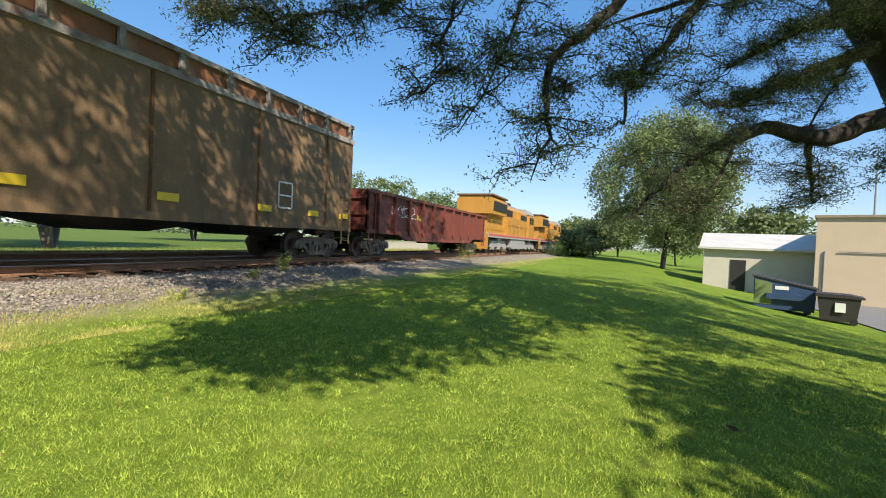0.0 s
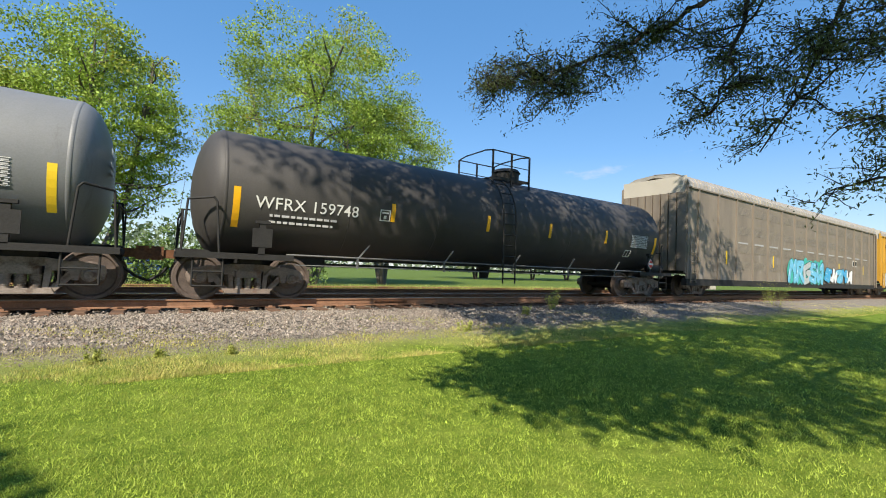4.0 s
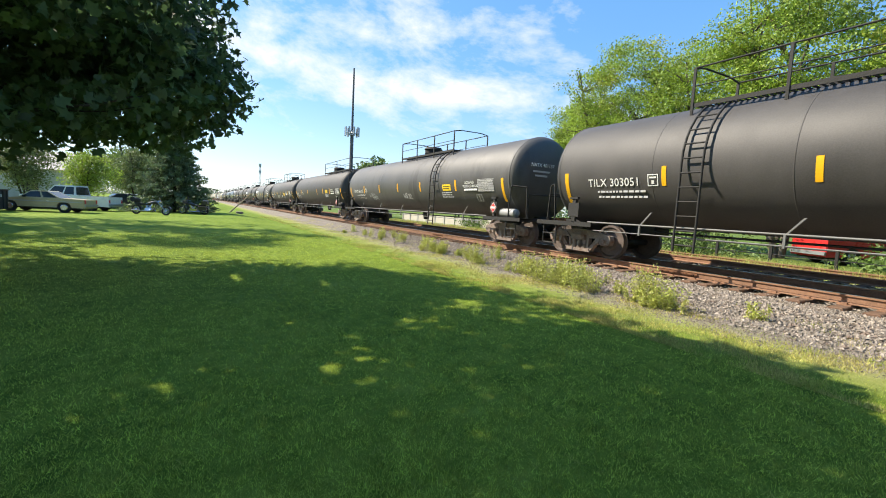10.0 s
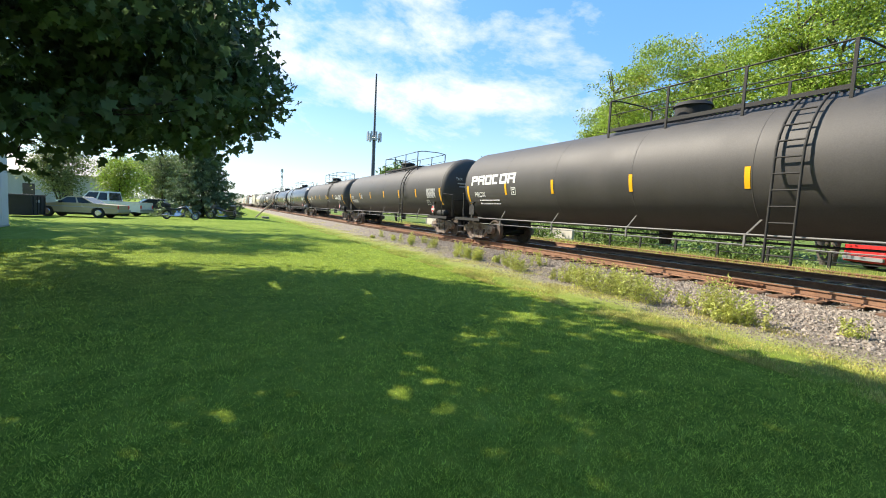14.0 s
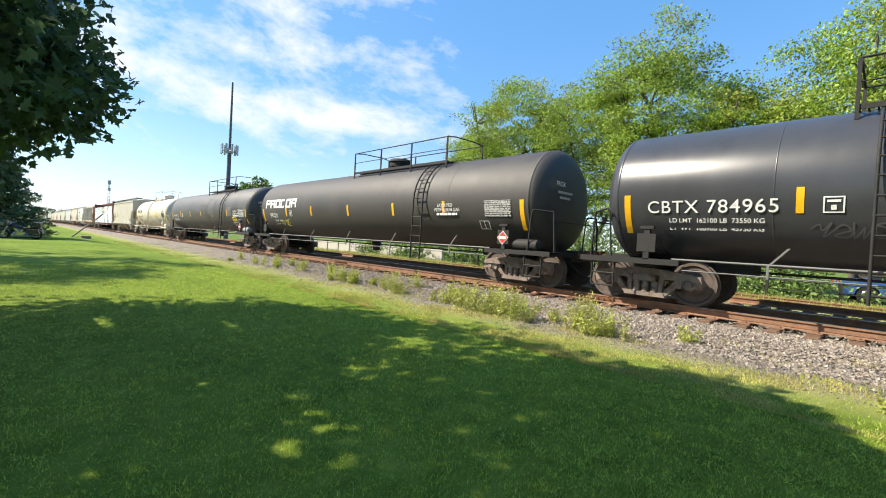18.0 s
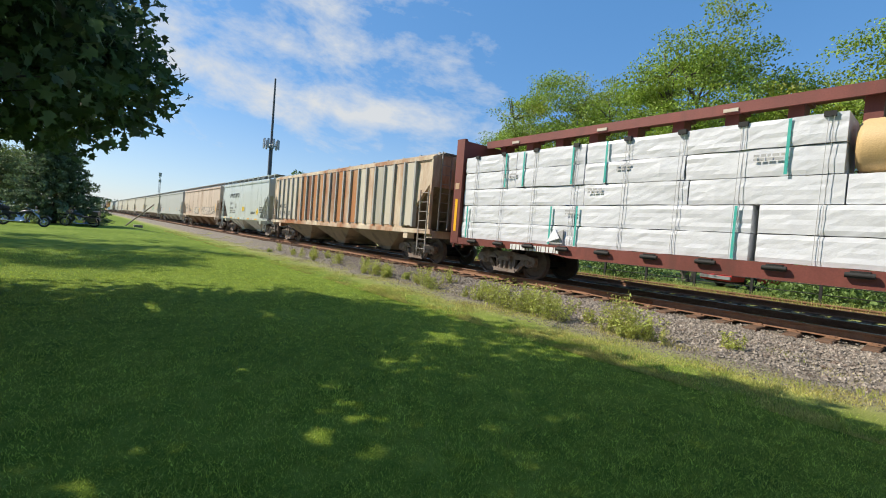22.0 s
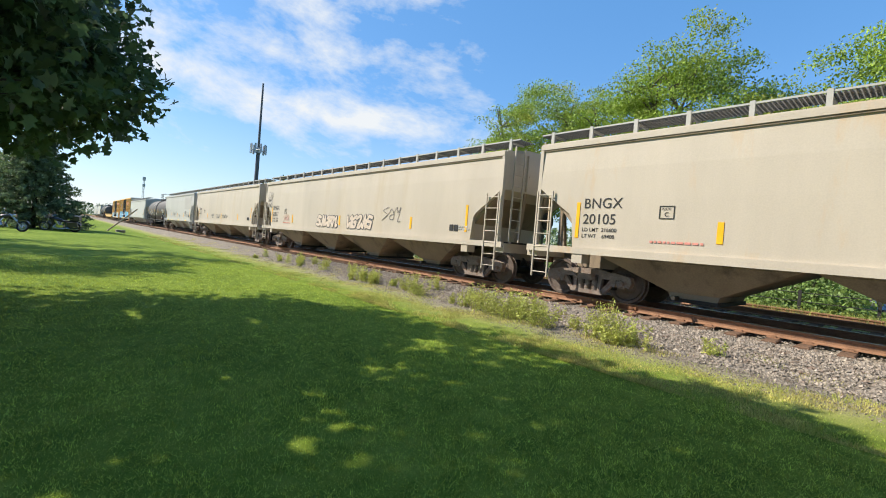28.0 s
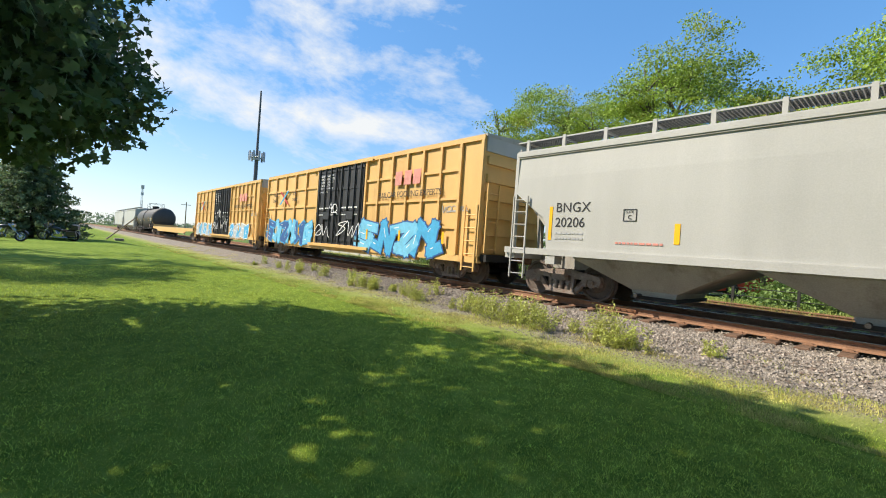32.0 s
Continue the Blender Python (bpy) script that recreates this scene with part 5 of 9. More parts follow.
def boxcar(front, rear, label, art, seed=1, number=""):
    car, L = car_thing("boxcar", label, "boxcar", front, rear, "yellow boxcars")
    e, y0, z0, z1 = L / 2 - 0.7, -1.46, 0.76, 4.56
    d0, d1 = -2.1, 2.3
    g = Shape().box(-e, e, y0, -y0, z0, z1)
    part("body", g, BOXY, car)
    part("roof", Shape().run([(-1.50, 4.52), (1.50, 4.52), (1.50, 4.60), (0.0, 4.70), (-1.50, 4.60)], -e - 0.06, e + 0.06), ROOF, car)
    part("side_sill", Shape().box(-e, e, y0 - 0.07, y0 + 0.1, 0.68, 0.88).box(-e + 3, e - 3, y0 - 0.02, y0 + 0.1, 0.58, 0.68).box(-e, e, -y0 - 0.1, -y0 + 0.07, 0.68, 0.88), BOXY, car)
    part("top_chord", Shape().box(-e, e, y0 - 0.07, y0 + 0.05, 4.42, 4.57), BOXY, car)
    post = once("boxpost", lambda: Shape().slab([(-0.055, 0.88), (0.055, 0.88), (0.055, 4.42), (-0.055, 4.42)], y0 - 0.09, y0 + 0.02).mesh("side_post", BOXY))
    xs = [-e + 0.06 + (d0 + e - 0.1) * k / 5 for k in range(6)] + [d1 + 0.06 + (e - d1 - 0.12) * k / 7 for k in range(8)]
    for x in xs:
        part("side_post", post, None, car, at=(x, 0, 0))
    for z in (1.75, 2.68, 3.6):
        for a, b in ((-e, d0), (d1, e - 0.95)):
            part("side_rib", Shape().box(a, b, y0 - 0.06, y0 + 0.01, z - 0.045, z + 0.045), BOXY, car)
    for a, b in ((d0, (d0 + d1) / 2), ((d0 + d1) / 2, d1)):
        dr = part("door", Shape().box(a + 0.02, b - 0.02, y0 - 0.06, y0, 0.86, 4.42).box(a + 0.1, b - 0.1, y0 - 0.085, y0, 1.0, 2.25).box(a + 0.1, b - 0.1, y0 - 0.085, y0, 2.4, 4.28), GONBLACK, car, "black plug door with locking bars")
        m = (a + b) / 2
        g = Shape()
        for x in (a + 0.3, m - 0.2, m + 0.35, b - 0.25):
            g.tube((x, y0 - 0.13, 0.88), (x, y0 - 0.13, 4.40), 0.035, 0.035, 8)
        g.box(m - 0.15, m + 0.4, y0 - 0.17, y0 - 0.08, 2.0, 2.36)
        for z in (1.1, 2.3, 3.4, 4.25):
            g.box(a + 0.05, b - 0.05, y0 - 0.11, y0 - 0.07, z - 0.05, z + 0.05)
        part("locking_bar", g, GONBLACK, dr)
        bars(a + 0.35, b - 0.4, 2.5, 2, y0 - 0.10, WHITE, dr, height=0.07, gap=0.3, seed=seed + 3)
    for k, line in enumerate(("CERRAR Y BLOQUEAR", "AMBAS PUERTAS ANTES", "DE MOVER EL CARRO", "CLOSE AND LOCK", "BOTH DOORS BEFORE", "MOVING CAR")):
        lettering(line, 0.14, d0 + 0.22, y0 - 0.094, 4.02 - k * 0.15, WHITE, car)
    part("door_track", Shape().box(d0 - 0.6, d1 + 0.6, y0 - 0.16, y0, 0.74, 0.86), BOXY, car)
    part("door_track", Shape().box(d0 - 0.6, d1 + 0.6, y0 - 0.14, y0, 4.40, 4.48), BOXY, car)
    for s in (-1, 1):
        g = Shape()
        for k in range(6):
            z = 1.0 + k * 0.54
            g.box(min(s * e, s * (e + 0.09)), max(s * e, s * (e + 0.09)), -1.38, 1.38, z, z + 0.24)
        part("end_rib", g, BOXY, car)
        part("end_top", Shape().box(min(s * e, s * (e + 0.05)), max(s * e, s * (e + 0.05)), -1.44, 1.44, 4.08, 4.54), PALE, car)
        part("end_sill", Shape().box(min(s * (e - 0.4), s * (e + 0.25)), max(s * (e - 0.4), s * (e + 0.25)), -1.4, 1.4, 0.74, 0.96), DARK, car)
        part("ladder", ladder_shape(s * (e - 0.36), y0 - 0.1, 0.42, 2.45, 0.52, 0.40), BOXY, car)
        part("end_ladder", ladder_shape(0, 0, 1.0, 3.1, 0.5, 0.42), BOXY, car, at=pose(s * (e + 0.16), -1.15, 0, 0, 0, 90))
    lettering("RAILCAR POOLING EXPERTS", 0.30, 3.45, y0 - 0.1, 2.84, BLACKINK, car, spacing=0.98)
    for x in (4.5, 5.08, 5.62):
        part("logo_shape", Shape().slab([(x, 3.28), (x + 0.42, 3.28), (x + 0.46, 3.80), (x + 0.04, 3.80)], y0 - 0.1, y0 - 0.09), SPRAY["faded_red"], car)
    lettering("next\nload", 0.34, -e + 1.1, y0 - 0.1, 3.35, BLACKINK, car)
    lettering("any\nroad", 0.34, -e + 3.9, y0 - 0.1, 3.35, BLACKINK, car)
    part("logo_cross", Shape().slab([(-e + 2.1, 3.6), (-e + 2.3, 3.6), (-e + 3.4, 2.85), (-e + 3.2, 2.85)][::-1], y0 - 0.1, y0 - 0.09), SPRAY["red"], car)
    part("logo_cross", Shape().slab([(-e + 3.2, 3.6), (-e + 3.4, 3.6), (-e + 2.3, 2.85), (-e + 2.1, 2.85)][::-1], y0 - 0.105, y0 - 0.095), SPRAY["blue"], car)
    if number:
        lettering("TB  OX", 0.32, -e + 1.9, y0 - 0.1, 2.3, BLACKINK, car)
        lettering(number, 0.32, -e + 1.9, y0 - 0.1, 1.95, BLACKINK, car)
    for a, b, za, zb, fills, edge, n in art:
        graffiti(car, a * e, b * e, za, zb, y0 - 0.095, fills, edge, n, seed, "", "block")
    for a, b, za, zb, k in ((-2.0, -0.5, 1.05, 2.0, 1), (-0.6, 0.2, 2.1, 2.9, 2), (0.3, 2.1, 1.1, 2.15, 3)):
        scribble(car, a, b, za, zb, y0 - 0.172, "white", seed=seed + k, width=0.045)
    scribble(car, 0.8 * e, 0.93 * e, 2.2, 2.5, y0 - 0.012, "dust", seed=seed)
    for x in (-e * 0.8, -e * 0.45, e * 0.3, e * 0.55, e * 0.82):
        part("reflector", Shape().plate(x, x + 0.11, 1.2, 1.6, y0 - 0.112), ORANGE, car)
    running_gear(car, L, 2.3, IRON)
    return car


def gondola(front, rear, colour, label, mark, number, height=2.75, posts=14, tags=(), marks=True):
    car, L = car_thing("gondola", label, "gondola", front, rear)
    e, y0, z0 = L / 2 - 0.6, -1.48, 1.0
    part("side_wall", Shape().box(-e, e, y0, y0 + 0.05, z0, height), colour, car)
    part("side_wall", Shape().box(-e, e, -y0 - 0.05, -y0, z0, height), colour, car)
    part("floor_plate", Shape().box(-e, e, y0, -y0, z0, z0 + 0.1), DARK, car)
    for s in (-1, 1):
        part("end_wall", Shape().box(min(s * e, s * (e - 0.06)), max(s * e, s * (e - 0.06)), y0, -y0, z0, height).box(min(s * e, s * (e + 0.08)), max(s * e, s * (e + 0.08)), y0, -y0, height - 0.4, height - 0.25).box(min(s * e, s * (e + 0.08)), max(s * e, s * (e + 0.08)), y0, -y0, 1.7, 1.85), colour, car)
        part("ladder", ladder_shape(s * (e - 0.35), y0 - 0.05, 0.55, height - 0.2, 0.46, 0.38), colour, car)
        part("end_sill", Shape().box(min(s * (e - 0.5), s * (e + 0.2)), max(s * (e - 0.5), s * (e + 0.2)), -1.4, 1.4, 0.84, 1.02), DARK, car)
    part("top_chord", Shape().box(-e - 0.05, e + 0.05, y0 - 0.12, y0 + 0.08, height - 0.13, height), colour, car)
    part("top_chord", Shape().box(-e - 0.05, e + 0.05, -y0 - 0.08, -y0 + 0.12, height - 0.13, height), colour, car)
    part("side_sill", Shape().slab([(-e, 0.98), (-e, 1.16), (e, 1.16), (e, 0.98), (e - 2.6, 0.98), (e - 3.4, 0.72), (-e + 3.4, 0.72), (-e + 2.6, 0.98)], y0 - 0.10, y0 + 0.02), colour, car)
    post = once("gon" + colour.name + str(height), lambda: Shape().slab([(-0.06, 1.0), (0.06, 1.0), (0.065, height - 0.1), (-0.065, height - 0.1)], y0 - 0.15, y0 + 0.01).slab([(-0.16, 1.16), (0.16, 1.16), (0.07, 0.98), (-0.07, 0.98)][::-1], y0 - 0.17, y0 - 0.02).mesh("side_post", colour))
    for k in range(posts):
        part("side_post", post, None, car, at=(-e + 0.8 + (2 * e - 1.6) * k / (posts - 1), 0, 0))
    gap = (2 * e - 1.6) / (posts - 1)
    if colour is GONRUST:
        bay = Shape().loft([[(0.10, y0 - 0.004, 1.42), (gap - 0.10, y0 - 0.004, 1.42), (gap - 0.10, y0 - 0.004, height - 0.17), (0.10, y0 - 0.004, height - 0.17)], [(0.14, y0 - 0.03, 1.48), (gap - 0.14, y0 - 0.03, 1.48), (gap - 0.14, y0 - 0.03, height - 0.24), (0.14, y0 - 0.03, height - 0.24)]])
        rough_panel, black_panel = bay.mesh("side_panel", GONPANEL), bay.mesh("side_panel", GONBLACK)
        for k in range(posts - 1):
            part("side_panel", rough_panel if k else black_panel, None, car, at=(-e + 0.8 + gap * k, 0, 0))
    if mark:
        x = -e + 0.8 + gap * (1 if colour is GONBLACK else 0) + 0.2
        lettering(mark, 0.33, x, y0 - 0.036 if colour is GONRUST else y0 - 0.012, height - 0.72, WHITE, car)
        lettering(number, 0.33, x, y0 - 0.036 if colour is GONRUST else y0 - 0.012, height - 1.08, WHITE, car)
        bars(x, x + 1.0, height - 1.35, 2, y0 - 0.034 if colour is GONRUST else y0 - 0.006, WHITE, car, height=0.06, gap=0.12)
    if marks:
        for k in range(6):
            x = -e + 0.8 + gap * (2 * k + (0.3, 0.62, 0.12, 0.5, 0.36, 0.2)[k])
            if colour is GONBLACK:
                part("reflector", Shape().plate(x, x + 0.55, 1.2, 1.32, y0 - 0.012), ORANGE, car)
            else:
                part("reflector", Shape().plate(x, x + 0.10, 1.36, (1.84, 1.72, 1.84, 1.8, 1.66, 1.9)[k], y0 - 0.036), ORANGE, car)
    for k, (colr, a, b, za, zb) in enumerate(tags):
        scribble(car, a * e, b * e, za, zb, y0 - 0.012, colr, seed=k + 3)
    part("brake_gear", Shape().tube((-1.2, -0.6, 0.8), (0.0, -0.6, 0.8), 0.18, 0.18, 10).box(0.6, 1.3, -0.7, -0.3, 0.6, 0.9).box(-e, e, -0.2, 0.2, 0.75, 1.0), DARK, car)
    running_gear(car, L, 2.0, IRON)
    return car


def coal_hopper(front, rear):
    car, L = car_thing("coal_hopper", "tall weathered brown-grey steel hopper with rusty upper band", "hopper car", front, rear)
    e, y0 = L / 2 - 0.6, -1.56
    part("body", Shape().box(-e, e, y0, -y0, 1.05, 4.25), COALCAR, car)
    part("upper_band", Shape().box(-e, e, y0 + 0.04, y0 + 0.12, 4.25, 4.80).box(-e, e, -y0 - 0.12, -y0 - 0.04, 4.25, 4.80), RUST, car)
    part("top_chord", Shape().box(-e, e, y0 - 0.05, y0 + 0.14, 4.18, 4.34), CHORD, car)
    part("top_chord", Shape().box(-e, e, y0 - 0.04, y0 + 0.14, 4.74, 4.86), CHORD, car)
    part("top_chord", Shape().box(-e, e, -y0 - 0.14, -y0 + 0.05, 4.18, 4.34), CHORD, car)
    part("top_chord", Shape().box(-e, e, -y0 - 0.14, -y0 + 0.04, 4.74, 4.86), CHORD, car)
    post = once("coalpost", lambda: Shape().slab([(-0.06, 4.3), (0.06, 4.3), (0.06, 4.8), (-0.06, 4.8)], y0 - 0.05, y0 + 0.1).mesh("side_post", CHORD))
    for k in range(12):
        part("side_post", post, None, car, at=(-e + 0.3 + (2 * e - 0.6) * k / 11, 0, 0))
    seam = once("coalseam", lambda: Shape().box(-0.03, 0.03, y0 - 0.03, y0 + 0.01, 1.15, 4.18).mesh("panel_seam", RUST))
    for k in range(5):
        part("panel_seam", seam, None, car, at=(-e + 2 * e * (k + 0.5) / 5, 0, 0))
    for k in range(11):
        part("rust_panel", once("rustpanel", lambda: Shape().box(0.1, 1.2, y0 + 0.03, y0 + 0.05, 4.36, 4.72).mesh("rust_panel", RUSTDEEP)), None, car, at=(-e + 0.3 + (2 * e - 0.6) * k / 11, 0, 0))
    part("side_sill", Shape().slab([(-e, 1.0), (-e, 1.16), (e, 1.16), (e, 1.0), (e - 3, 1.0), (e - 3.6, 0.98), (-e + 3.6, 0.98), (-e + 3, 1.0)], y0 - 0.04, y0 + 0.05), COALCAR, car)
    for s in (-1, 1):
        g = Shape()
        for z in (1.4, 2.2, 3.0, 3.8):
            g.box(min(s * e, s * (e + 0.1)), max(s * e, s * (e + 0.1)), -1.5, 1.5, z, z + 0.14)
        part("end_rib", g, COALCAR, car)
        part("ladder", ladder_shape(s * (e - 0.4), y0 - 0.06, 0.55, 3.4 if s < 0 else 2.2, 0.45, 0.38), COALCAR, car)
    for k in range(3):
        x = -e * 0.5 + k * e * 0.5
        part("hopper_bay", Shape().loft([[(x - 1.6, -1.4, 1.0), (x + 1.6, -1.4, 1.0), (x + 1.6, 1.4, 1.0), (x - 1.6, 1.4, 1.0)], [(x - 0.6, -0.6, 0.72), (x + 0.6, -0.6, 0.72), (x + 0.6, 0.6, 0.72), (x - 0.6, 0.6, 0.72)]]), DARK, car)
    for x in (-e * 0.82, -e * 0.35, e * 0.02, e * 0.4, e * 0.68, e * 0.9):
        part("reflector", Shape().plate(x, x + 0.5, 1.42, 1.6, y0 - 0.035), YELLOW, car)
    part("number_panel", Shape().plate(-e * 0.62, -e * 0.62 + 1.1, 1.95, 2.3, y0 - 0.012), WHITE, car)
    lettering("RGLX", 0.36, -e * 0.62, y0 - 0.03, 2.4, WHITE, car)
    lettering("19853", 0.33, -e * 0.62 + 0.08, y0 - 0.03, 2.0, BLACKINK, car)
    part("data_frame", Shape().plate(e * 0.5, e * 0.5 + 0.6, 1.55, 1.6, y0 - 0.03).plate(e * 0.5, e * 0.5 + 0.6, 2.3, 2.35, y0 - 0.03).plate(e * 0.5, e * 0.5 + 0.05, 1.55, 2.35, y0 - 0.03).plate(e * 0.5 + 0.55, e * 0.5 + 0.6, 1.55, 2.35, y0 - 0.03).plate(e * 0.5, e * 0.5 + 0.6, 1.92, 1.96, y0 - 0.03), WHITE, car)
    running_gear(car, L, 1.8, IRON)
    return car


def autorack(front, rear, colour, screen, label, mark, art, tags=()):
    car, L = car_thing("autorack", label, "autorack", front, rear, "autoracks")
    e, y0 = L / 2 - 0.75, -1.52
    n = int((2 * e - 1.7) / 1.74)
    lead = 0.87
    joints = [-e] + [-e + lead + 1.74 * k for k in range(n + 1)] + [e]
    part("inner_deck", Shape().box(-e + 0.1, e - 0.1, -1.3, 1.3, 1.0, 1.12).box(-e + 0.4, e - 0.4, -1.3, 1.3, 2.6, 2.68).box(-e + 0.4, e - 0.4, -1.3, 1.3, 3.805, 3.878), DARK, car)
    part("roof", Shape().run([(-1.53, 4.61), (-1.51, 4.80), (-1.38, 5.02), (-0.9, 5.217), (0, 5.290), (0.9, 5.217), (1.38, 5.02), (1.51, 4.80), (1.53, 4.61), (1.44, 4.61), (1.3, 4.95), (0, 5.163), (-1.3, 4.95), (-1.44, 4.61)], -e, e), ROOF, car)
    g = Shape()
    x = -e
    while x < e:
        g.run([(-1.55, 4.62), (-1.53, 4.81), (-1.40, 5.04), (-0.9, 5.240), (0, 5.312), (0, 5.272), (-0.9, 5.199), (-1.37, 5.0), (-1.49, 4.79), (-1.51, 4.62)], x, x + 0.09)
        x += 0.36
    part("roof_corrugation", g, ROOF, car)
    for k, (a, b) in enumerate(zip(joints, joints[1:])):
        part("side_panel", Shape().box(a + 0.03, b - 0.03, y0 + 0.03, y0 + 0.07, 0.76, 4.60), colour, car)
        if 3 <= k <= n:
            for z in (1.30, 2.08, 2.95, 3.88):
                part("screen", Shape().plate(a + 0.15, b - 0.22, z, z + 0.38, y0 + 0.028), screen, car)
            bars(a + 0.2, b - 0.5, 2.52, 1, y0 + 0.026, GREYINK, car, height=0.07, gap=0.1, seed=k)
    part("side_wall", Shape().box(-e, e, -y0 - 0.06, -y0, 1.2, 4.855), colour, car)
    post = once("rackpost" + colour.name, lambda: Shape().slab([(-0.055, 0.78), (0.055, 0.78), (0.05, 4.60), (-0.05, 4.60)], y0 - 0.02, y0 + 0.06).mesh("side_post", colour))
    for x in joints:
        part("side_post", post, None, car, at=(x, 0, 0))
    part("side_sill", Shape().box(-e - 0.1, e + 0.1, y0 - 0.02, y0 + 0.2, 0.50, 0.78).box(-e + 3.5, e - 3.5, -0.9, 0.9, 0.55, 0.9), DARK, car)
    part("eave", Shape().box(-e, e, y0 - 0.03, y0 + 0.06, 4.56, 4.62), colour, car)
    for s in (-1, 1):
        for y in (-1.5, 1.42):
            part("end_post", Shape().box(min(s * e, s * (e + 0.12)), max(s * e, s * (e + 0.12)), y, y + 0.08, 1.0, 4.801), colour, car)
        for k in range(8):
            part("end_door_panel", Shape().box(min(s * (e - 0.02), s * (e + 0.1)), max(s * (e - 0.02), s * (e + 0.1)), -1.41 + k * 0.355, -1.41 + k * 0.355 + 0.3, 1.1, 4.38), colour, car)
        part("end_plate", Shape().box(min(s * (e - 0.02), s * (e + 0.06)), max(s * (e - 0.02), s * (e + 0.06)), -1.45, 1.45, 4.394, 5.072), WHITEWALL, car)
        part("ladder", ladder_shape(s * (e - 0.32), y0 - 0.06, 0.6, 4.530 if s > 0 else 2.6, 0.4, 0.38), colour, car)
    if mark:
        for k, word in enumerate(mark.split()):
            lettering(word, 0.34, -7.66 + 0.71 * k, y0 + 0.024, 2.03, BLACKINK, car)
        x = -6.9
        g = Shape()
        for k in range(5):
            g.plate(x - 1.8 + k * 0.1, x - 0.1 + k * 0.08, 3.896 - k * 0.11, 3.950 - k * 0.11, y0 + 0.018)
        part("logo_stripe", g, BLACKINK, car)
        part("logo_shape", Shape().slab([(x, 3.75), (x + 0.2, 3.75), (x + 0.5, 3.760), (x + 0.62, 3.75), (x + 1.3, 3.75), (x + 1.3, 3.715), (x + 0.9, 3.941), (x + 0.3, 3.941)][::-1], y0 - 0.0, y0 + 0.012), BLACKINK, car)
    for k in range(5):
        x = -e * 0.75 + k * e * 0.38
        if colour is RACKY:
            part("reflector", Shape().plate(x, x + 0.6, 1.78, 1.92, y0 + 0.026), YELLOW, car)
        else:
            part("reflector", Shape().plate(x, x + 0.12, 1.5, 2.1, y0 + 0.026), YELLOW, car)
    part("notice_plate", Shape().plate(e * 0.6, e * 0.6 + 0.8, 2.0, 2.4, y0 + 0.02), WHITE, car)
    for d in (0.05, 0.43):
        part("notice_field", Shape().plate(e * 0.6 + d, e * 0.6 + d + 0.33, 2.05, 2.35, y0 + 0.014), BLACKINK, car)
    for k, (a, b, za, zb, fills, edge, letters) in enumerate(art):
        graffiti(car, a * e, b * e, za, zb, y0 - 0.022, fills, edge, letters, seed=k + 5, cloud="teal" if fills[0] == "skyblue" else "", style="bubble")
    for k, (colr, a, b, za, zb) in enumerate(tags):
        scribble(car, a * e, b * e, za, zb, y0 + 0.02, colr, seed=k + 8, width=0.05)
    running_gear(car, L, 2.4, IRON)
    return car


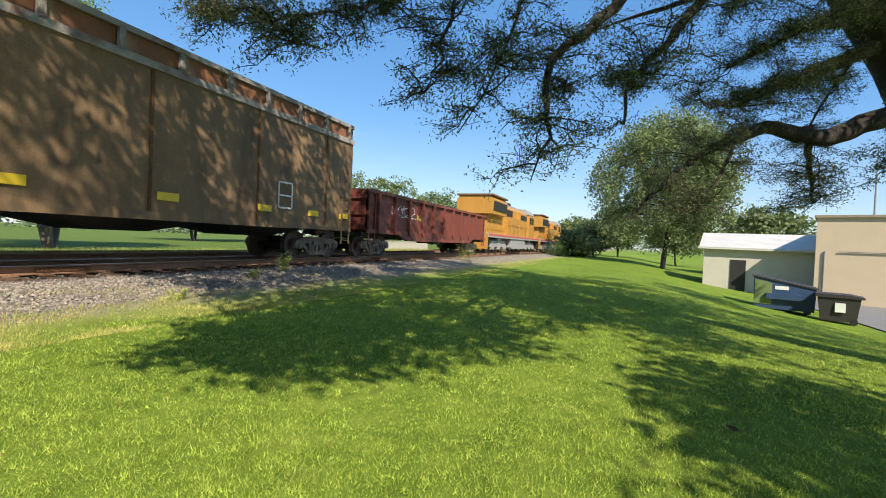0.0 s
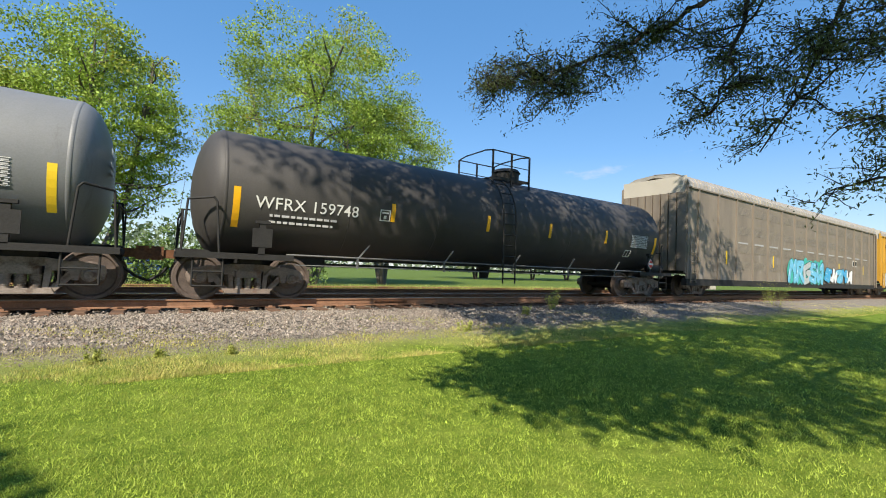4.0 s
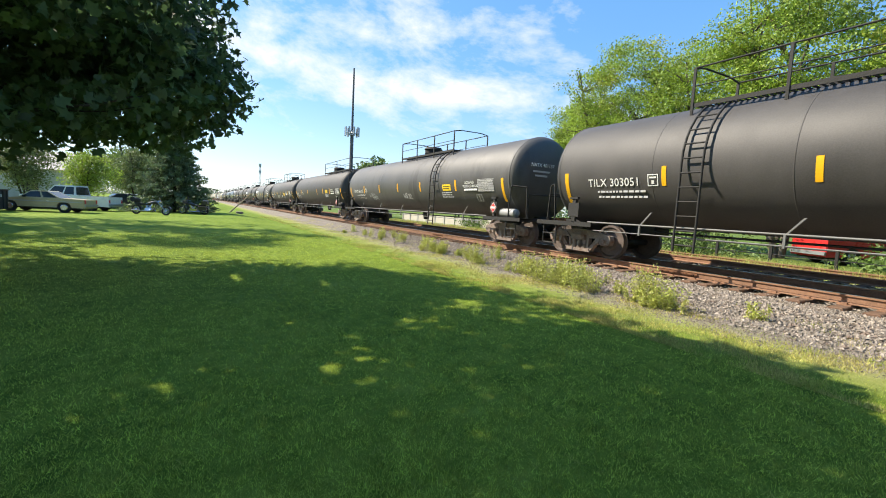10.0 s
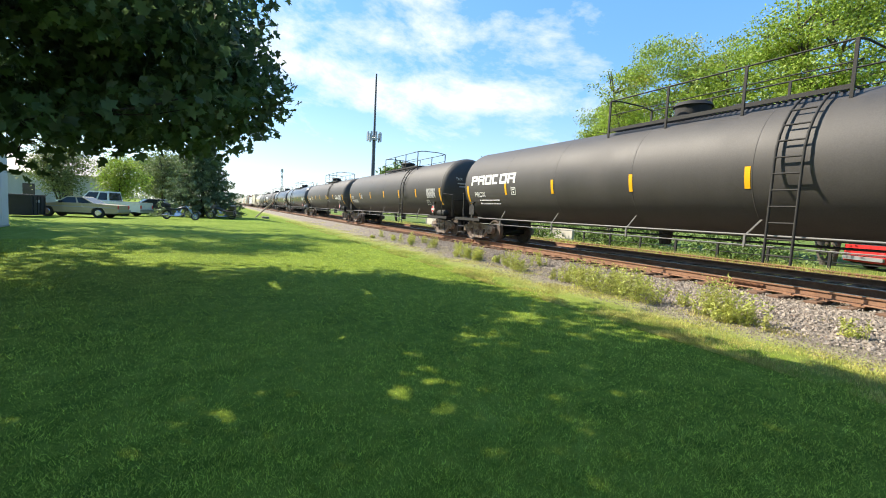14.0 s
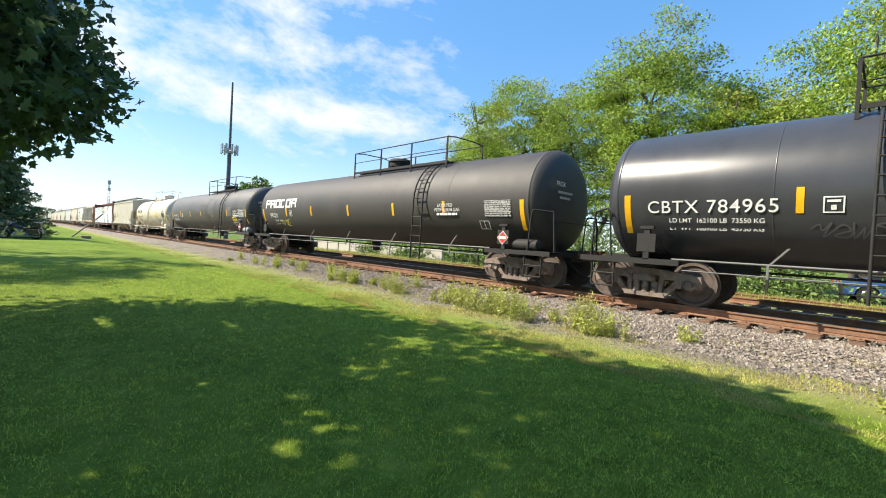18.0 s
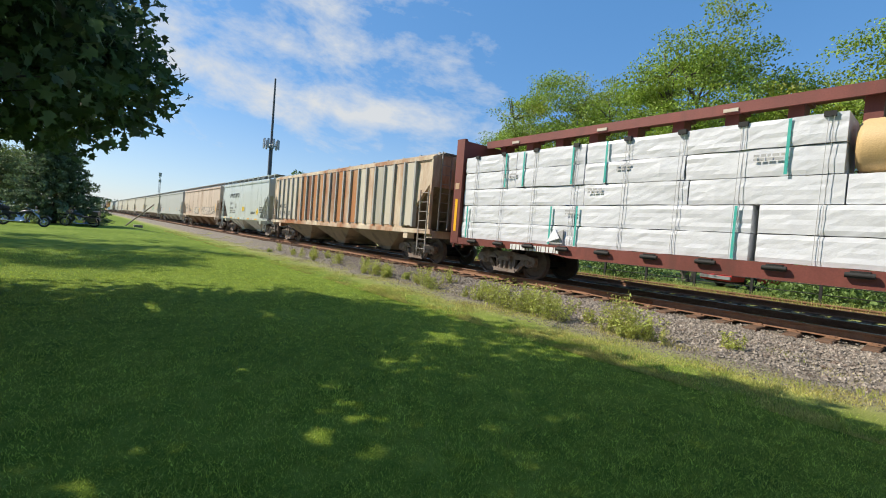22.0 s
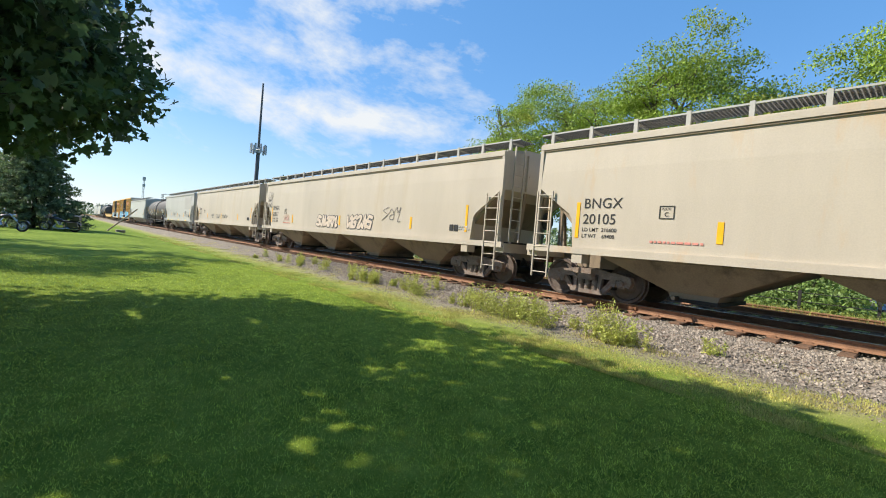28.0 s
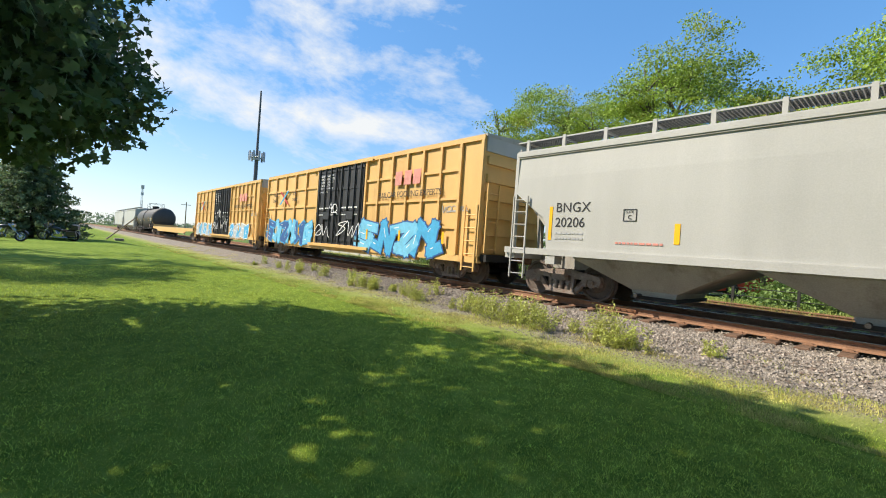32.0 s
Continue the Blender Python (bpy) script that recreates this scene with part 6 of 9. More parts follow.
def lumber_car(front, rear):
    car, L = car_thing("centerbeam_flatcar", "oxide-red centre-beam flatcar loaded with white-wrapped lumber", "flatcar", front, rear)
    a0, a1 = -11.28, 10.36
    part("deck", Shape().box(a0, a1, -1.42, 1.42, 0.86, 1.03), OXIDE, car)
    part("side_sill", Shape().slab([(a0, 1.04), (a1, 1.04), (a1, 0.84), (a1 - 4.0, 0.82), (a1 - 4.6, 0.74), (a0 + 4.6, 0.74), (a0 + 4.0, 0.82), (a0, 0.84)][::-1], -1.46, -1.36), OXIDE, car)
    for x0, x1 in ((a0, a0 + 0.36), (a1 - 0.28, a1)):
        head = part("bulkhead", Shape().box(x0 + 0.08, x1 - 0.08, -1.40, 1.40, 1.0, 4.22), OXIDE, car)
        part("corner_post", Shape().box(x0, x1, -1.47, -1.34, 0.86, 4.26).box(x0, x1, 1.34, 1.47, 0.86, 4.26), OXIDE, head)
        part("reflective_strip", Shape().plate((x0 + x1) / 2 - 0.06, (x0 + x1) / 2 + 0.06, 1.25, 2.3, -1.474), ORANGE, head)
        part("sign_plate", Shape().plate((x0 + x1) / 2 - 0.11, (x0 + x1) / 2 + 0.08, 2.62, 2.82, -1.474), RUSTPALE, head)
        g = Shape()
        for k in range(5):
            g.box(x1 - 0.06 if x1 > 0 else x0 - 0.01, x1 + 0.01 if x1 > 0 else x0 + 0.06, -1.36, 1.36, 1.35 + k * 0.62, 1.47 + k * 0.62)
        part("end_rib", g, OXIDE, head)
        part("ladder", ladder_shape(0, 0, 0.7, 4.1, 0.42, 0.36), OXIDE, car, at=pose((x1 + 0.1) if x1 > 0 else (x0 - 0.1), -1.0, 0, 0, 0, 90))
    chord = part("top_chord", Shape().box(a0 + 0.3, a1 - 0.2, -0.36, 0.36, 4.28, 4.34).box(a0 + 0.3, a1 - 0.2, -0.40, -0.33, 4.13, 4.36), OXIDE, car)
    for k in range(19):
        x = a0 + 0.9 + 20.0 * k / 18
        part("centre_post", once("cpost", lambda: Shape().box(-0.13, 0.13, -0.2, 0.2, 1.0, 4.28).box(-0.2, 0.2, -0.3, 0.3, 4.2, 4.28).mesh("centre_post", OXIDE)), None, car, at=(x, 0, 0))
        part("tie_down", once("winch", lambda: Shape().box(-0.12, 0.12, -1.54, -1.44, 0.9, 1.02).tube((-0.18, -1.52, 0.95), (0.18, -1.52, 0.95), 0.045, 0.045, 8).mesh("tie_down", DARK)), None, car, at=(x + 0.2, 0, 0))
    for k in range(7):
        x = a0 + 1.6 + 3.0 * k
        part("chord_hook", once("chook", lambda: Shape().box(-0.14, 0.14, -0.43, -0.40, 4.17, 4.24).mesh("chord_hook", RUSTPALE)), None, chord, at=(x, 0, 0))
    rnd = random.Random(11)
    edges = (1.04, 1.56, 2.09, 2.60, 3.12, 3.63)

    def bundle(x0, x1, row):
        """One wrapped pack of boards: slack film with creases, sagging hems and pulled corners."""
        za, zb = edges[row] + 0.006, edges[row + 1] - 0.010
        m, n, d = max(4, int((x1 - x0) / 0.16)), 6, rnd.uniform(0, 0.035)
        seed, rings = rnd.uniform(0, 90), []
        for i in range(m + 1):
            x = x0 + 0.012 + (x1 - x0 - 0.024) * i / m
            u = min(i, m - i) / 3
            ring = [(x, -0.42, za), (x, -0.42, zb)]
            for k in range(n + 1):
                v = 1 - k / n
                crease = 0.5 * noise.noise(Vector((x * 1.1 + v * 2.2 + seed, v * 3, seed))) + 0.3 * noise.noise(Vector((x * 4 - v * 5, v * 5, seed)))
                hem = 0.010 if k in (0, n) else 0.0
                corner = 0.02 * max(0.0, 1 - u)
                ring.append((x, -1.375 - d - 0.030 * crease + hem + corner, za + (zb - za) * v + (0.014 * noise.noise(Vector((x * 2.5, seed, 0))) if k in (0, n) else 0)))
            rings.append(ring[::-1])
        part("lumber_pack", Shape().loft(rings), WRAP, car, "white plastic wrapped bundle of boards")

    rows = {0: (-10.88, -6.65, -2.75, 1.90, 5.86, 10.02), 2: (-10.88, -6.43, -4.0, -1.58, 0.73, 3.05, 5.39, 10.04), 3: (-10.86, -8.70, -6.46, -4.1, -1.62)}
    for row in range(5):
        cuts = rows[0] if row < 2 else rows[min(row, 3)]
        spans = list(zip(cuts, cuts[1:]))
        if row > 2:
            spans += [(0.90, 5.35), (5.37, 10.04)]
        for x0, x1 in spans:
            bundle(x0, x1 - (0.09 if x1 in (3.05, 1.90, -2.75) else 0.0), row)
    roll = [[(x, -0.92 + r * math.cos(t), 3.10 + r * math.sin(t)) for t in [6.2832 * k / 28 for k in range(28)]] for x, r in ((-1.54, 0.36), (-1.50, 0.43), (-1.44, 0.455), (-0.7, 0.45), (0.2, 0.456), (0.75, 0.455), (0.81, 0.43), (0.85, 0.36))]
    part("brown_roll", Shape().loft([r[::-1] for r in roll], smooth=True), KRAFT, car, "brown paper wrapped roll")
    # tears: a grey slab on the wrap paints the dim opening beside each flap
    for x, w, z, h in ((5.7, 0.42, 1.14, 0.44), (1.56, 0.40, 1.20, 0.3), (-7.16, 0.5, 1.08, 0.42), (9.74, 0.5, 3.2, 0.36), (5.15, 0.36, 3.2, 0.3), (5.2, 0.26, 2.12, 0.3)):
        tear = part("tear_shade", Shape().slab([(x - w / 2, z), (x + w / 2, z), (x + w / 2, z + h * 0.9), (x, z + h * 0.6)][::-1], -1.43, -1.40), GREYINK, car, "grey patch coloured as the shade inside a torn wrap")
        part("torn_flap", Shape().put([(x - w / 2, -1.432, z + 0.02), (x - w * 0.05, -1.432, z + h), (x + w * 0.42, -1.51, z + h * 0.35), (x - w / 2, -1.428, z + 0.02), (x - w * 0.05, -1.428, z + h), (x + w * 0.42, -1.505, z + h * 0.35)], [(0, 2, 1), (3, 4, 5), (0, 3, 5, 2), (2, 5, 4, 1), (1, 4, 3, 0)]), WRAP, tear)
    for x, low in ((9.54, 3), (4.71, 3), (1.32, 3), (-2.4, 3), (-5.88, 3), (-6.8, 3), (-8.4, 3), (-9.07, 3), (9.75, 0), (5.59, 0), (2.23, 0), (1.4, 0), (-3.1, 0), (-6.56, 0), (-7.34, 0), (-10.59, 0)):
        part("strap", Shape().box(x - 0.024, x + 0.024, -1.434, -1.426, edges[low] + 0.02, edges[low + 2] - 0.03), SPRAY["teal"], car, "green lashing strap")
    for k in range(17):
        x = -10.4 + 1.22 * k + rnd.uniform(-0.1, 0.1)
        if -1.7 < x < 0.95:
            continue
        for d in (0, 0.07):
            part("thin_strap", Shape().tube((x + d, -1.43, 1.05), (x + d + 0.03, -1.43, 3.62), 0.005, 0.005, 5), GREYINK, car)
        part("edge_guard", Shape().box(x - 0.04, x + 0.12, -1.44, -1.36, 3.56, 3.65), DARK, car)
    for x0, x1, row in ((-9.1, -8.6, 3), (-5.6, -5.2, 3), (-6.3, -5.9, 2), (-6.9, -6.6, 1), (-2.9, -2.4, 3), (7.0, 7.4, 2)):
        bars(x0, x1, edges[row] + 0.36, 2, -1.428, GREYINK, car, height=0.045, gap=0.07, seed=int(x0 * 7) % 50)
    bars(-8.62, -6.9, 0.83, 1, -1.466, WHITE, car, height=0.15, gap=0.1)
    bars(7.6, 9.6, 0.88, 1, -1.466, DUSTPATCH, car, height=0.09, gap=0.1, seed=5)
    sign = part("sign_board", Shape().box(5.02, 5.5, -1.50, -1.46, 0.66, 0.98), WHITE, car)
    bars(5.08, 5.45, 0.84, 2, -1.506, BLACKINK, sign, height=0.09, gap=0.12, seed=2)
    for x in (8.28, -9.14):
        truck(car, x, IRON)
    for s in (-1, 1):
        part("coupler", once("coupler", coupler_mesh), None, car, at=pose(s * (L / 2 - 0.12), 0, 0, 0, 0, 0 if s > 0 else 180))
    part("drawbar", Shape().box(a1 - 0.1, L / 2 - 0.5, -0.14, 0.14, 0.76, 1.0), DARK, car)
    part("brake_hose", once("hose", hose_mesh), None, car, at=pose(L / 2 - 0.3, 0, 0))
    return car


def flat_car(front, rear):
    car, L = car_thing("flatcar", "empty flatcar with a rusty orange deck edge", "flatcar", front, rear)
    e = L / 2 - 0.6
    part("deck", Shape().box(-e, e, -1.4, 1.4, 0.95, 1.2), WOOD, car)
    part("side_sill", Shape().slab([(-e, 1.16), (e, 1.16), (e, 0.9), (e - 3, 0.85), (e - 4, 0.62), (-e + 4, 0.62), (-e + 3, 0.85), (-e, 0.9)][::-1], -1.45, -1.38), BOXY, car)
    for s in (-1, 1):
        part("end_sill", Shape().box(min(s * e, s * (e - 0.2)), max(s * e, s * (e - 0.2)), -1.4, 1.4, 0.85, 1.45), BOXY, car)
    running_gear(car, L, 2.2, IRON)
    return car


def locomotive(front, rear, label):
    car, L = car_thing("locomotive", label, "locomotive", front, rear, "locomotives")
    e = L / 2 - 0.7
    part("frame", Shape().box(-e, e, -1.5, 1.5, 1.25, 1.55), LOCOG, car)
    part("fuel_tank", Shape().slab([(-3.0, 1.25), (3.0, 1.25), (3.0, 0.5), (2.7, 0.35), (-2.7, 0.35), (-3.0, 0.5)][::-1], -1.4, 1.4), LOCOG, car)
    part("long_hood", Shape().run([(-0.95, 1.55), (0.95, 1.55), (0.95, 4.0), (0.7, 4.3), (-0.7, 4.3), (-0.95, 4.0)], -e + 1.2, e - 6.2), LOCOY, car)
    part("hood_roof", Shape().box(-e + 1.2, e - 6.2, -0.7, 0.7, 4.28, 4.42), LOCOG, car)
    part("radiator", Shape().run([(-1.45, 3.1), (1.45, 3.1), (1.5, 4.2), (1.2, 4.55), (-1.2, 4.55), (-1.5, 4.2)], -e + 0.8, -e + 5.2), LOCOY, car)
    part("radiator_grille", Shape().box(-e + 1.0, -e + 5.0, -1.53, -1.4, 3.4, 4.1), DARK, car)
    part("radiator_roof", Shape().box(-e + 0.7, -e + 5.3, -1.5, 1.5, 4.5, 4.62), RUST, car)
    part("equipment_cabinet", Shape().box(-e + 6.2, e - 6.4, -1.35, -0.95, 1.55, 3.2).box(e - 9.6, e - 6.2, -1.3, 1.3, 1.55, 3.9), LOCOY, car)
    part("intake_grille", Shape().box(-e + 6.5, -e + 9.2, -1.0, -0.93, 3.0, 3.9), DARK, car)
    part("intake_grille", Shape().box(e - 9.3, e - 6.6, -1.34, -1.28, 3.0, 3.7), DARK, car)
    part("exhaust", Shape().box(-1.0, 0.3, -0.4, 0.4, 4.4, 4.75), DARK, car)
    cab = part("cab", Shape().run([(-1.5, 1.55), (1.5, 1.55), (1.5, 3.9), (1.0, 4.45), (-1.0, 4.45), (-1.5, 3.9)], e - 6.2, e - 3.3), LOCOY, car)
    part("cab_roof", Shape().run([(-1.52, 3.95), (1.52, 3.95), (1.02, 4.52), (-1.02, 4.52)], e - 6.3, e - 3.2), LOCOG, cab)
    part("cab_window", Shape().box(e - 5.8, e - 5.0, -1.53, -1.45, 3.0, 3.7).box(e - 4.7, e - 3.9, -1.53, -1.45, 3.0, 3.7), GLASS, cab)
    part("nose", Shape().box(e - 3.3, e - 1.3, -1.1, 1.1, 1.55, 3.1), LOCOY, car)
    part("stripe", Shape().box(-e, e, -1.515, -1.5, 1.40, 1.5), REDSIGN, car)
    g = Shape()
    for y in (-1.48, 1.48):
        for k in range(10):
            x = -e + 0.5 + (2 * e - 6) * k / 9
            g.tube((x, y, 1.55), (x, y, 2.6), 0.02)
        g.tube((-e + 0.5, y, 2.6), (e - 5.5, y, 2.6), 0.02)
    part("handrail", g, LOCOY, car)
    for s in (-1, 1):
        part("pilot", Shape().box(min(s * e, s * (e + 0.15)), max(s * e, s * (e + 0.15)), -1.45, 1.45, 0.35, 1.5), LOCOY if s < 0 else DARK, car)
        b = part("truck", Shape().box(s * (e - 4) - 2.3, s * (e - 4) + 2.3, -1.15, -1.0, 0.5, 1.0).box(s * (e - 4) - 2.3, s * (e - 4) + 2.3, 1.0, 1.15, 0.5, 1.0).box(s * (e - 4) - 0.5, s * (e - 4) + 0.5, -1.2, 1.2, 0.7, 1.2), LOCOG, car)
        for k in (-1.9, 0, 1.9):
            for y in (-1, 1):
                part("wheel", once("wheel", wheel_mesh), None, b, at=pose(s * (e - 4) + k, y * 0.8, 0.457, 0, 0, 0 if y < 0 else 180))
            part("journal_box", Shape().box(s * (e - 4) + k - 0.2, s * (e - 4) + k + 0.2, -1.3, -1.1, 0.3, 0.75), LOCOG, b)
        part("coupler", once("coupler", coupler_mesh), None, car, at=pose(s * (L / 2 - 0.1), 0, 0, 0, 0, 0 if s > 0 else 180))
    return car


def make_train():
    locomotive(75.0, 53.1, "leading yellow and grey road locomotive")
    locomotive(53.1, 31.0, "second yellow and grey locomotive with rusty radiator roof")
    gondola(31.0, 14.2, OXIDE, "faded oxide-red gondola with a graffiti tag", "", "", 2.75, 11, (("white", -0.75, -0.45, 1.7, 2.4), ("yellow", -0.42, -0.35, 1.7, 2.1)), False)
    coal_hopper(14.2, -1.8)
    autorack(-1.8, -22.8, RACKY, SCREENY, "yellow autorack with black tags and silver roof", "", [(-0.74, -0.49, 0.78, 1.72, ["silver", "dust"], "black", 3), (-0.46, -0.31, 0.8, 1.55, ["dust"], "black", 3), (-0.28, -0.13, 0.8, 1.35, ["dust"], "black", 3), (-0.03, 0.1, 0.8, 1.15, ["dust"], "grey", 3)], (("black", 0.55, 0.75, 1.7, 2.8), ("black", -0.42, -0.12, 1.5, 2.1)))
    autorack(-22.8, -44.0, RACKY, SCREENY, "yellow autorack with white bubble graffiti", "NS  110524", [(-0.98, -0.40, 0.72, 1.75, ["silver", "silver", "dust"], "black", 7), (-0.16, 0.32, 0.8, 1.7, ["silver", "green"], "black", 5), (0.4, 0.75, 0.9, 1.5, ["blue", "silver"], "grey", 4)], (("blue", 0.8, 0.9, 1.3, 2.3),))
    autorack(-44.0, -72.3, RACKG, SCREENG, "brown-grey autorack with teal and blue graffiti", "", [(-0.22, 0.16, 0.72, 2.05, ["skyblue", "skyblue", "silver"], "black", 5), (0.19, 0.57, 0.82, 1.75, ["blue", "white", "skyblue"], "black", 5)], ())
    tank_car(-72.3, -89.9, BLACK, "dull black tank car with white lettering", "WFRX", "159748", R=1.40, cap=0.25, style="short", ladder_x=-0.2, rails=(-0.4, 1.1), dome=0.9, lights=(-3.9, -0.9, 1.6, 4.4))
    tank_car(-89.9, -105.8, GREY, "pale grey tank car with yellow lettering and grimy belly", "UTLX", "41465", R=1.42, style="short", ladder_x=0.7, ink=WHITE, iron=PALEIRON, strip=YELLOW, placard=False)
    tank_car(-105.8, -123.0, DARKGREY, "dark grey weathered tank car", R=1.40, style="short", ladder_x=0.3)
    tank_car(-123.0, -140.2, BLACK, "black tank car behind a grey one", R=1.40, style="short", ladder_x=0.3)
    gondola(-140.2, -160.0, GONBLACK, "long black gondola with white chalk-like tags", "SMIX", "66047C", 2.75, 16, (("white", -0.55, -0.4, 1.4, 2.3), ("white", -0.36, -0.28, 1.7, 2.3), ("silver", -0.85, -0.75, 1.5, 2.0)))
    boxcar(-160.0, -179.5, "ribbed yellow boxcar with black doors and large graffiti", [(0.26, 0.80, 0.70, 1.95, ["black", "black"], "white", 5), (-0.82, -0.05, 0.72, 1.8, ["teal", "yellow", "pink", "skyblue", "purple"], "white", 9)], 2, "67 23 31")
    gondola(-179.5, -195.5, GONRUST, "rusty peeling gondola with yellow strips", "NSAX", "8752", 2.32, 15, (("dust", -0.45, -0.1, 1.2, 1.36), ("dust", 0.05, 0.16, 1.2, 1.4)))
    tank_car(-196.3, -215.94, GLOSS, "glossy black gas tank car with yellow strips", "CBTX", "787248", cap=0.25, ladder_x=3.4, ends=(-8.1, 8.3), text_x=-7.85, lights=(-5.24, -2.69, -0.18, 2.4, 5.2), stencil_x=-4.82, panel=(0.72, 1.9, 2.07), rails=(-0.8, 4.0), dome=0.6, gas=5.6, spacing=1.12)
    tank_car(-215.94, -235.85, BLACK, "dull black gas tank car", "TILX", "303051", ladder_x=-4.76, ends=(-8.45, 8.4), text_x=-7.66, stencil_x=-5.74, lights=(-5.46, -2.6, 0.2, 2.9, 5.4), gas=5.9, panel=(2.4, 3.1, 2.1), cap=0.20)
    tank_car(-235.85, -256.17, DARKGREY, "weathered dark grey gas tank car with chalky tags", "NATX", "401137", ladder_x=3.6, ends=(-8.68, 8.6), text_x=-7.95, stencil_x=-5.62, lights=(-5.95, -3.3, -0.6, 2.1, 5.4), cap=0.205, weights=("LD LMT  162700 LB  73800  KG", "LT  WT  100300 LB  45500  KG"), panel=(4.3, 5.0, 2.05), gas=6.0, spacing=1.0, tags=(("silver", -0.54, -0.44, -0.15), ("white", 0.0, 0.1, -0.2), ("silver", -0.5, -0.4, -0.25)))
    tank_car(-256.17, -275.46, BLACK, "weathered black gas tank car with long railing", "GATX", "", style="end", rails=(1.6, 9.0), dome=2.9, ends=(-8.3, 8.5), lights=(-5.6, -2.8, 1.06, 3.14, 5.34), panel=(3.95, 4.65, 2.1), data=(7.05, 8.1), gas=5.6)
    tank_car(-275.46, -293.8, BLACK, "black gas tank car with white tags", "CGTX", "65050", cap=0.2, style="wire", rails=(-0.6, 3.2), dome=1.9, ends=(-7.8, 7.9), lights=(-5.35, -2.85, -0.21, 2.0, 5.05), panel=(2.1, 2.95, 1.97), data=(5.8, 6.9), gas=3.7, tags=(("white", -0.3, -0.09, -0.15), ("white", 0.06, 0.14, -0.1), ("dust", 0.82, 0.92, 0.05)))
    tank_car(-293.8, -313.7, DARKGREY, "worn dark grey tank car with patched paint and tags", "PROX", "33205", cap=0.17, ladder_x=3.37, logo=0.86, ends=(-8.3, 8.5), text_x=-7.85, stencil_x=-4.62, lights=(-4.24, -1.98, 0.53, 2.67, 5.39), rails=(-0.7, 5.4), dome=1.15, panel=(3.68, 4.45, 1.75), data=(6.4, 7.45), patches=((4.36, 5.28, 1.8, 2.6, GREYPATCH), (5.42, 6.2, 2.16, 2.5, DUSTPATCH), (5.3, 6.2, 2.62, 2.72, SPRAY["dust"]), (6.5, 7.1, 2.46, 2.62, SPRAY["dust"]), (6.6, 7.4, 2.68, 2.78, DUSTPATCH)), tags=(("dust", -0.06, 0.07, -0.2), ("dust", 0.19, 0.3, -0.2)))
    tank_car(-313.7, -333.4, BLACK, "dull black tank car with a white block logo", "PROX", "", ladder_x=3.6, logo=0.86, gas=5.4)
    tank_car(-333.4, -352.9, BLACK, "dull black tank car", "TILX", "", ladder_x=3.6)
    tank_car(-352.9, -373.18, BLACK, "matt black gas tank car with red placard", "TILX", "305344", ladder_x=3.4, ends=(-8.75, 8.7), text_x=-8.12, stencil_x=-5.42, lights=(-5.93, -3.74, -1.3, 1.9, 5.0), rails=(-1.14, 4.0), dome=0.15, gas=5.9, panel=(2.4, 3.1, 2.1), cap=0.205)
    tank_car(-373.18, -392.37, GLOSS, "glossy black gas tank car with blue tag", "CBTX", "787300", cap=0.25, ladder_x=-3.47, ends=(-7.86, 8.2), text_x=-7.56, stencil_x=-4.5, lights=(-4.91, -2.35, 0.3, 2.9, 5.5), weights=("LD LMT  162800 LB  73850 KG", "LT  WT  100200 LB  45450 KG"), rails=(-4.09, 1.6), spacing=1.12, gas=5.8, tags=(("skyblue", -0.36, -0.25, -0.25),))
    tank_car(-392.37, -411.23, GLOSS, "glossy black gas tank car with white tags", "CBTX", "784965", cap=0.25, ladder_x=-3.9, ends=(-8.0, 8.1), text_x=-7.58, stencil_x=-4.62, lights=(-5.05, -2.2, 0.4, 3.0, 5.5), weights=("LD LMT  162100 LB  73550 KG", "LT  WT  100900 LB  45750 KG"), spacing=1.1, gas=5.2, tags=(("grey", -0.56, -0.44, -0.28), ("white", 0.45, 0.6, -0.5)))
    tank_car(-411.23, -431.2, BLACK, "black tank car with white block logo and green tag", "PROX", "", cap=0.23, ladder_x=4.5, logo=1.0, ends=(-8.53, 8.6), text_x=-7.65, data=(7.3, 8.25), gas=5.2, weights=("LD LMT  163800", "LT  WT"), tags=(("yellow", -0.7, -0.6, -0.3),))
    tank_car(-431.2, -451.3, DARKGREY, "faded dark grey gas tank car with cloudy patches", "NATX", "401170", ladder_x=4.7, cap=0.2, ends=(-8.6, 8.75), lights=(-5.8, -3.0, -0.2, 2.4, 5.44), panel=(6.33, 7.1, 1.74), gas=6.5, data=(7.55, 8.55), patches=((5.5, 6.25, 1.95, 2.5, GREYPATCH), (6.3, 7.4, 1.96, 2.4, DARKPATCH), (-1.4, -0.1, 2.25, 3.05, CLOUDPATCH), (0.0, 1.3, 2.75, 3.2, CLOUDPATCH), (1.5, 2.8, 2.0, 3.0, CLOUDPATCH)))
    tank_car(-451.3, -467.4, CREAM, "cream tank car with black block logo", "PROX", "23136", R=1.45, style="short", ladder_x=-0.04, rails=(-0.4, 2.4), dome=1.35, logo=0.72, cap=0.19, ends=(-6.7, 6.95), text_x=-6.1, stencil_x=-3.9, lights=(-4.5, -2.22, 0.29, 2.61, 4.66), panel=(2.78, 3.43, 2.03), data=(5.25, 6.25), cargo="STYRENE", trim=CREAM, ink=BLACKINK, strip=YELLOW, tags=(("dust", -0.38, -0.22, -0.35), ("silver", 0.48, 0.62, -0.3)))
    covered_hopper(-467.4, -483.5, OLIVE, "greyish-beige round-sided covered hopper with grimy belly", "TILX", "521092", panels=10)
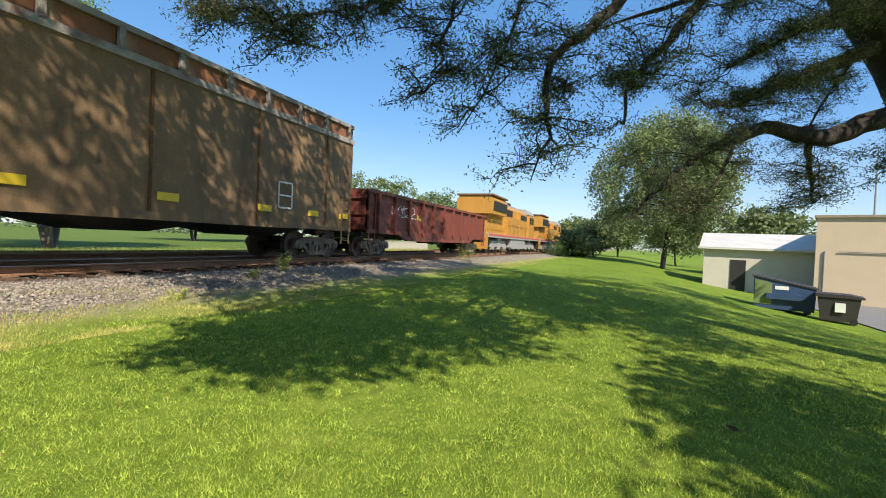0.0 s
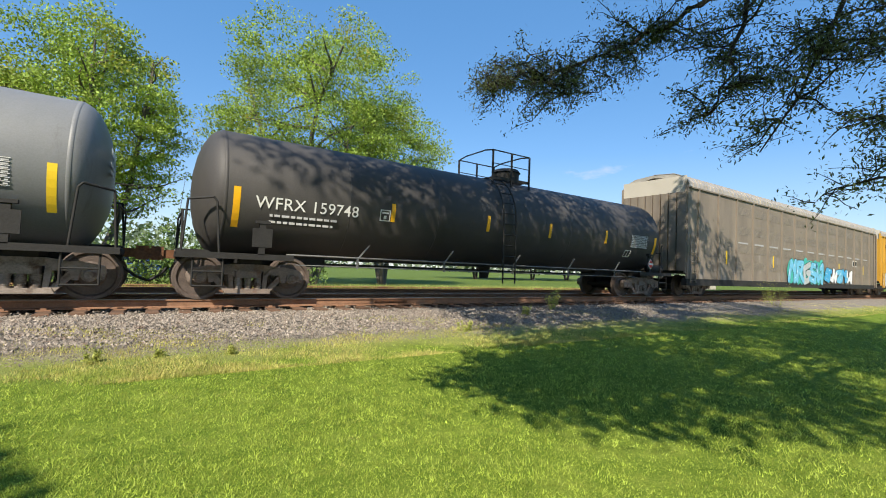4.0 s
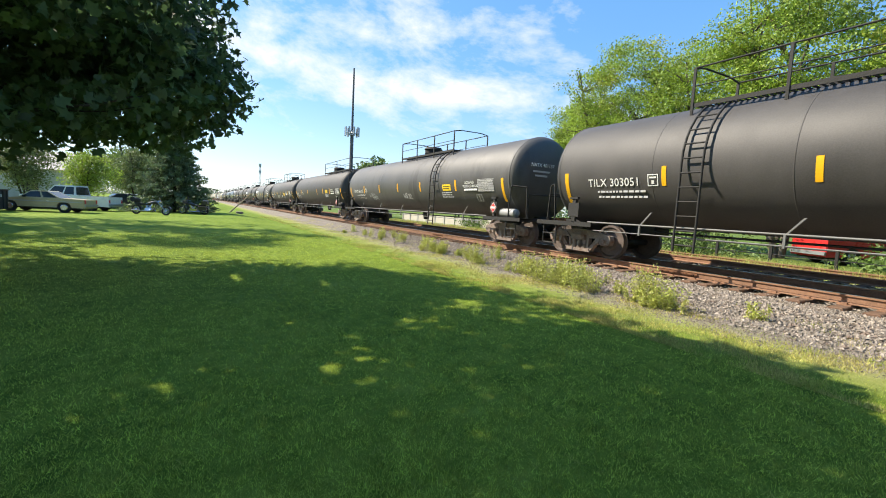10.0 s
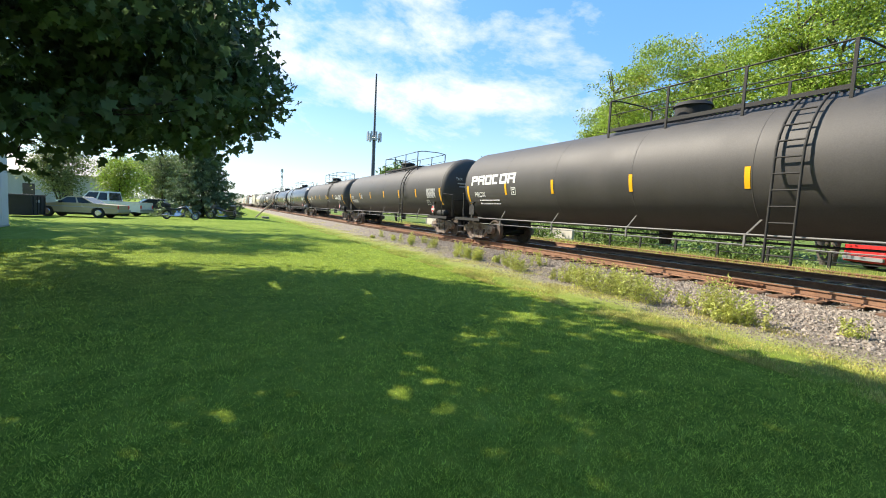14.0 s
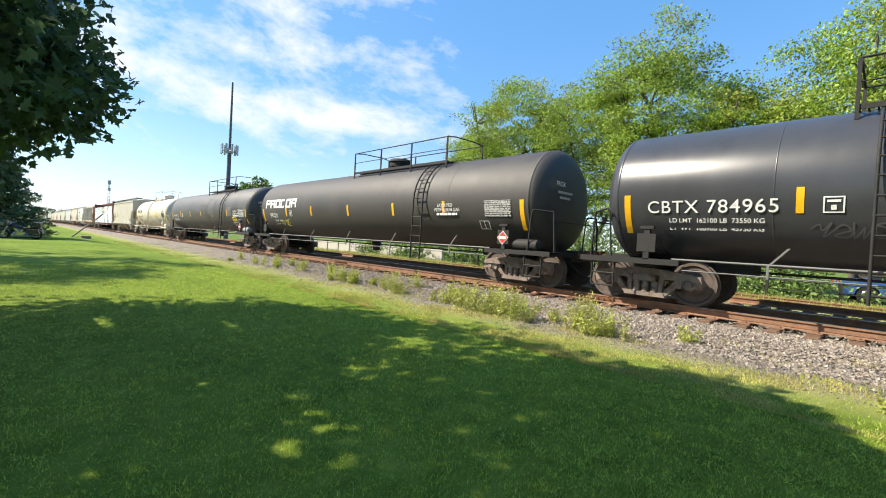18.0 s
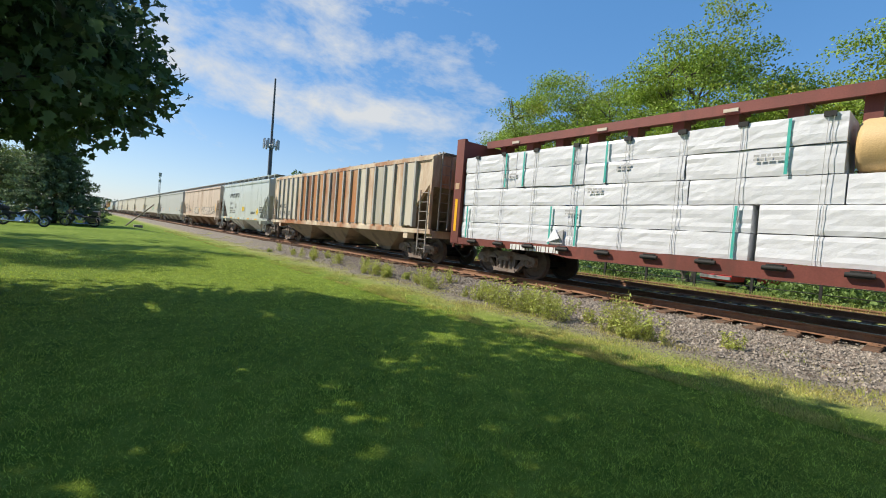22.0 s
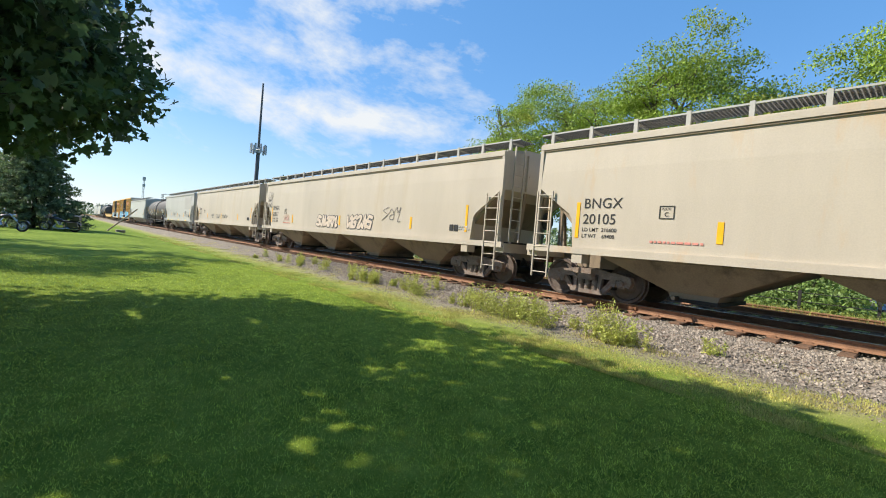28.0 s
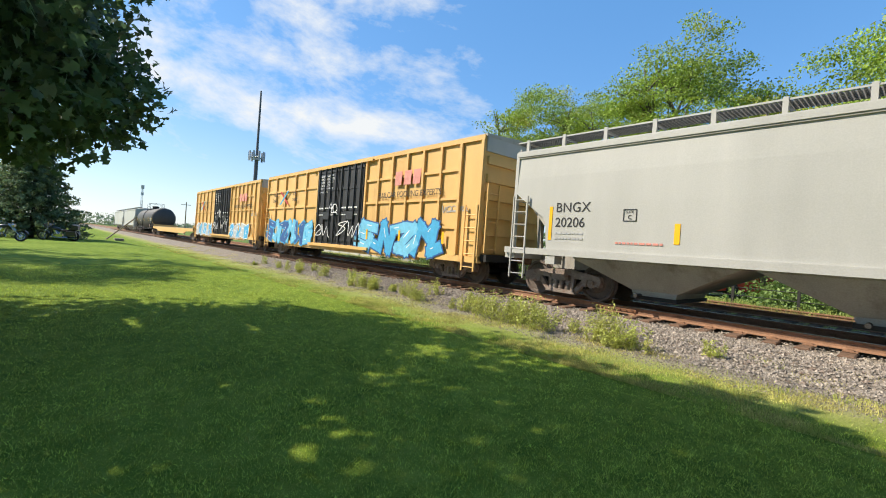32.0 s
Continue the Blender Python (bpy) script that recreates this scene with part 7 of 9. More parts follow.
    lumber_car(-483.5, -507.0)
    covered_hopper(-507.0, -524.3, RUSTY, "rust-streaked ribbed covered hopper", "MO CX", "47 90 52", ribs=21)
    covered_hopper(-524.3, -537.4, MINT, "pale green covered hopper with dark block logo", "UNPX", "320165", bays=2, logo=True, belly=MINT, weights=("LD LMT  234300    106250 KG", "LT  WT    51700      23450 KG"))
    covered_hopper(-537.4, -555.8, PINK, "dusty pink covered hopper with grey graffiti", "ACFX", "15782", bays=4, panels=7, belly=RUSTBELLY, tags=(("grey", -0.34, -0.02, 1.3, 1.95, ["rose"]), ("grey", 0.22, 0.72, 1.3, 2.0, ["rose"]), ("grey", -0.8, -0.6, 1.5, 1.95, None), ("grey", 0.78, 0.98, 1.4, 2.0, ["rose"])))
    covered_hopper(-555.8, -576.8, PALE, "pale grey four-bay covered hopper", "BNGX", "20177", bays=4)
    covered_hopper(-576.8, -597.2, OLIVE, "beige covered hopper with small green and white tag", "BNGX", "", bays=4, tags=(("white", 0.2, 0.4, 1.4, 1.95, ["green"]),))
    covered_hopper(-597.2, -617.43, TAN, "dusty cream four-bay covered hopper with black marks", "BNGX", "20075", bays=4)
    covered_hopper(-617.43, -637.8, TANDRIP, "dusty cream covered hopper with faint rust drips", "BNGX", "20105", bays=4, weights=("LD LMT  216600", "LT WT    69400"))
    covered_hopper(-637.8, -658.2, TAN, "dusty cream covered hopper with grey, black and red tags", "BNGX", "20017", bays=4, weights=("LD LMT  216500", "LT WT    69500"), tags=(("grey", -0.28, -0.02, 1.35, 1.9, ["rose"]), ("grey", 0.1, 0.36, 1.35, 1.95, ["rose"]), ("pale_red", -0.83, -0.73, 1.62, 1.95, None), ("pale_red", -0.83, -0.74, 1.55, 1.85, None), ("grey", -1.16, -1.06, 2.85, 3.3, None), ("grey", -1.17, -1.07, 2.6, 2.95, None), ("grey", -1.15, -1.07, 2.3, 2.6, None), ("grey", 0.45, 0.6, 1.7, 2.3, None)))
    covered_hopper(-658.2, -676.5, TAN, "cream covered hopper with three black tags", "TILX", "64371", tags=(("grey", -0.45, -0.3, 1.5, 1.9, None), ("grey", -0.2, -0.05, 1.5, 1.9, None), ("grey", 0.05, 0.25, 1.5, 1.9, None)))
    patched = covered_hopper(-676.5, -692.6, PALE, "pale grey covered hopper with a dull patch and black tags", "HBRX", "500630", tags=(("grey", -0.45, -0.11, 1.4, 2.2, None), ("grey", 0.61, 0.86, 1.4, 2.25, None), ("black", 0.2, 0.28, 1.4, 1.75, None), ("grey", 0.87, 0.99, 1.5, 2.05, None)), ink=GREYINK)
    for x in (-5.0, -2.7, 0.9, 4.3):
        part("sill_reflector", Shape().plate(x, x + 0.5, 1.10, 1.20, -1.642), YELLOW, patched)
    part("dull_patch", Shape().plate(3.55, 6.3, 2.28, 3.45, -1.578), DULL, patched, "dull grey overpainted patch")
    spots = random.Random(6)
    spatter = [(spots.gauss(-1.7, 0.55), spots.uniform(2.75, 3.25)) for _ in range(26)]
    tank_car(-692.6, -708.4, BROWNBLACK, "short black tank car with white tag", "GATX", "70380", R=1.40, style="short", ladder_x=0.93, rails=(0.05, 1.85), dome=0.5, ends=(-6.31, 6.4), text_x=-5.41, lights=(-3.41, -0.69, 1.79, 4.2), stencil_x=-3.05, cap=0.20, spacing=0.98, patches=[(x, x + 0.05, z, z + 0.09, SPRAY["dust"]) for x, z in spatter], tags=(("white", -0.08, 0.08, -0.08), ("white", -0.07, 0.07, -0.05), ("dust", -0.42, -0.2, -0.3), ("dust", -0.40, -0.22, -0.35)))
    covered_hopper(-708.4, -728.3, PALE, "clean pale grey four-bay covered hopper", "BNGX", "20206", bays=4)
    boxcar(-728.3, -747.8, "yellow boxcar with sky-blue graffiti and black doors", [(0.22, 0.80, 0.70, 1.95, ["skyblue", "blue"], "navy", 4), (-0.95, -0.27, 0.75, 1.95, ["navy", "skyblue"], "blue", 6)], 6)
    boxcar(-747.8, -766.3, "yellow boxcar with pale blue scrawl", [(-0.9, -0.3, 0.75, 1.7, ["silver", "blue"], "white", 6), (0.3, 0.8, 0.75, 1.7, ["blue", "silver"], "white", 5)], 8)
    flat_car(-766.3, -791.0)
    tank_car(-791.0, -808.5, BLACK, "black tank car near the end of the train", R=1.45, style="short")
    covered_hopper(-808.5, -826.5, PALE, "pale covered hopper near the end of the train", bays=3)
    covered_hopper(-826.5, -846.0, PALE, "pale covered hopper near the end of the train", bays=3)


make_train()


# ---- the land ----
def smooth(a, b, x):
    t = np.clip((x - a) / (b - a), 0.0, 1.0)
    return t * t * (3 - 2 * t)


def land(x, y):
    """Height of the ground: a lawn that falls away to the south-east and rises gently westwards, the low bank of the track, and level land beyond."""
    z = -0.10 + 0.16 * smooth(0, 6.2, y)
    z += 0.06 * smooth(6.2, 7.4, y) + 0.15 * smooth(7.4, 8.9, y)
    z = z - 0.17 * smooth(16.4, 18.6, y)
    south = smooth(1.0, -9.0, y)
    z = z - south * (1.05 * smooth(3, 18, x) + 0.06)
    z = z + 0.33 * smooth(-8.0, -36.0, x) * smooth(6.0, 2.5, y)
    return z if isinstance(x, np.ndarray) else float(z)


def make_ground():
    xs = sorted(set([-1500, -1000, -700, -450, -300, -220, -160, -120, -90, -75] + [x * 1.0 for x in range(-64, 65, 2)] + [75, 90, 120, 160, 220, 300, 450, 700, 1000, 1500]))
    ys = sorted(set([-900, -500, -300, -180, -120, -80, -60, -45, -35, -28, -22, -18, -15, -12] + [y * 0.5 for y in range(-20, 40)] + [22, 25, 30, 40, 55, 75, 110, 160, 260, 450, 900]))
    g = Shape()
    n = len(ys)
    g.put([(x, y, land(x, y)) for x in xs for y in ys], [(i * n + j, (i + 1) * n + j, (i + 1) * n + j + 1, i * n + j + 1) for i in range(len(xs) - 1) for j in range(n - 1)], True)
    solid("ground", g, ground_material(), "mown green lawn beside a gravel track bed", "ground", kind="structure")


make_ground()


def make_track(cy, label, worn):
    tr = thing("railway_track", label, "railway track", kind="structure")
    for side in (-1, 1):
        y = cy + side * 0.755
        rail = Shape().run([(y - 0.07, RAIL_Z - 0.17), (y + 0.07, RAIL_Z - 0.17), (y + 0.07, RAIL_Z - 0.155), (y + 0.012, RAIL_Z - 0.135), (y + 0.012, RAIL_Z - 0.045), (y + 0.036, RAIL_Z - 0.035), (y + 0.036, RAIL_Z - 0.006), (y - 0.036, RAIL_Z - 0.006), (y - 0.036, RAIL_Z - 0.035), (y - 0.012, RAIL_Z - 0.045), (y - 0.012, RAIL_Z - 0.135), (y - 0.07, RAIL_Z - 0.155)], -1200, 1000)
        r = part("rail", rail, RUSTRAIL, tr, "rusty rail with a bright worn head" if worn else "dull rusty rail among weeds")
        part("rail_head", Shape().box(-1200, 1000, y - 0.03, y + 0.03, RAIL_Z - 0.008, RAIL_Z), STEEL if worn else RUSTRAIL, r)
        if worn and side < 0:
            bar = Shape().box(-0.46, 0.46, y - 0.05, y - 0.012, RAIL_Z - 0.125, RAIL_Z - 0.05)
            for k in range(6):
                bar.tube((-0.38 + 0.152 * k, y - 0.075, RAIL_Z - 0.09), (-0.38 + 0.152 * k, y - 0.04, RAIL_Z - 0.09), 0.017, 0.017, 6)
            me = bar.mesh("joint_bar", RUST)
            for x in (-30.6, -18.7, -6.8, 5.1, 17.0):
                part("joint_bar", me, None, r, at=(x, 0, 0))
    tie = Shape().loft([[(-0.11, -1.3, 0), (0.11, -1.3, 0), (0.11, 1.3, 0), (-0.11, 1.3, 0)], [(-0.11, -1.3, 0.15), (0.11, -1.3, 0.15), (0.11, 1.3, 0.15), (-0.11, 1.3, 0.15)], [(-0.09, -1.285, 0.165), (0.09, -1.285, 0.165), (0.09, 1.285, 0.165), (-0.09, 1.285, 0.165)]]).mesh("tie", TIE)
    plate = Shape().box(-0.10, 0.10, -0.17, 0.17, 0, 0.02).box(-0.04, 0.04, -0.15, -0.09, 0.02, 0.05).mesh("tie_plate", RUSTRAIL)
    rnd = random.Random(5)
    far = Shape()
    near = (-110, 90) if worn else (-60, 30)
    for k in range(-260, 300):
        x = k * 0.53
        if near[0] <= k <= near[1]:
            part("tie", tie, None, tr, at=pose(x + rnd.uniform(-0.03, 0.03), cy + rnd.uniform(-0.07, 0.05), RAIL_Z - 0.35 + rnd.uniform(-0.012, 0.008), rnd.uniform(-0.6, 0.6), 0, rnd.uniform(-1.5, 1.5)))
            if worn and -60 <= k <= 60:
                part("tie_plate", plate, None, tr, at=(x, cy - 0.755, RAIL_Z - 0.187))
        else:
            far.box(x - 0.11, x + 0.11, cy - 1.3, cy + 1.3, RAIL_Z - 0.35, RAIL_Z - 0.185)
    tagged(part("far_ties", far, TIE, tr), kind="stuff")


make_track(TRACK_Y, "rusty rails on weathered wooden ties in grey ballast", True)
make_track(TRACK_Y + 4.1, "dull rusty siding overgrown with rank grass", False)


def make_ballast():
    """Crushed stone of the track bed, where it is seen close by."""
    r = np.random.RandomState(3)
    n = 66000
    x = r.normal(-3.0, 9.0, n).clip(-32, 26)
    u = r.rand(n)
    y = 7.2 + 2.55 * u ** 0.75
    back = r.rand(n) < 0.16
    y = np.where(back, r.uniform(9.7, 14.6, n), y)
    keep = (y > 7.5) | (r.rand(n) < 0.35)
    x, y = x[keep], y[keep]
    z = land(x, y)
    z = np.where(y > 9.75, RAIL_Z - 0.23, z) + r.uniform(-0.015, 0.02, len(x))
    s = r.uniform(0.018, 0.042, len(x))
    base = np.array([(1, 0, 0), (0, 1, 0), (-1, 0, 0), (0, -1, 0), (0, 0, 1), (0, 0, -1)], float)
    tri = np.array([(0, 1, 4), (1, 2, 4), (2, 3, 4), (3, 0, 4)])
    jit = base[None] * r.uniform(0.8, 1.15, (len(x), 6, 1)) + r.normal(0, 0.16, (len(x), 6, 3))
    a = r.uniform(0, 6.28, len(x))
    c, d = np.cos(a), np.sin(a)
    rot = np.stack([jit[..., 0] * c[:, None] - jit[..., 1] * d[:, None], jit[..., 0] * d[:, None] + jit[..., 1] * c[:, None], jit[..., 2] * 0.75], -1)
    v = rot * s[:, None, None] + np.stack([x, y, z], -1)[:, None]
    blades("ballast_stones", v[:, tri].reshape(-1, 3, 3), STONE, "coarse grey crushed stone ballast", "ballast", "stuff")


make_ballast()


def make_gravel():
    """Fine grit between the ballast and the lawn."""
    r = np.random.RandomState(17)
    n = 32000
    x = np.where(r.rand(n) < 0.7, r.normal(-3.0, 5.0, n), r.uniform(-26, 22, n))
    y = 6.6 + 1.5 * r.rand(n) ** 0.8
    z = land(x, y) + 0.001
    s = r.uniform(0.005, 0.015, n) * (1 + 0.03 * np.abs(x + 2))
    corner = np.array([(1, 0, 0), (-0.5, 0.87, 0), (-0.5, -0.87, 0), (0, 0, 0.9)])
    v = (corner[None] * r.uniform(0.6, 1.4, (n, 4, 1)) + r.normal(0, 0.15, (n, 4, 3))) * s[:, None, None] + np.stack([x, y, z], -1)[:, None]
    tri = np.array([(0, 1, 3), (1, 2, 3), (2, 0, 3)])
    blades("gravel_grit", v[:, tri].reshape(-1, 3, 3), STONE, "fine grey-brown grit beside the ballast", "gravel", "stuff")


make_gravel()


def make_grass():
    """Mown blades over the near lawn, thinner and broader with distance."""
    r = np.random.RandomState(8)
    n = 1150000
    near = 90000
    rad = np.concatenate([1.5 + 19.6 * r.rand(n) ** 1.6, 1.56 * r.rand(near) ** 0.5])
    ang = np.concatenate([r.uniform(radians(-34), radians(208), n), r.uniform(0, 2 * np.pi, near)])
    n += near
    x, y = -0.8 + rad * np.cos(ang), 0.1 + rad * np.sin(ang)
    edge = 6.75 + 0.4 * np.sin(x * 1.3) * np.cos(x * 0.37 + 1)
    thin = np.clip((edge - y) / 1.6, 0.25, 1)
    keep = (y < edge + r.normal(0, 0.35, n)) & (y > -9) & (r.rand(n) < thin)
    x, y, rad = x[keep], y[keep], rad[keep]
    n = len(x)
    tuft = np.sin(x * 29 + 3 * np.sin(y * 13)) * np.sin(y * 27 + 2.5 * np.sin(x * 11 + 2 * np.sin(y * 4)))
    broad = np.sin(x * 2.1 + 1.7 * np.sin(y * 1.3)) * np.sin(y * 1.9 + x * 0.4)
    h = r.uniform(0.012, 0.034, n) * (1.0 + 0.45 * tuft + 0.25 * broad)
    w = (0.0013 + 0.00050 * rad) * r.uniform(0.6, 1.4, n)
    a = r.uniform(0, 2 * np.pi, n)
    lean = r.normal(0, 0.6, (n, 2)) * h[:, None]
    d = np.stack([np.cos(a), np.sin(a), 0 * a], -1) * w[:, None]
    p = np.stack([x, y, land(x, y) - 0.004], -1)
    top = p + np.stack([lean[:, 0], lean[:, 1], h], -1)
    blades("lawn_grass", np.stack([p - d, p + d, top], 1), BLADE, "short mown green grass", "grass", "stuff")


make_grass()


# ---- plants ----
def limb_mesh(shape, points, r0, r1, n=8):
    k = len(points) - 1
    pts = [Vector(p) for p in points]
    rings = []
    for i, p in enumerate(pts):
        w = (pts[min(i + 1, k)] - pts[max(i - 1, 0)]).normalized()
        u = w.orthogonal().normalized()
        t = w.cross(u)
        r = r0 + (r1 - r0) * i / k
        rings.append([tuple(p + (u * math.cos(6.28319 * j / n) + t * math.sin(6.28319 * j / n)) * r) for j in range(n)])
    shape.loft(rings, smooth=True)


def wander(rnd, start, heading, length, steps, bend, droop=0.0):
    p, d = Vector(start), Vector(heading).normalized()
    out = [tuple(p)]
    for _ in range(steps):
        d = (d + Vector((rnd.gauss(0, bend), rnd.gauss(0, bend), rnd.gauss(0, bend) - droop))).normalized()
        p = p + d * length / steps
        out.append(tuple(p))
    return out


def leaf_cloud(r, centres, spread, per, size, long=1.5, droop=0.0, lobes=False):
    """Leaves round the given centres, each a small kite-shaped blade turned at random."""
    c = np.repeat(np.asarray(centres, float), per, axis=0)
    n = len(c)
    ball = r.normal(0, 1, (n, 3))
    ball *= (1.75 * r.rand(n) ** 0.42 / (np.linalg.norm(ball, axis=1) + 1e-9))[:, None]
    p = c + ball * np.asarray(spread)
    u = r.normal(0, 1, (n, 3))
    u[:, 2] -= droop
    u /= np.linalg.norm(u, axis=1)[:, None]
    v = np.cross(u, r.normal(0, 1, (n, 3)))
    v /= np.linalg.norm(v, axis=1)[:, None] + 1e-9
    s = (size * r.uniform(0.6, 1.3, n))[:, None]
    fold = np.cross(u, v) * s * 0.12
    if lobes:
        rim = ((-0.55, 0), (-0.32, 0.42), (-0.08, 0.22), (0.16, 0.52), (0.2, 0.2), (0.62, 0), (0.2, -0.2), (0.16, -0.52), (-0.08, -0.22), (-0.32, -0.42))
        return np.stack([p + u * s * a + v * s * b + fold * abs(b) * 2 for a, b in rim], 1)
    return np.stack([p - u * s * long * 0.5, p + v * s * 0.42 + fold, p + u * s * long * 0.55, p - v * s * 0.42 + fold], 1)


def tree(name, label, x, y, height, spread, leaf, bark, seed, clumps=260, per=40, size=0.16, low=0.25, stems=3, lump=0.55, z=None, flat_top=1.0):
    rnd, r = random.Random(seed), np.random.RandomState(seed)
    z = land(x, y) if z is None else z
    t = thing(name, label, "tree", (x, y, z))
    g = Shape()
    ends = []
    for k in range(stems):
        a = 6.283 * k / stems + rnd.uniform(-0.4, 0.4)
        lean = 0.28 if stems > 1 else 0.05
        pts = wander(rnd, (0.12 * math.cos(a) * (stems > 1), 0.12 * math.sin(a) * (stems > 1), -0.1), (math.cos(a) * lean, math.sin(a) * lean, 1), height * 0.82, 9, 0.07)
        limb_mesh(g, pts, height * (0.022 if stems == 1 else 0.014), height * 0.003)
        for i in range(3, 9):
            for _ in range(3):
                b = rnd.uniform(0, 6.283)
                q = wander(rnd, pts[i], (math.cos(b), math.sin(b), rnd.uniform(0.15, 0.8)), spread * rnd.uniform(0.45, 0.85) * (1.1 - 0.07 * i), 5, 0.2)
                limb_mesh(g, q, height * 0.005, height * 0.0012, 5)
                ends += q[2:]
    part("trunk", g, bark, t)
    # clumps over an uneven crown, drawn towards the limb ends
    cs = []
    while len(cs) < clumps:
        d = Vector((rnd.gauss(0, 1), rnd.gauss(0, 1), rnd.gauss(0, 1))).normalized()
        rad = rnd.uniform(0.45, 1.0) ** 0.5
        wob = min(1.02, 0.78 + 0.42 * noise.noise(d * 1.7 + Vector((seed * 3.1, 0, 0))) + 0.2 * noise.noise(d * 4 + Vector((0, seed * 1.7, 0))))
        zz = low + (1 - low) * (0.5 + 0.5 * d.z * rad * wob * flat_top)
        wid = math.sin(math.pi * min(1, max(0.06, (zz - low) / (1 - low) * 0.86 + 0.12))) ** 0.6
        cs.append((d.x * rad * wob * spread * (0.55 + 0.5 * wid), d.y * rad * wob * spread * (0.55 + 0.5 * wid), zz * height))
    cs += [e for e in ends if rnd.random() < 0.5 and e[2] < height * 0.93]
    wide, thin = lump if isinstance(lump, tuple) else (lump, lump * 0.55)
    q = leaf_cloud(r, cs, (wide, wide, thin), per, size)
    blades("crown", q, leaf, "", parent=t)
    return t


def make_spruce(x, y, height, seed):
    rnd, r = random.Random(seed), np.random.RandomState(seed)
    t = thing("spruce_tree", "bluish-green spruce with drooping tiers", "tree", (x, y, land(x, y)))
    g = Shape()
    limb_mesh(g, [(0, 0, -0.1), (0, 0, height * 0.5), (0, 0, height)], 0.16, 0.02)
    cs = []
    for k in range(24):
        f = k / 24
        z = height * (0.06 + 0.92 * f)
        reach = (1 - f) ** 1.1 * height * 0.42 * (1.0 + 0.13 * math.sin(k * 2.4)) + 0.12
        m = int(9 + 10 * (1 - f))
        for j in range(m):
            a = 6.283 * j / m + rnd.uniform(-0.3, 0.3) + k
            l = reach * rnd.uniform(0.72, 1.12)
            q = [(math.cos(a) * l * s, math.sin(a) * l * s, z - 0.16 * l * s + 0.08 * l * s * s) for s in (0, 0.5, 1)]
            limb_mesh(g, q, 0.025, 0.008, 4)
            cs += [tuple(Vector((math.cos(a) * l * s, math.sin(a) * l * s, z - 0.12 * l * s))) for s in (0.35, 0.55, 0.75, 0.9, 1.0)]
    part("trunk", g, BARK, t)
    blades("needles", leaf_cloud(r, cs, (0.15, 0.15, 0.10), 15, 0.13, 2.2), SPRUCE, "", parent=t)


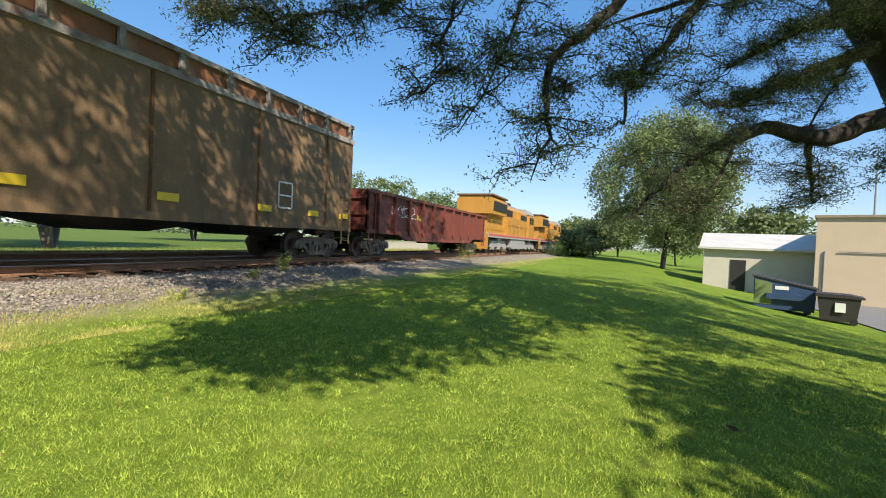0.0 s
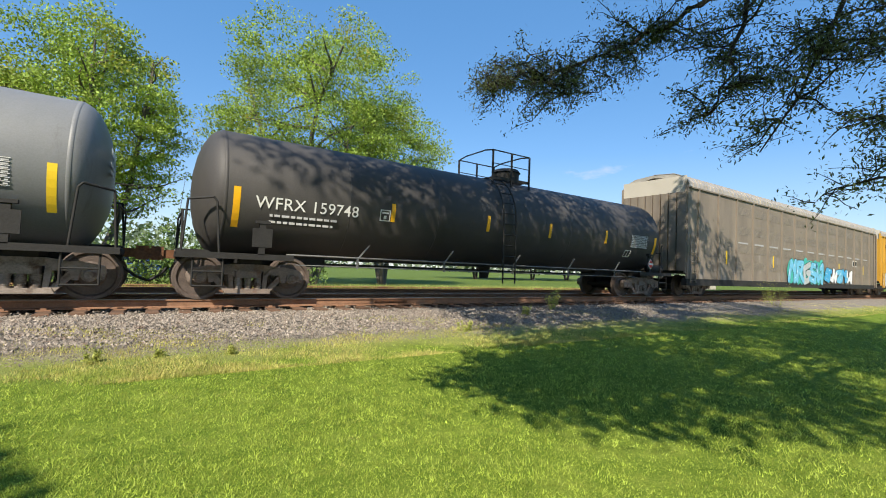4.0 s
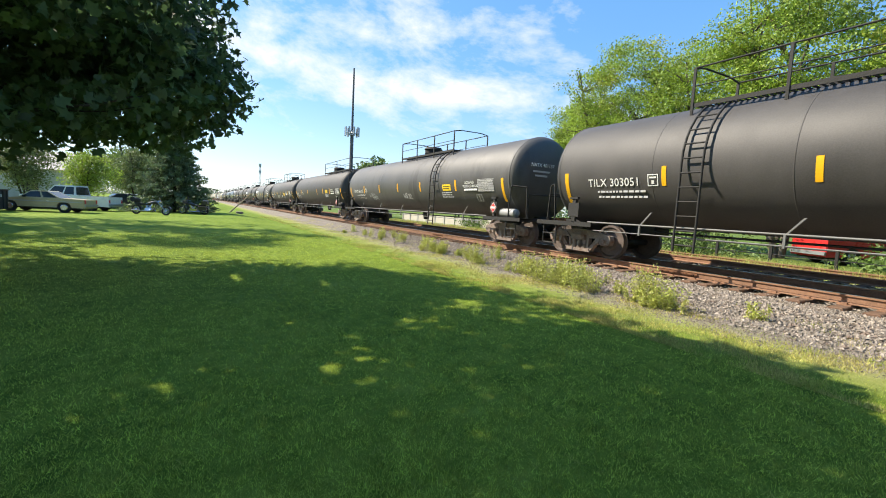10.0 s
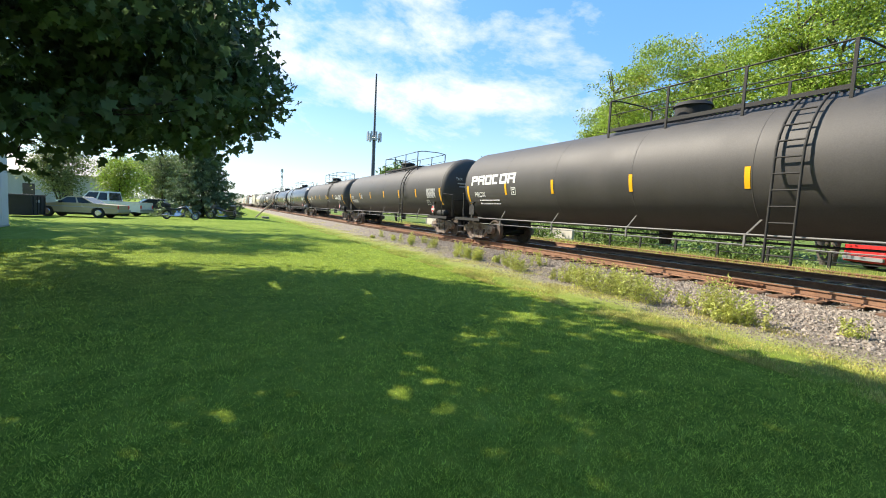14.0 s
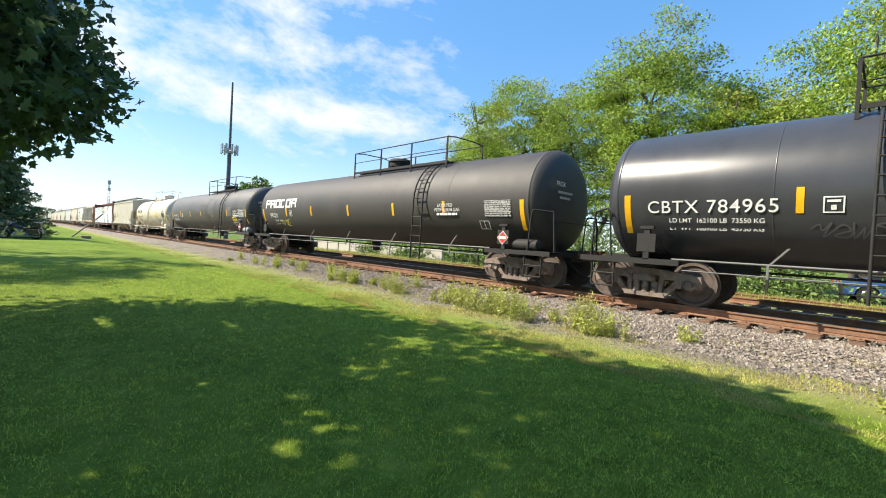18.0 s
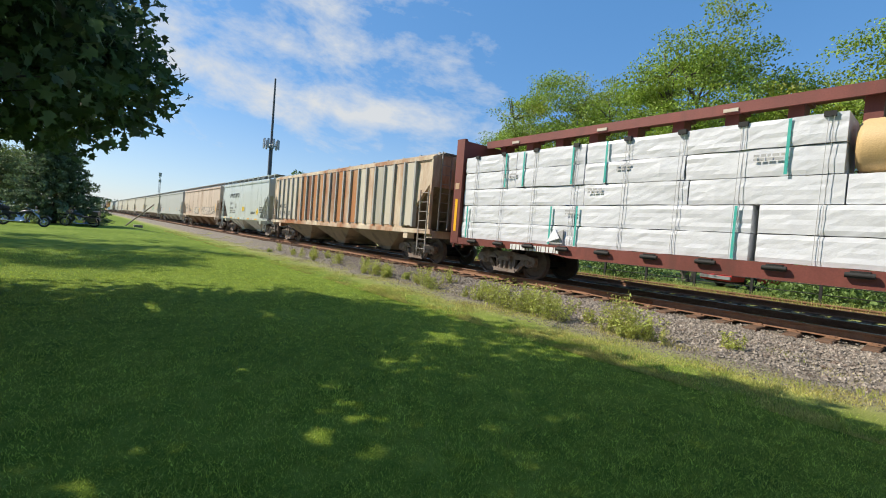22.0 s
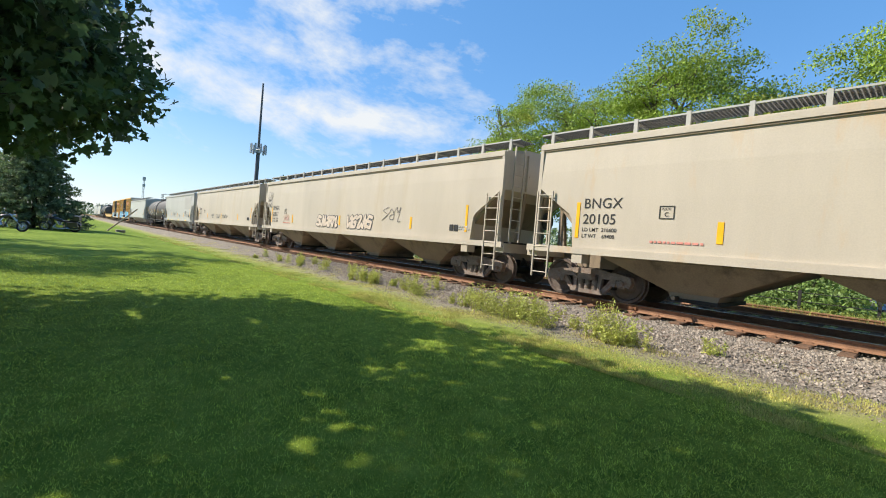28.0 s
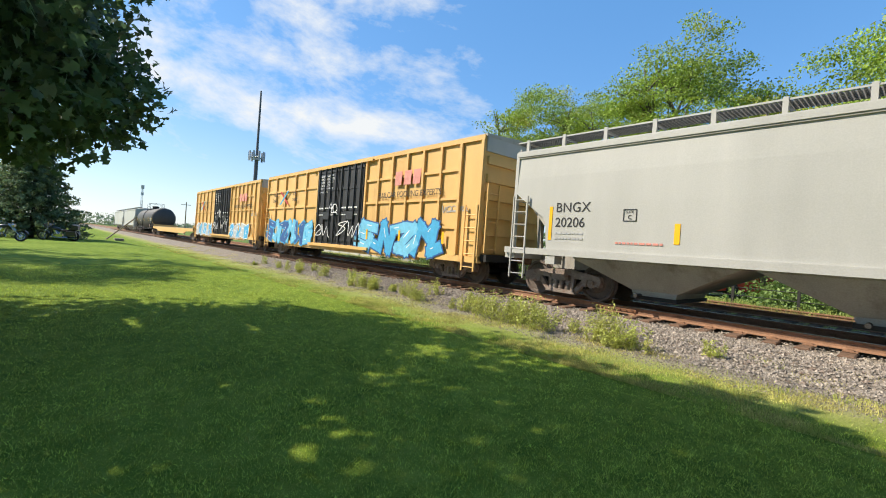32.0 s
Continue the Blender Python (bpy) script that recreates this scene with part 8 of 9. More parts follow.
def make_maple():
    """The broad maple whose dark crown hangs over the lawn and shades it."""
    rnd, r = random.Random(21), np.random.RandomState(21)
    x, y, spread = -11.7, -5.6, 6.0
    ox, oy = -0.7, 1.2
    t = thing("maple_tree", "large maple with a dense dark green crown", "tree", (x, y, land(x, y)))
    g = Shape()
    limb_mesh(g, [(0, 0, -0.1), (0.05, 0.05, 1.2), (0.0, 0.1, 2.6), (-0.3, 0.5, 4.5), (ox, oy, 9.5)], 0.36, 0.06, 12)
    cs = []
    for k in range(26):
        a, z = 6.283 * k / 26 * 3.3, 2.2 + 6.2 * k / 26
        wide = spread * (0.98 if z < 6.5 else 1.0 - (z - 6.5) / 6.5)
        q = wander(rnd, (ox * z / 9, oy * z / 9, z), (math.cos(a), math.sin(a), 0.34), wide * rnd.uniform(0.8, 1.0), 6, 0.12, 0.05)
        limb_mesh(g, q, 0.10, 0.015, 6)
        for i in (2, 3, 4, 5, 6):
            for _ in range(2):
                b = rnd.uniform(0, 6.283)
                s = wander(rnd, q[i], (math.cos(b), math.sin(b), rnd.uniform(-0.4, 0.5)), 1.3, 3, 0.2, 0.08)
                limb_mesh(g, s, 0.02, 0.006, 4)
                cs += s[1:]
            cs.append(q[i])
    part("trunk", g, BARK, t)
    for _ in range(620):
        d = Vector((rnd.gauss(0, 1), rnd.gauss(0, 1), rnd.gauss(0, 1))).normalized()
        wob = 0.86 + 0.22 * noise.noise(d * 2.2) + 0.12 * noise.noise(d * 6)
        rad = rnd.uniform(0.55, 1.0) ** 0.5 * wob
        cs.append((ox + d.x * rad * spread, oy + d.y * rad * spread, 6.1 + d.z * rad * (5.0 if d.z > 0 else 4.3)))
    for _ in range(260):
        d = Vector((rnd.gauss(0, 1), rnd.gauss(0, 1), rnd.gauss(0, 1))).normalized() * rnd.uniform(0.2, 1) ** 0.4
        cs.append((-1.0 + d.x * 2.6, 4.5 + d.y * 2.3, 4.3 + d.z * 1.55))
    for _ in range(260):
        cs.append((ox + rnd.gauss(0, 2.2), oy + rnd.gauss(0, 2.2), 6.0 + rnd.gauss(0, 1.6)))
    for _ in range(280):
        d = Vector((rnd.gauss(0, 1), rnd.gauss(0, 1), rnd.gauss(0, 1))).normalized() * rnd.uniform(0.1, 1) ** 0.4
        cs.append((-7.0 - x + d.x * 2.7, -3.0 - y + d.y * 2.5, 7.6 + d.z * 1.3))
    for _ in range(170):
        d = Vector((rnd.gauss(0, 1), rnd.gauss(0, 1), rnd.gauss(0, 1))).normalized() * rnd.uniform(0.1, 1) ** 0.4
        cs.append((-7.3 - x + d.x * 2.0, 0.35 - y + d.y * 0.9, 6.7 + d.z * 0.7))
    q = leaf_cloud(r, cs, (0.36, 0.36, 0.22), 22, 0.185, 1.15, 0.5, True)
    # gaps through which the sun reaches the lawn
    mid = q.mean(axis=1) + np.array((x, y, land(x, y)))
    gx, gy = mid[:, 0] + 0.774 * mid[:, 2], mid[:, 1] + 0.742 * mid[:, 2]
    keep = np.ones(len(q), bool)
    for cx, cy, a, b in ((-5.3, 1.9, 0.34, 0.15), (-5.0, 1.5, 0.2, 0.12), (-5.9, 2.0, 0.25, 0.12), (-6.9, 1.4, 0.22, 0.1), (-9.5, 2.6, 0.6, 0.14), (-11.0, 1.0, 0.7, 0.14)):
        keep &= (((gx - cx) / a) ** 2 + ((gy - cy) / b) ** 2 > 1) | (r.rand(len(q)) < 0.10)
    keep &= gx < -0.8 - 1.5 * np.clip((gy - 4.5) / 0.9, 0, 1) + 0.25 * np.sin(gy * 2.6) + r.normal(0, 0.12, len(q))
    q = q[keep]
    blades("crown", q, MAPLE, "", parent=t)


def make_overhead():
    """The old fine-leaved tree over the lawn's east half; its limbs hang into view and its crown shades train and grass."""
    rnd, r = random.Random(4), np.random.RandomState(4)
    base = Vector((8.8, -4.9, land(8.8, -4.9)))
    t = thing("willow_tree", "old fine-leaved tree with long dark drooping limbs", "tree", tuple(base))
    g, cs, high = Shape(), [], []

    def leafy_twig(p, heading, length, thick, drop=0.03):
        q = wander(rnd, p, heading, length, 6, 0.24, drop)
        limb_mesh(g, q, thick, 0.003, 4)
        for k in range(1, 7):
            for _ in range(2):
                b = rnd.uniform(0, 6.283)
                w = wander(rnd, q[k], (math.cos(b), math.sin(b), rnd.uniform(-0.5, 0.5)), rnd.uniform(0.10, 0.30), 3, 0.25, 0.06)
                limb_mesh(g, w, 0.0048, 0.002, 3)
                cs.extend(w[1:])

    def reach(points, r0, r1, twigs, lo=0.3, spread=0.8):
        pts = [Vector(p) - base for p in points]
        fine = []
        for a, b in zip(pts, pts[1:]):
            fine += [a + (b - a) * s + Vector((rnd.gauss(0, 0.02), rnd.gauss(0, 0.02), rnd.gauss(0, 0.02))) for s in (0, 0.34, 0.67)]
        fine.append(pts[-1])
        limb_mesh(g, fine, r0 * 0.75, r1 * 0.8, 9)
        for i in range(int(twigs * 0.8)):
            p = fine[min(len(fine) - 1, int(rnd.uniform(lo, 1.0) * len(fine)))]
            a = rnd.uniform(0, 6.283)
            leafy_twig(p, (math.cos(a), math.sin(a), rnd.uniform(-0.15, 0.7)), rnd.uniform(0.3, spread * 0.85), 0.010)

    limb_mesh(g, [(0, 0, -0.1), (-0.05, 0.15, 1.6), (-0.08, 0.4, 3.0), (-0.11, 0.8, 4.0), (-0.26, 1.2, 4.72), (-0.34, 1.51, 5.13), (-0.44, 1.83, 5.55), (-0.51, 2.21, 6.17), (-0.45, 2.6, 7.0), (0.2, 3.0, 9.2)], 0.60, 0.22, 16)
    reach([(8.75, -3.95, 3.62), (8.39, -3.3, 3.38), (8.14, -2.82, 3.16), (7.85, -2.4, 3.04), (7.63, -2.07, 3.06), (7.41, -1.74, 3.13), (7.08, -1.35, 2.92), (6.74, -0.97, 2.69), (6.38, -0.62, 2.35), (6.0, -0.28, 1.99), (5.81, -0.08, 1.74)], 0.22, 0.025, 46, 0.5, 0.9)
    reach([(7.08, -1.35, 2.92), (6.7, -1.2, 2.55), (6.45, -0.95, 2.1), (6.35, -0.8, 1.8)], 0.04, 0.008, 14, 0.2, 0.7)
    reach([(7.86, -2.39, 3.03), (7.86, -2.39, 2.69), (7.84, -2.44, 2.4), (7.83, -2.47, 2.1)], 0.075, 0.02, 26, 0.4, 1.0)
    reach([(8.45, -3.4, 4.55), (8.11, -2.89, 4.24), (7.83, -2.48, 4.01), (7.53, -2.08, 3.77), (7.22, -1.68, 3.6), (6.89, -1.29, 3.33), (6.6, -0.95, 3.2)], 0.16, 0.02, 56, 0.3, 0.9)
    reach([(8.3, -3.2, 5.4), (7.0, -2.2, 5.6), (5.8, -1.0, 4.6), (5.45, -0.7, 4.08), (5.05, -0.4, 3.6), (4.8, -0.13, 3.2), (4.55, 0.04, 2.92), (4.4, 0.06, 2.48)], 0.12, 0.014, 32, 0.4, 0.8)
    reach([(8.2, -3.0, 5.6), (6.4, -1.2, 6.0), (4.95, -0.04, 4.15), (4.6, 0.13, 3.78), (4.25, 0.42, 3.32), (3.9, 0.68, 2.95), (3.8, 0.69, 2.48), (3.75, 0.62, 2.24), (3.6, 0.74, 1.85)], 0.12, 0.006, 28, 0.4, 0.6)
    reach([(6.4, -1.2, 6.0), (5.0, 1.0, 5.2), (3.92, 1.6, 3.83), (3.76, 1.6, 3.37), (3.6, 1.58, 2.94), (3.47, 1.7, 2.6)], 0.05, 0.006, 20, 0.5, 0.6)
    reach([(5.0, 1.0, 5.2), (3.84, 1.8, 3.77), (3.58, 2.03, 3.53), (3.32, 2.28, 3.39), (3.07, 2.5, 3.22), (2.92, 2.66, 2.93)], 0.045, 0.008, 26, 0.4, 0.6)
    reach([(3.07, 2.5, 3.22), (2.84, 2.85, 3.11), (2.66, 3.1, 3.16), (2.5, 3.28, 3.06)], 0.02, 0.006, 22, 0.1, 0.5)
    reach([(5.0, 1.0, 5.2), (4.38, 0.9, 3.96), (4.06, 1.07, 3.44), (3.86, 1.15, 2.94), (3.6, 1.4, 2.27)], 0.04, 0.006, 20, 0.4, 0.6)
    reach([(8.3, -3.4, 4.8), (9.2, -2.6, 5.2), (9.4, -1.6, 4.7), (9.2, -0.9, 4.0)], 0.09, 0.012, 44, 0.3, 1.0)
    reach([(8.4, -3.7, 4.4), (9.8, -3.6, 5.0), (10.6, -3.4, 4.4), (11.0, -3.2, 3.6)], 0.09, 0.012, 44, 0.3, 1.0)
    reach([(8.4, -3.9, 4.6), (7.6, -3.0, 4.7), (6.9, -2.2, 4.3), (6.4, -1.6, 3.9)], 0.06, 0.01, 60, 0.15, 1.0)
    reach([(8.5, -4.4, 3.2), (7.9, -3.8, 3.1), (7.3, -3.3, 2.8), (6.9, -3.0, 2.4)], 0.05, 0.01, 50, 0.2, 0.9)
    reach([(8.3, -3.4, 5.0), (7.6, -2.4, 5.3), (7.0, -1.6, 4.9), (6.6, -1.0, 4.5)], 0.06, 0.01, 50, 0.2, 1.0)
    # the high crown, out over the lawn, kept unseen and placed for its shade
    for k in range(13):
        a = 6.283 * k / 13
        q = wander(rnd, (-0.4, 2.3, 6.0 + 0.22 * k), (math.cos(a), math.sin(a), 0.42), rnd.uniform(5.5, 8.0), 8, 0.10, 0.03)
        limb_mesh(g, q, 0.12, 0.02, 6)
    # limbs added to carry the far lobe of leaves
    for a, b, c in ((-3.0, 1.5, 14.0), (-4.6, 2.6, 14.8), (-1.4, 0.4, 15.2)):
        q = wander(rnd, (-0.2, 2.9, 8.6), (a - base.x, b - base.y - 2.9, c - 9.5), 12.5, 9, 0.06, 0.0)
        limb_mesh(g, q, 0.12, 0.02, 6)
    part("trunk", g, BARK, t)
    # unseen lobe far from the trunk, added to mottle the train's upper side
    for _ in range(540):
        d = Vector((rnd.gauss(0, 1), rnd.gauss(0, 1), rnd.gauss(0, 1))).normalized() * rnd.uniform(0.1, 1) ** 0.4
        x, y, z = -3.2 + 4.2 * d.x, 1.6 + 3.0 * d.y, 14.4 + 2.8 * d.z
        if noise.noise(Vector((x, y, z * 0.6)) * 0.8) > 0.17:
            high.append((x - base.x, y - base.y, z - base.z))
    count = 0
    while count < 2330:
        x, y, z = rnd.uniform(-4, 18), rnd.uniform(-14, 8), rnd.uniform(5.2, 15)
        u = ((x - 6.5) / 10.5) ** 2 + ((y + 0.4) / 8.4) ** 2 + ((z - 9.5) / 5.5) ** 2
        if count >= 1750:
            u = ((x - 9.0) / 8.5) ** 2 + ((y + 8.0) / 6.0) ** 2 + ((z - 9.0) / 4.6) ** 2
        az, az2 = math.degrees(math.atan2(y, x)), math.degrees(math.atan2(y, x + 1.8)) % 360
        seen = (-29 < az < 76 and z - 1.32 < 0.66 * math.hypot(x, y) + 0.6) or (76 < az2 < 215 and z - 1.6 < 0.7 * math.hypot(x + 1.8, y) + 0.6)
        gx, gy = x + 0.774 * z, y + 0.742 * z
        edge = 2.9 + 3.6 * smooth(3.0, 8.6, gy)
        lit = gx < edge or (gx < 5.8 and abs(gy - 1.6 + 0.45 * (gx - 2.4)) < 1.0)
        if u < 1 and not seen and not lit and noise.noise(Vector((x, y, z * 0.6)) * 0.55) > (0.015 if gy > 8.4 else -0.02):
            high.append((x - base.x, y - base.y, z - base.z))
            count += 1
    # unseen clumps, set sunward of two lawn patches that they are to shade
    for cx, cy, rx, ry, z, m in ((5.0, 4.0, 1.9, 0.75, 5.6, 100), (4.6, -1.6, 1.7, 1.1, 5.8, 120)):
        for _ in range(m):
            k = z + rnd.uniform(-0.4, 0.4)
            high.append((cx + rx * rnd.uniform(-1, 1) - 0.774 * k - base.x, cy + ry * rnd.uniform(-1, 1) - 0.742 * k - base.y, k - base.z))
    blades("crown", np.concatenate([leaf_cloud(r, cs, (0.054, 0.054, 0.044), 10, 0.0135, 2.3, 0.4), leaf_cloud(r, high, (0.34, 0.34, 0.24), 27, 0.124, 2.0, 0.3)]), WILLOW, "", parent=t)


def make_weeds():
    r, rnd = np.random.RandomState(12), random.Random(12)
    spots = [(-5.4, 7.35, 0.55, 80), (-5.15, 7.3, 0.35, 40), (-6.85, 7.2, 0.40, 44), (-7.35, 7.3, 0.52, 60), (-7.75, 7.4, 0.48, 50), (-8.3, 7.2, 0.52, 60), (-8.75, 7.5, 0.45, 50), (-9.1, 7.4, 0.35, 36), (-11.3, 7.5, 0.45, 44), (-11.9, 7.6, 0.36, 30), (-14.2, 7.5, 0.42, 40), (-13.4, 7.6, 0.33, 30), (-17.5, 7.8, 0.45, 30), (-1.7, 6.5, 0.12, 14), (-0.6, 6.55, 0.12, 12), (0.1, 6.6, 0.1, 10), (0.9, 6.5, 0.12, 12), (8.0, 8.3, 0.25, 20), (9.6, 8.8, 0.45, 30), (24.0, 8.4, 0.9, 40), (5.2, 7.0, 0.2, 20)]
    rows = [(rnd.uniform(-24, -3.6), rnd.uniform(7.1, 8.3), rnd.uniform(0.16, 0.4), rnd.randint(14, 34)) for _ in range(34)]
    for x, y, h, n in spots + rows:
        h = h * 1.12
        t = thing("weed_clump", "tall pale green weeds growing in gravel" if h > 0.3 else "small green weed tuft in gravel", "weeds", (x, y, land(x, y)))
        g, cs = Shape(), []
        for _ in range(max(6, n // 3)):
            a = rnd.uniform(0, 6.283)
            w = h * 0.58
            q = wander(rnd, (rnd.gauss(0, w * 0.5), rnd.gauss(0, w * 0.35), -0.02), (math.cos(a) * 0.3, math.sin(a) * 0.3, 1), h * rnd.uniform(0.6, 1.15), 4, 0.12)
            limb_mesh(g, q, 0.006, 0.002, 4)
            cs += q[1:]
        part("stem", g, WEED, t)
        blades("leaves", leaf_cloud(r, cs, (h * 0.11,) * 3, 11, 0.023 if h > 0.3 else 0.021, 2.8, -0.4), WEED, "", parent=t)


def make_verge():
    """Dry thin grass between lawn and gravel, and rank grass along the far side of the track."""
    r = np.random.RandomState(13)
    for name, label, n, lo, hi, h0, h1, mat in (("verge_grass", "thin dry yellowish grass at the lawn's edge", 190000, 5.5, 8.5, 0.02, 0.06, DRYGRASS), ("rank_grass", "rank yellow-green grass beyond the track", 110000, 14.75, 19.5, 0.10, 0.40, WEED)):
        x = r.uniform(-46, 34, n)
        if name == "verge_grass":
            x = np.where(r.rand(n) < 0.75, r.normal(-3, 6, n), x)
        f = r.rand(n)
        y = lo + (hi - lo) * (f ** 1.7 if hi < 10 else f)
        tuft = np.sin(x * 1.7 + 2 * np.sin(y * 2.3)) * np.sin(x * 0.61 + y * 1.4) + 0.5 * np.sin(x * 5.1) * np.sin(y * 6.3)
        keep = tuft + 0.5 * (1 - f) > r.uniform(-0.2, 0.9, n) * (1.0 if hi < 10 else 0.2)
        x, y = x[keep], y[keep]
        n = len(x)
        z = land(x, y)
        h = r.uniform(h0, h1, n)
        a = r.uniform(0, 6.283, n)
        w = 0.0035 + 0.012 * h + 0.00025 * np.abs(x)
        side = np.stack([np.cos(a), np.sin(a), 0 * a], -1) * w[:, None]
        p = np.stack([x, y, z - 0.005], -1)
        tip = p + np.stack([r.normal(0, 0.35, n) * h, r.normal(0, 0.35, n) * h, h], -1)
        blades(name, np.stack([p - side, p + side, tip], 1), mat, label, "grass", "stuff")


make_verge()
make_maple()
make_overhead()
make_weeds()
make_spruce(-45.2, -1.5, 8.3, 3)
for i, (x, y, h, w) in enumerate([(-26.0, 27.0, 11.5, 4.2), (-21.0, 25.5, 14.3, 5.0), (-15.8, 26.5, 13.2, 4.2), (-11.4, 25.5, 15.2, 5.0), (-7.4, 27.0, 11.6, 3.6), (-2.8, 25.5, 13.0, 4.6), (7.6, 25.5, 16.4, 6.6), (12.6, 26.5, 13.2, 4.6)]):
    tree("locust_tree", "light green feathery tree with yellowing tips behind the track", x, y, h, w, LOCUST, PALEBARK, 31 + i, clumps=int(112 * w), per=80, size=0.092, low=0.18, stems=3, lump=(0.50, 0.15))
# two unseen trees, added so that their crowns shade the western lawn
for x, y, h, w, k in ((-36.0, -14.5, 24.0, 6.2, 26), (-21.5, -14.2, 16.0, 7.2, 27)):
    tree("broadleaf_tree", "unseen tall broadleaf tree added behind the outbuilding for its shade", x, y, h, w, GREENLEAF, BARK, k, clumps=150, per=36, size=0.26, low=0.3, stems=1, lump=0.6)
for i, (x, y, h, w) in enumerate([(-48, -11.9, 6.4, 2.2), (-52.5, -8.6, 5.8, 2.2), (-57, -5.6, 7.0, 2.6), (-66, -4.0, 8, 3.2)]):
    tree("broadleaf_tree", "thin-leaved pale green young tree behind the parked cars", x, y, h, w, (GREYLEAF, LOCUST, GREYLEAF, GREYLEAF)[i], BARK, 90 + i, clumps=int(44 * w), per=52, size=0.12, low=0.2, stems=2, lump=(0.5, 0.4))
tree("willow_tree", "large drooping grey-green willow at the lawn's end", 52.0, -3.8, 18.0, 8.6, GREYLEAF, BARK, 51, clumps=520, per=80, size=0.19, low=0.13, stems=2, lump=(0.6, 0.9))
for i, (x, y, h, w) in enumerate([(66, 4.2, 5.5, 3.0), (78, 1.0, 9, 4.5), (60, 6.0, 3.2, 2.4), (88, 9, 7, 5), (60, -14, 9, 6), (82, -8, 11, 7)]):
    tree("broadleaf_tree", "grey-green broadleaf tree in the far hedge", x, y, h, w, GREYLEAF, BARK, 60 + i, clumps=160, per=24, size=0.34, low=0.06, stems=2, lump=0.8)
for i, (x, y, h, w) in enumerate([(34, 44, 12, 7), (46, 46, 11, 7), (58, 50, 14, 8), (72, 48, 15, 8), (90, 52, 17, 10), (112, 50, 17, 10), (136, 50, 16, 10)]):
    tree("broadleaf_tree", "green broadleaf tree beyond the track", x, y, h, w, GREYLEAF, BARK, 70 + i, clumps=150, per=24, size=0.4, low=0.05, stems=2, lump=0.9)
for i, (x, y, h, w) in enumerate([(-62, 23, 9.0, 3.4), (-50, 30, 9.5, 4.0), (-80, -8, 9, 5), (-64, -26, 10, 6)]):
    tree("broadleaf_tree", "sunlit green tree in the western distance", x, y, h, w, GREENLEAF, BARK, 80 + i, clumps=130, per=22, size=0.34, low=0.08, stems=2, lump=0.7)


def make_far_woods():
    r = np.random.RandomState(44)
    c = []
    for k in range(900):
        a = r.uniform(0, 1)
        x, y = -420 - 120 * r.rand(), -260 + 420 * a
        c.append((x, y, r.uniform(0.5, 9) * (0.7 + 0.3 * np.sin(y * 0.06))))
    for k in range(500):
        x, y = 200 + 200 * r.rand(), -120 + 260 * r.rand()
        c.append((x, y, r.uniform(0.5, 9)))
    for k in range(900):
        x, y = r.uniform(-320, 300), 120 + 60 * r.rand()
        c.append((x, y, r.uniform(0.5, 9)))
    # the horizon woods take their haze from the paled leaf colour
    blades("far_woods", leaf_cloud(r, c, (3.5, 3.5, 1.6), 16, 1.4, 1.2), HAZELEAF, "band of woods on the horizon, haze put into its leaf colour", "woods", "stuff")


make_far_woods()


def make_bushes():
    r = np.random.RandomState(9)
    for x, y, w, h in [(-31, 20.5, 2.0, 1.6), (-18.5, 18.6, 1.6, 1.2), (-11.5, 18.8, 2.0, 1.1), (-4.5, 19.0, 2.0, 1.0), (2.5, 19.2, 2.2, 1.1), (55, 7.6, 1.8, 1.6), (-25, 19.2, 1.6, 1.2), (-20, 23.0, 3.0, 3.4), (-14.5, 23.5, 2.8, 2.8), (-5.5, 23.2, 2.2, 2.6), (0.5, 23.0, 3.0, 3.4), (5.0, 23.6, 2.6, 3.0), (-27, 23.4, 2.8, 3.0)]:
        n = 120 if h < 2 else 260
        c = np.stack([r.normal(0, w * 0.45, n), r.normal(0, w * 0.3, n), np.abs(r.normal(0, h * 0.45, n)) + 0.1], -1)
        t = thing("bush", "leafy green bush beside the track", "bush", (x, y, land(x, y)))
        g = Shape()
        for p in c[:20]:
            g.tube((0, 0, 0), tuple(p), 0.02, 0.006, 5)
        part("stem", g, BARK, t)
        blades("leaves", leaf_cloud(r, c, (0.16,) * 3, 16, 0.10), GREENLEAF, "", parent=t)


make_bushes()


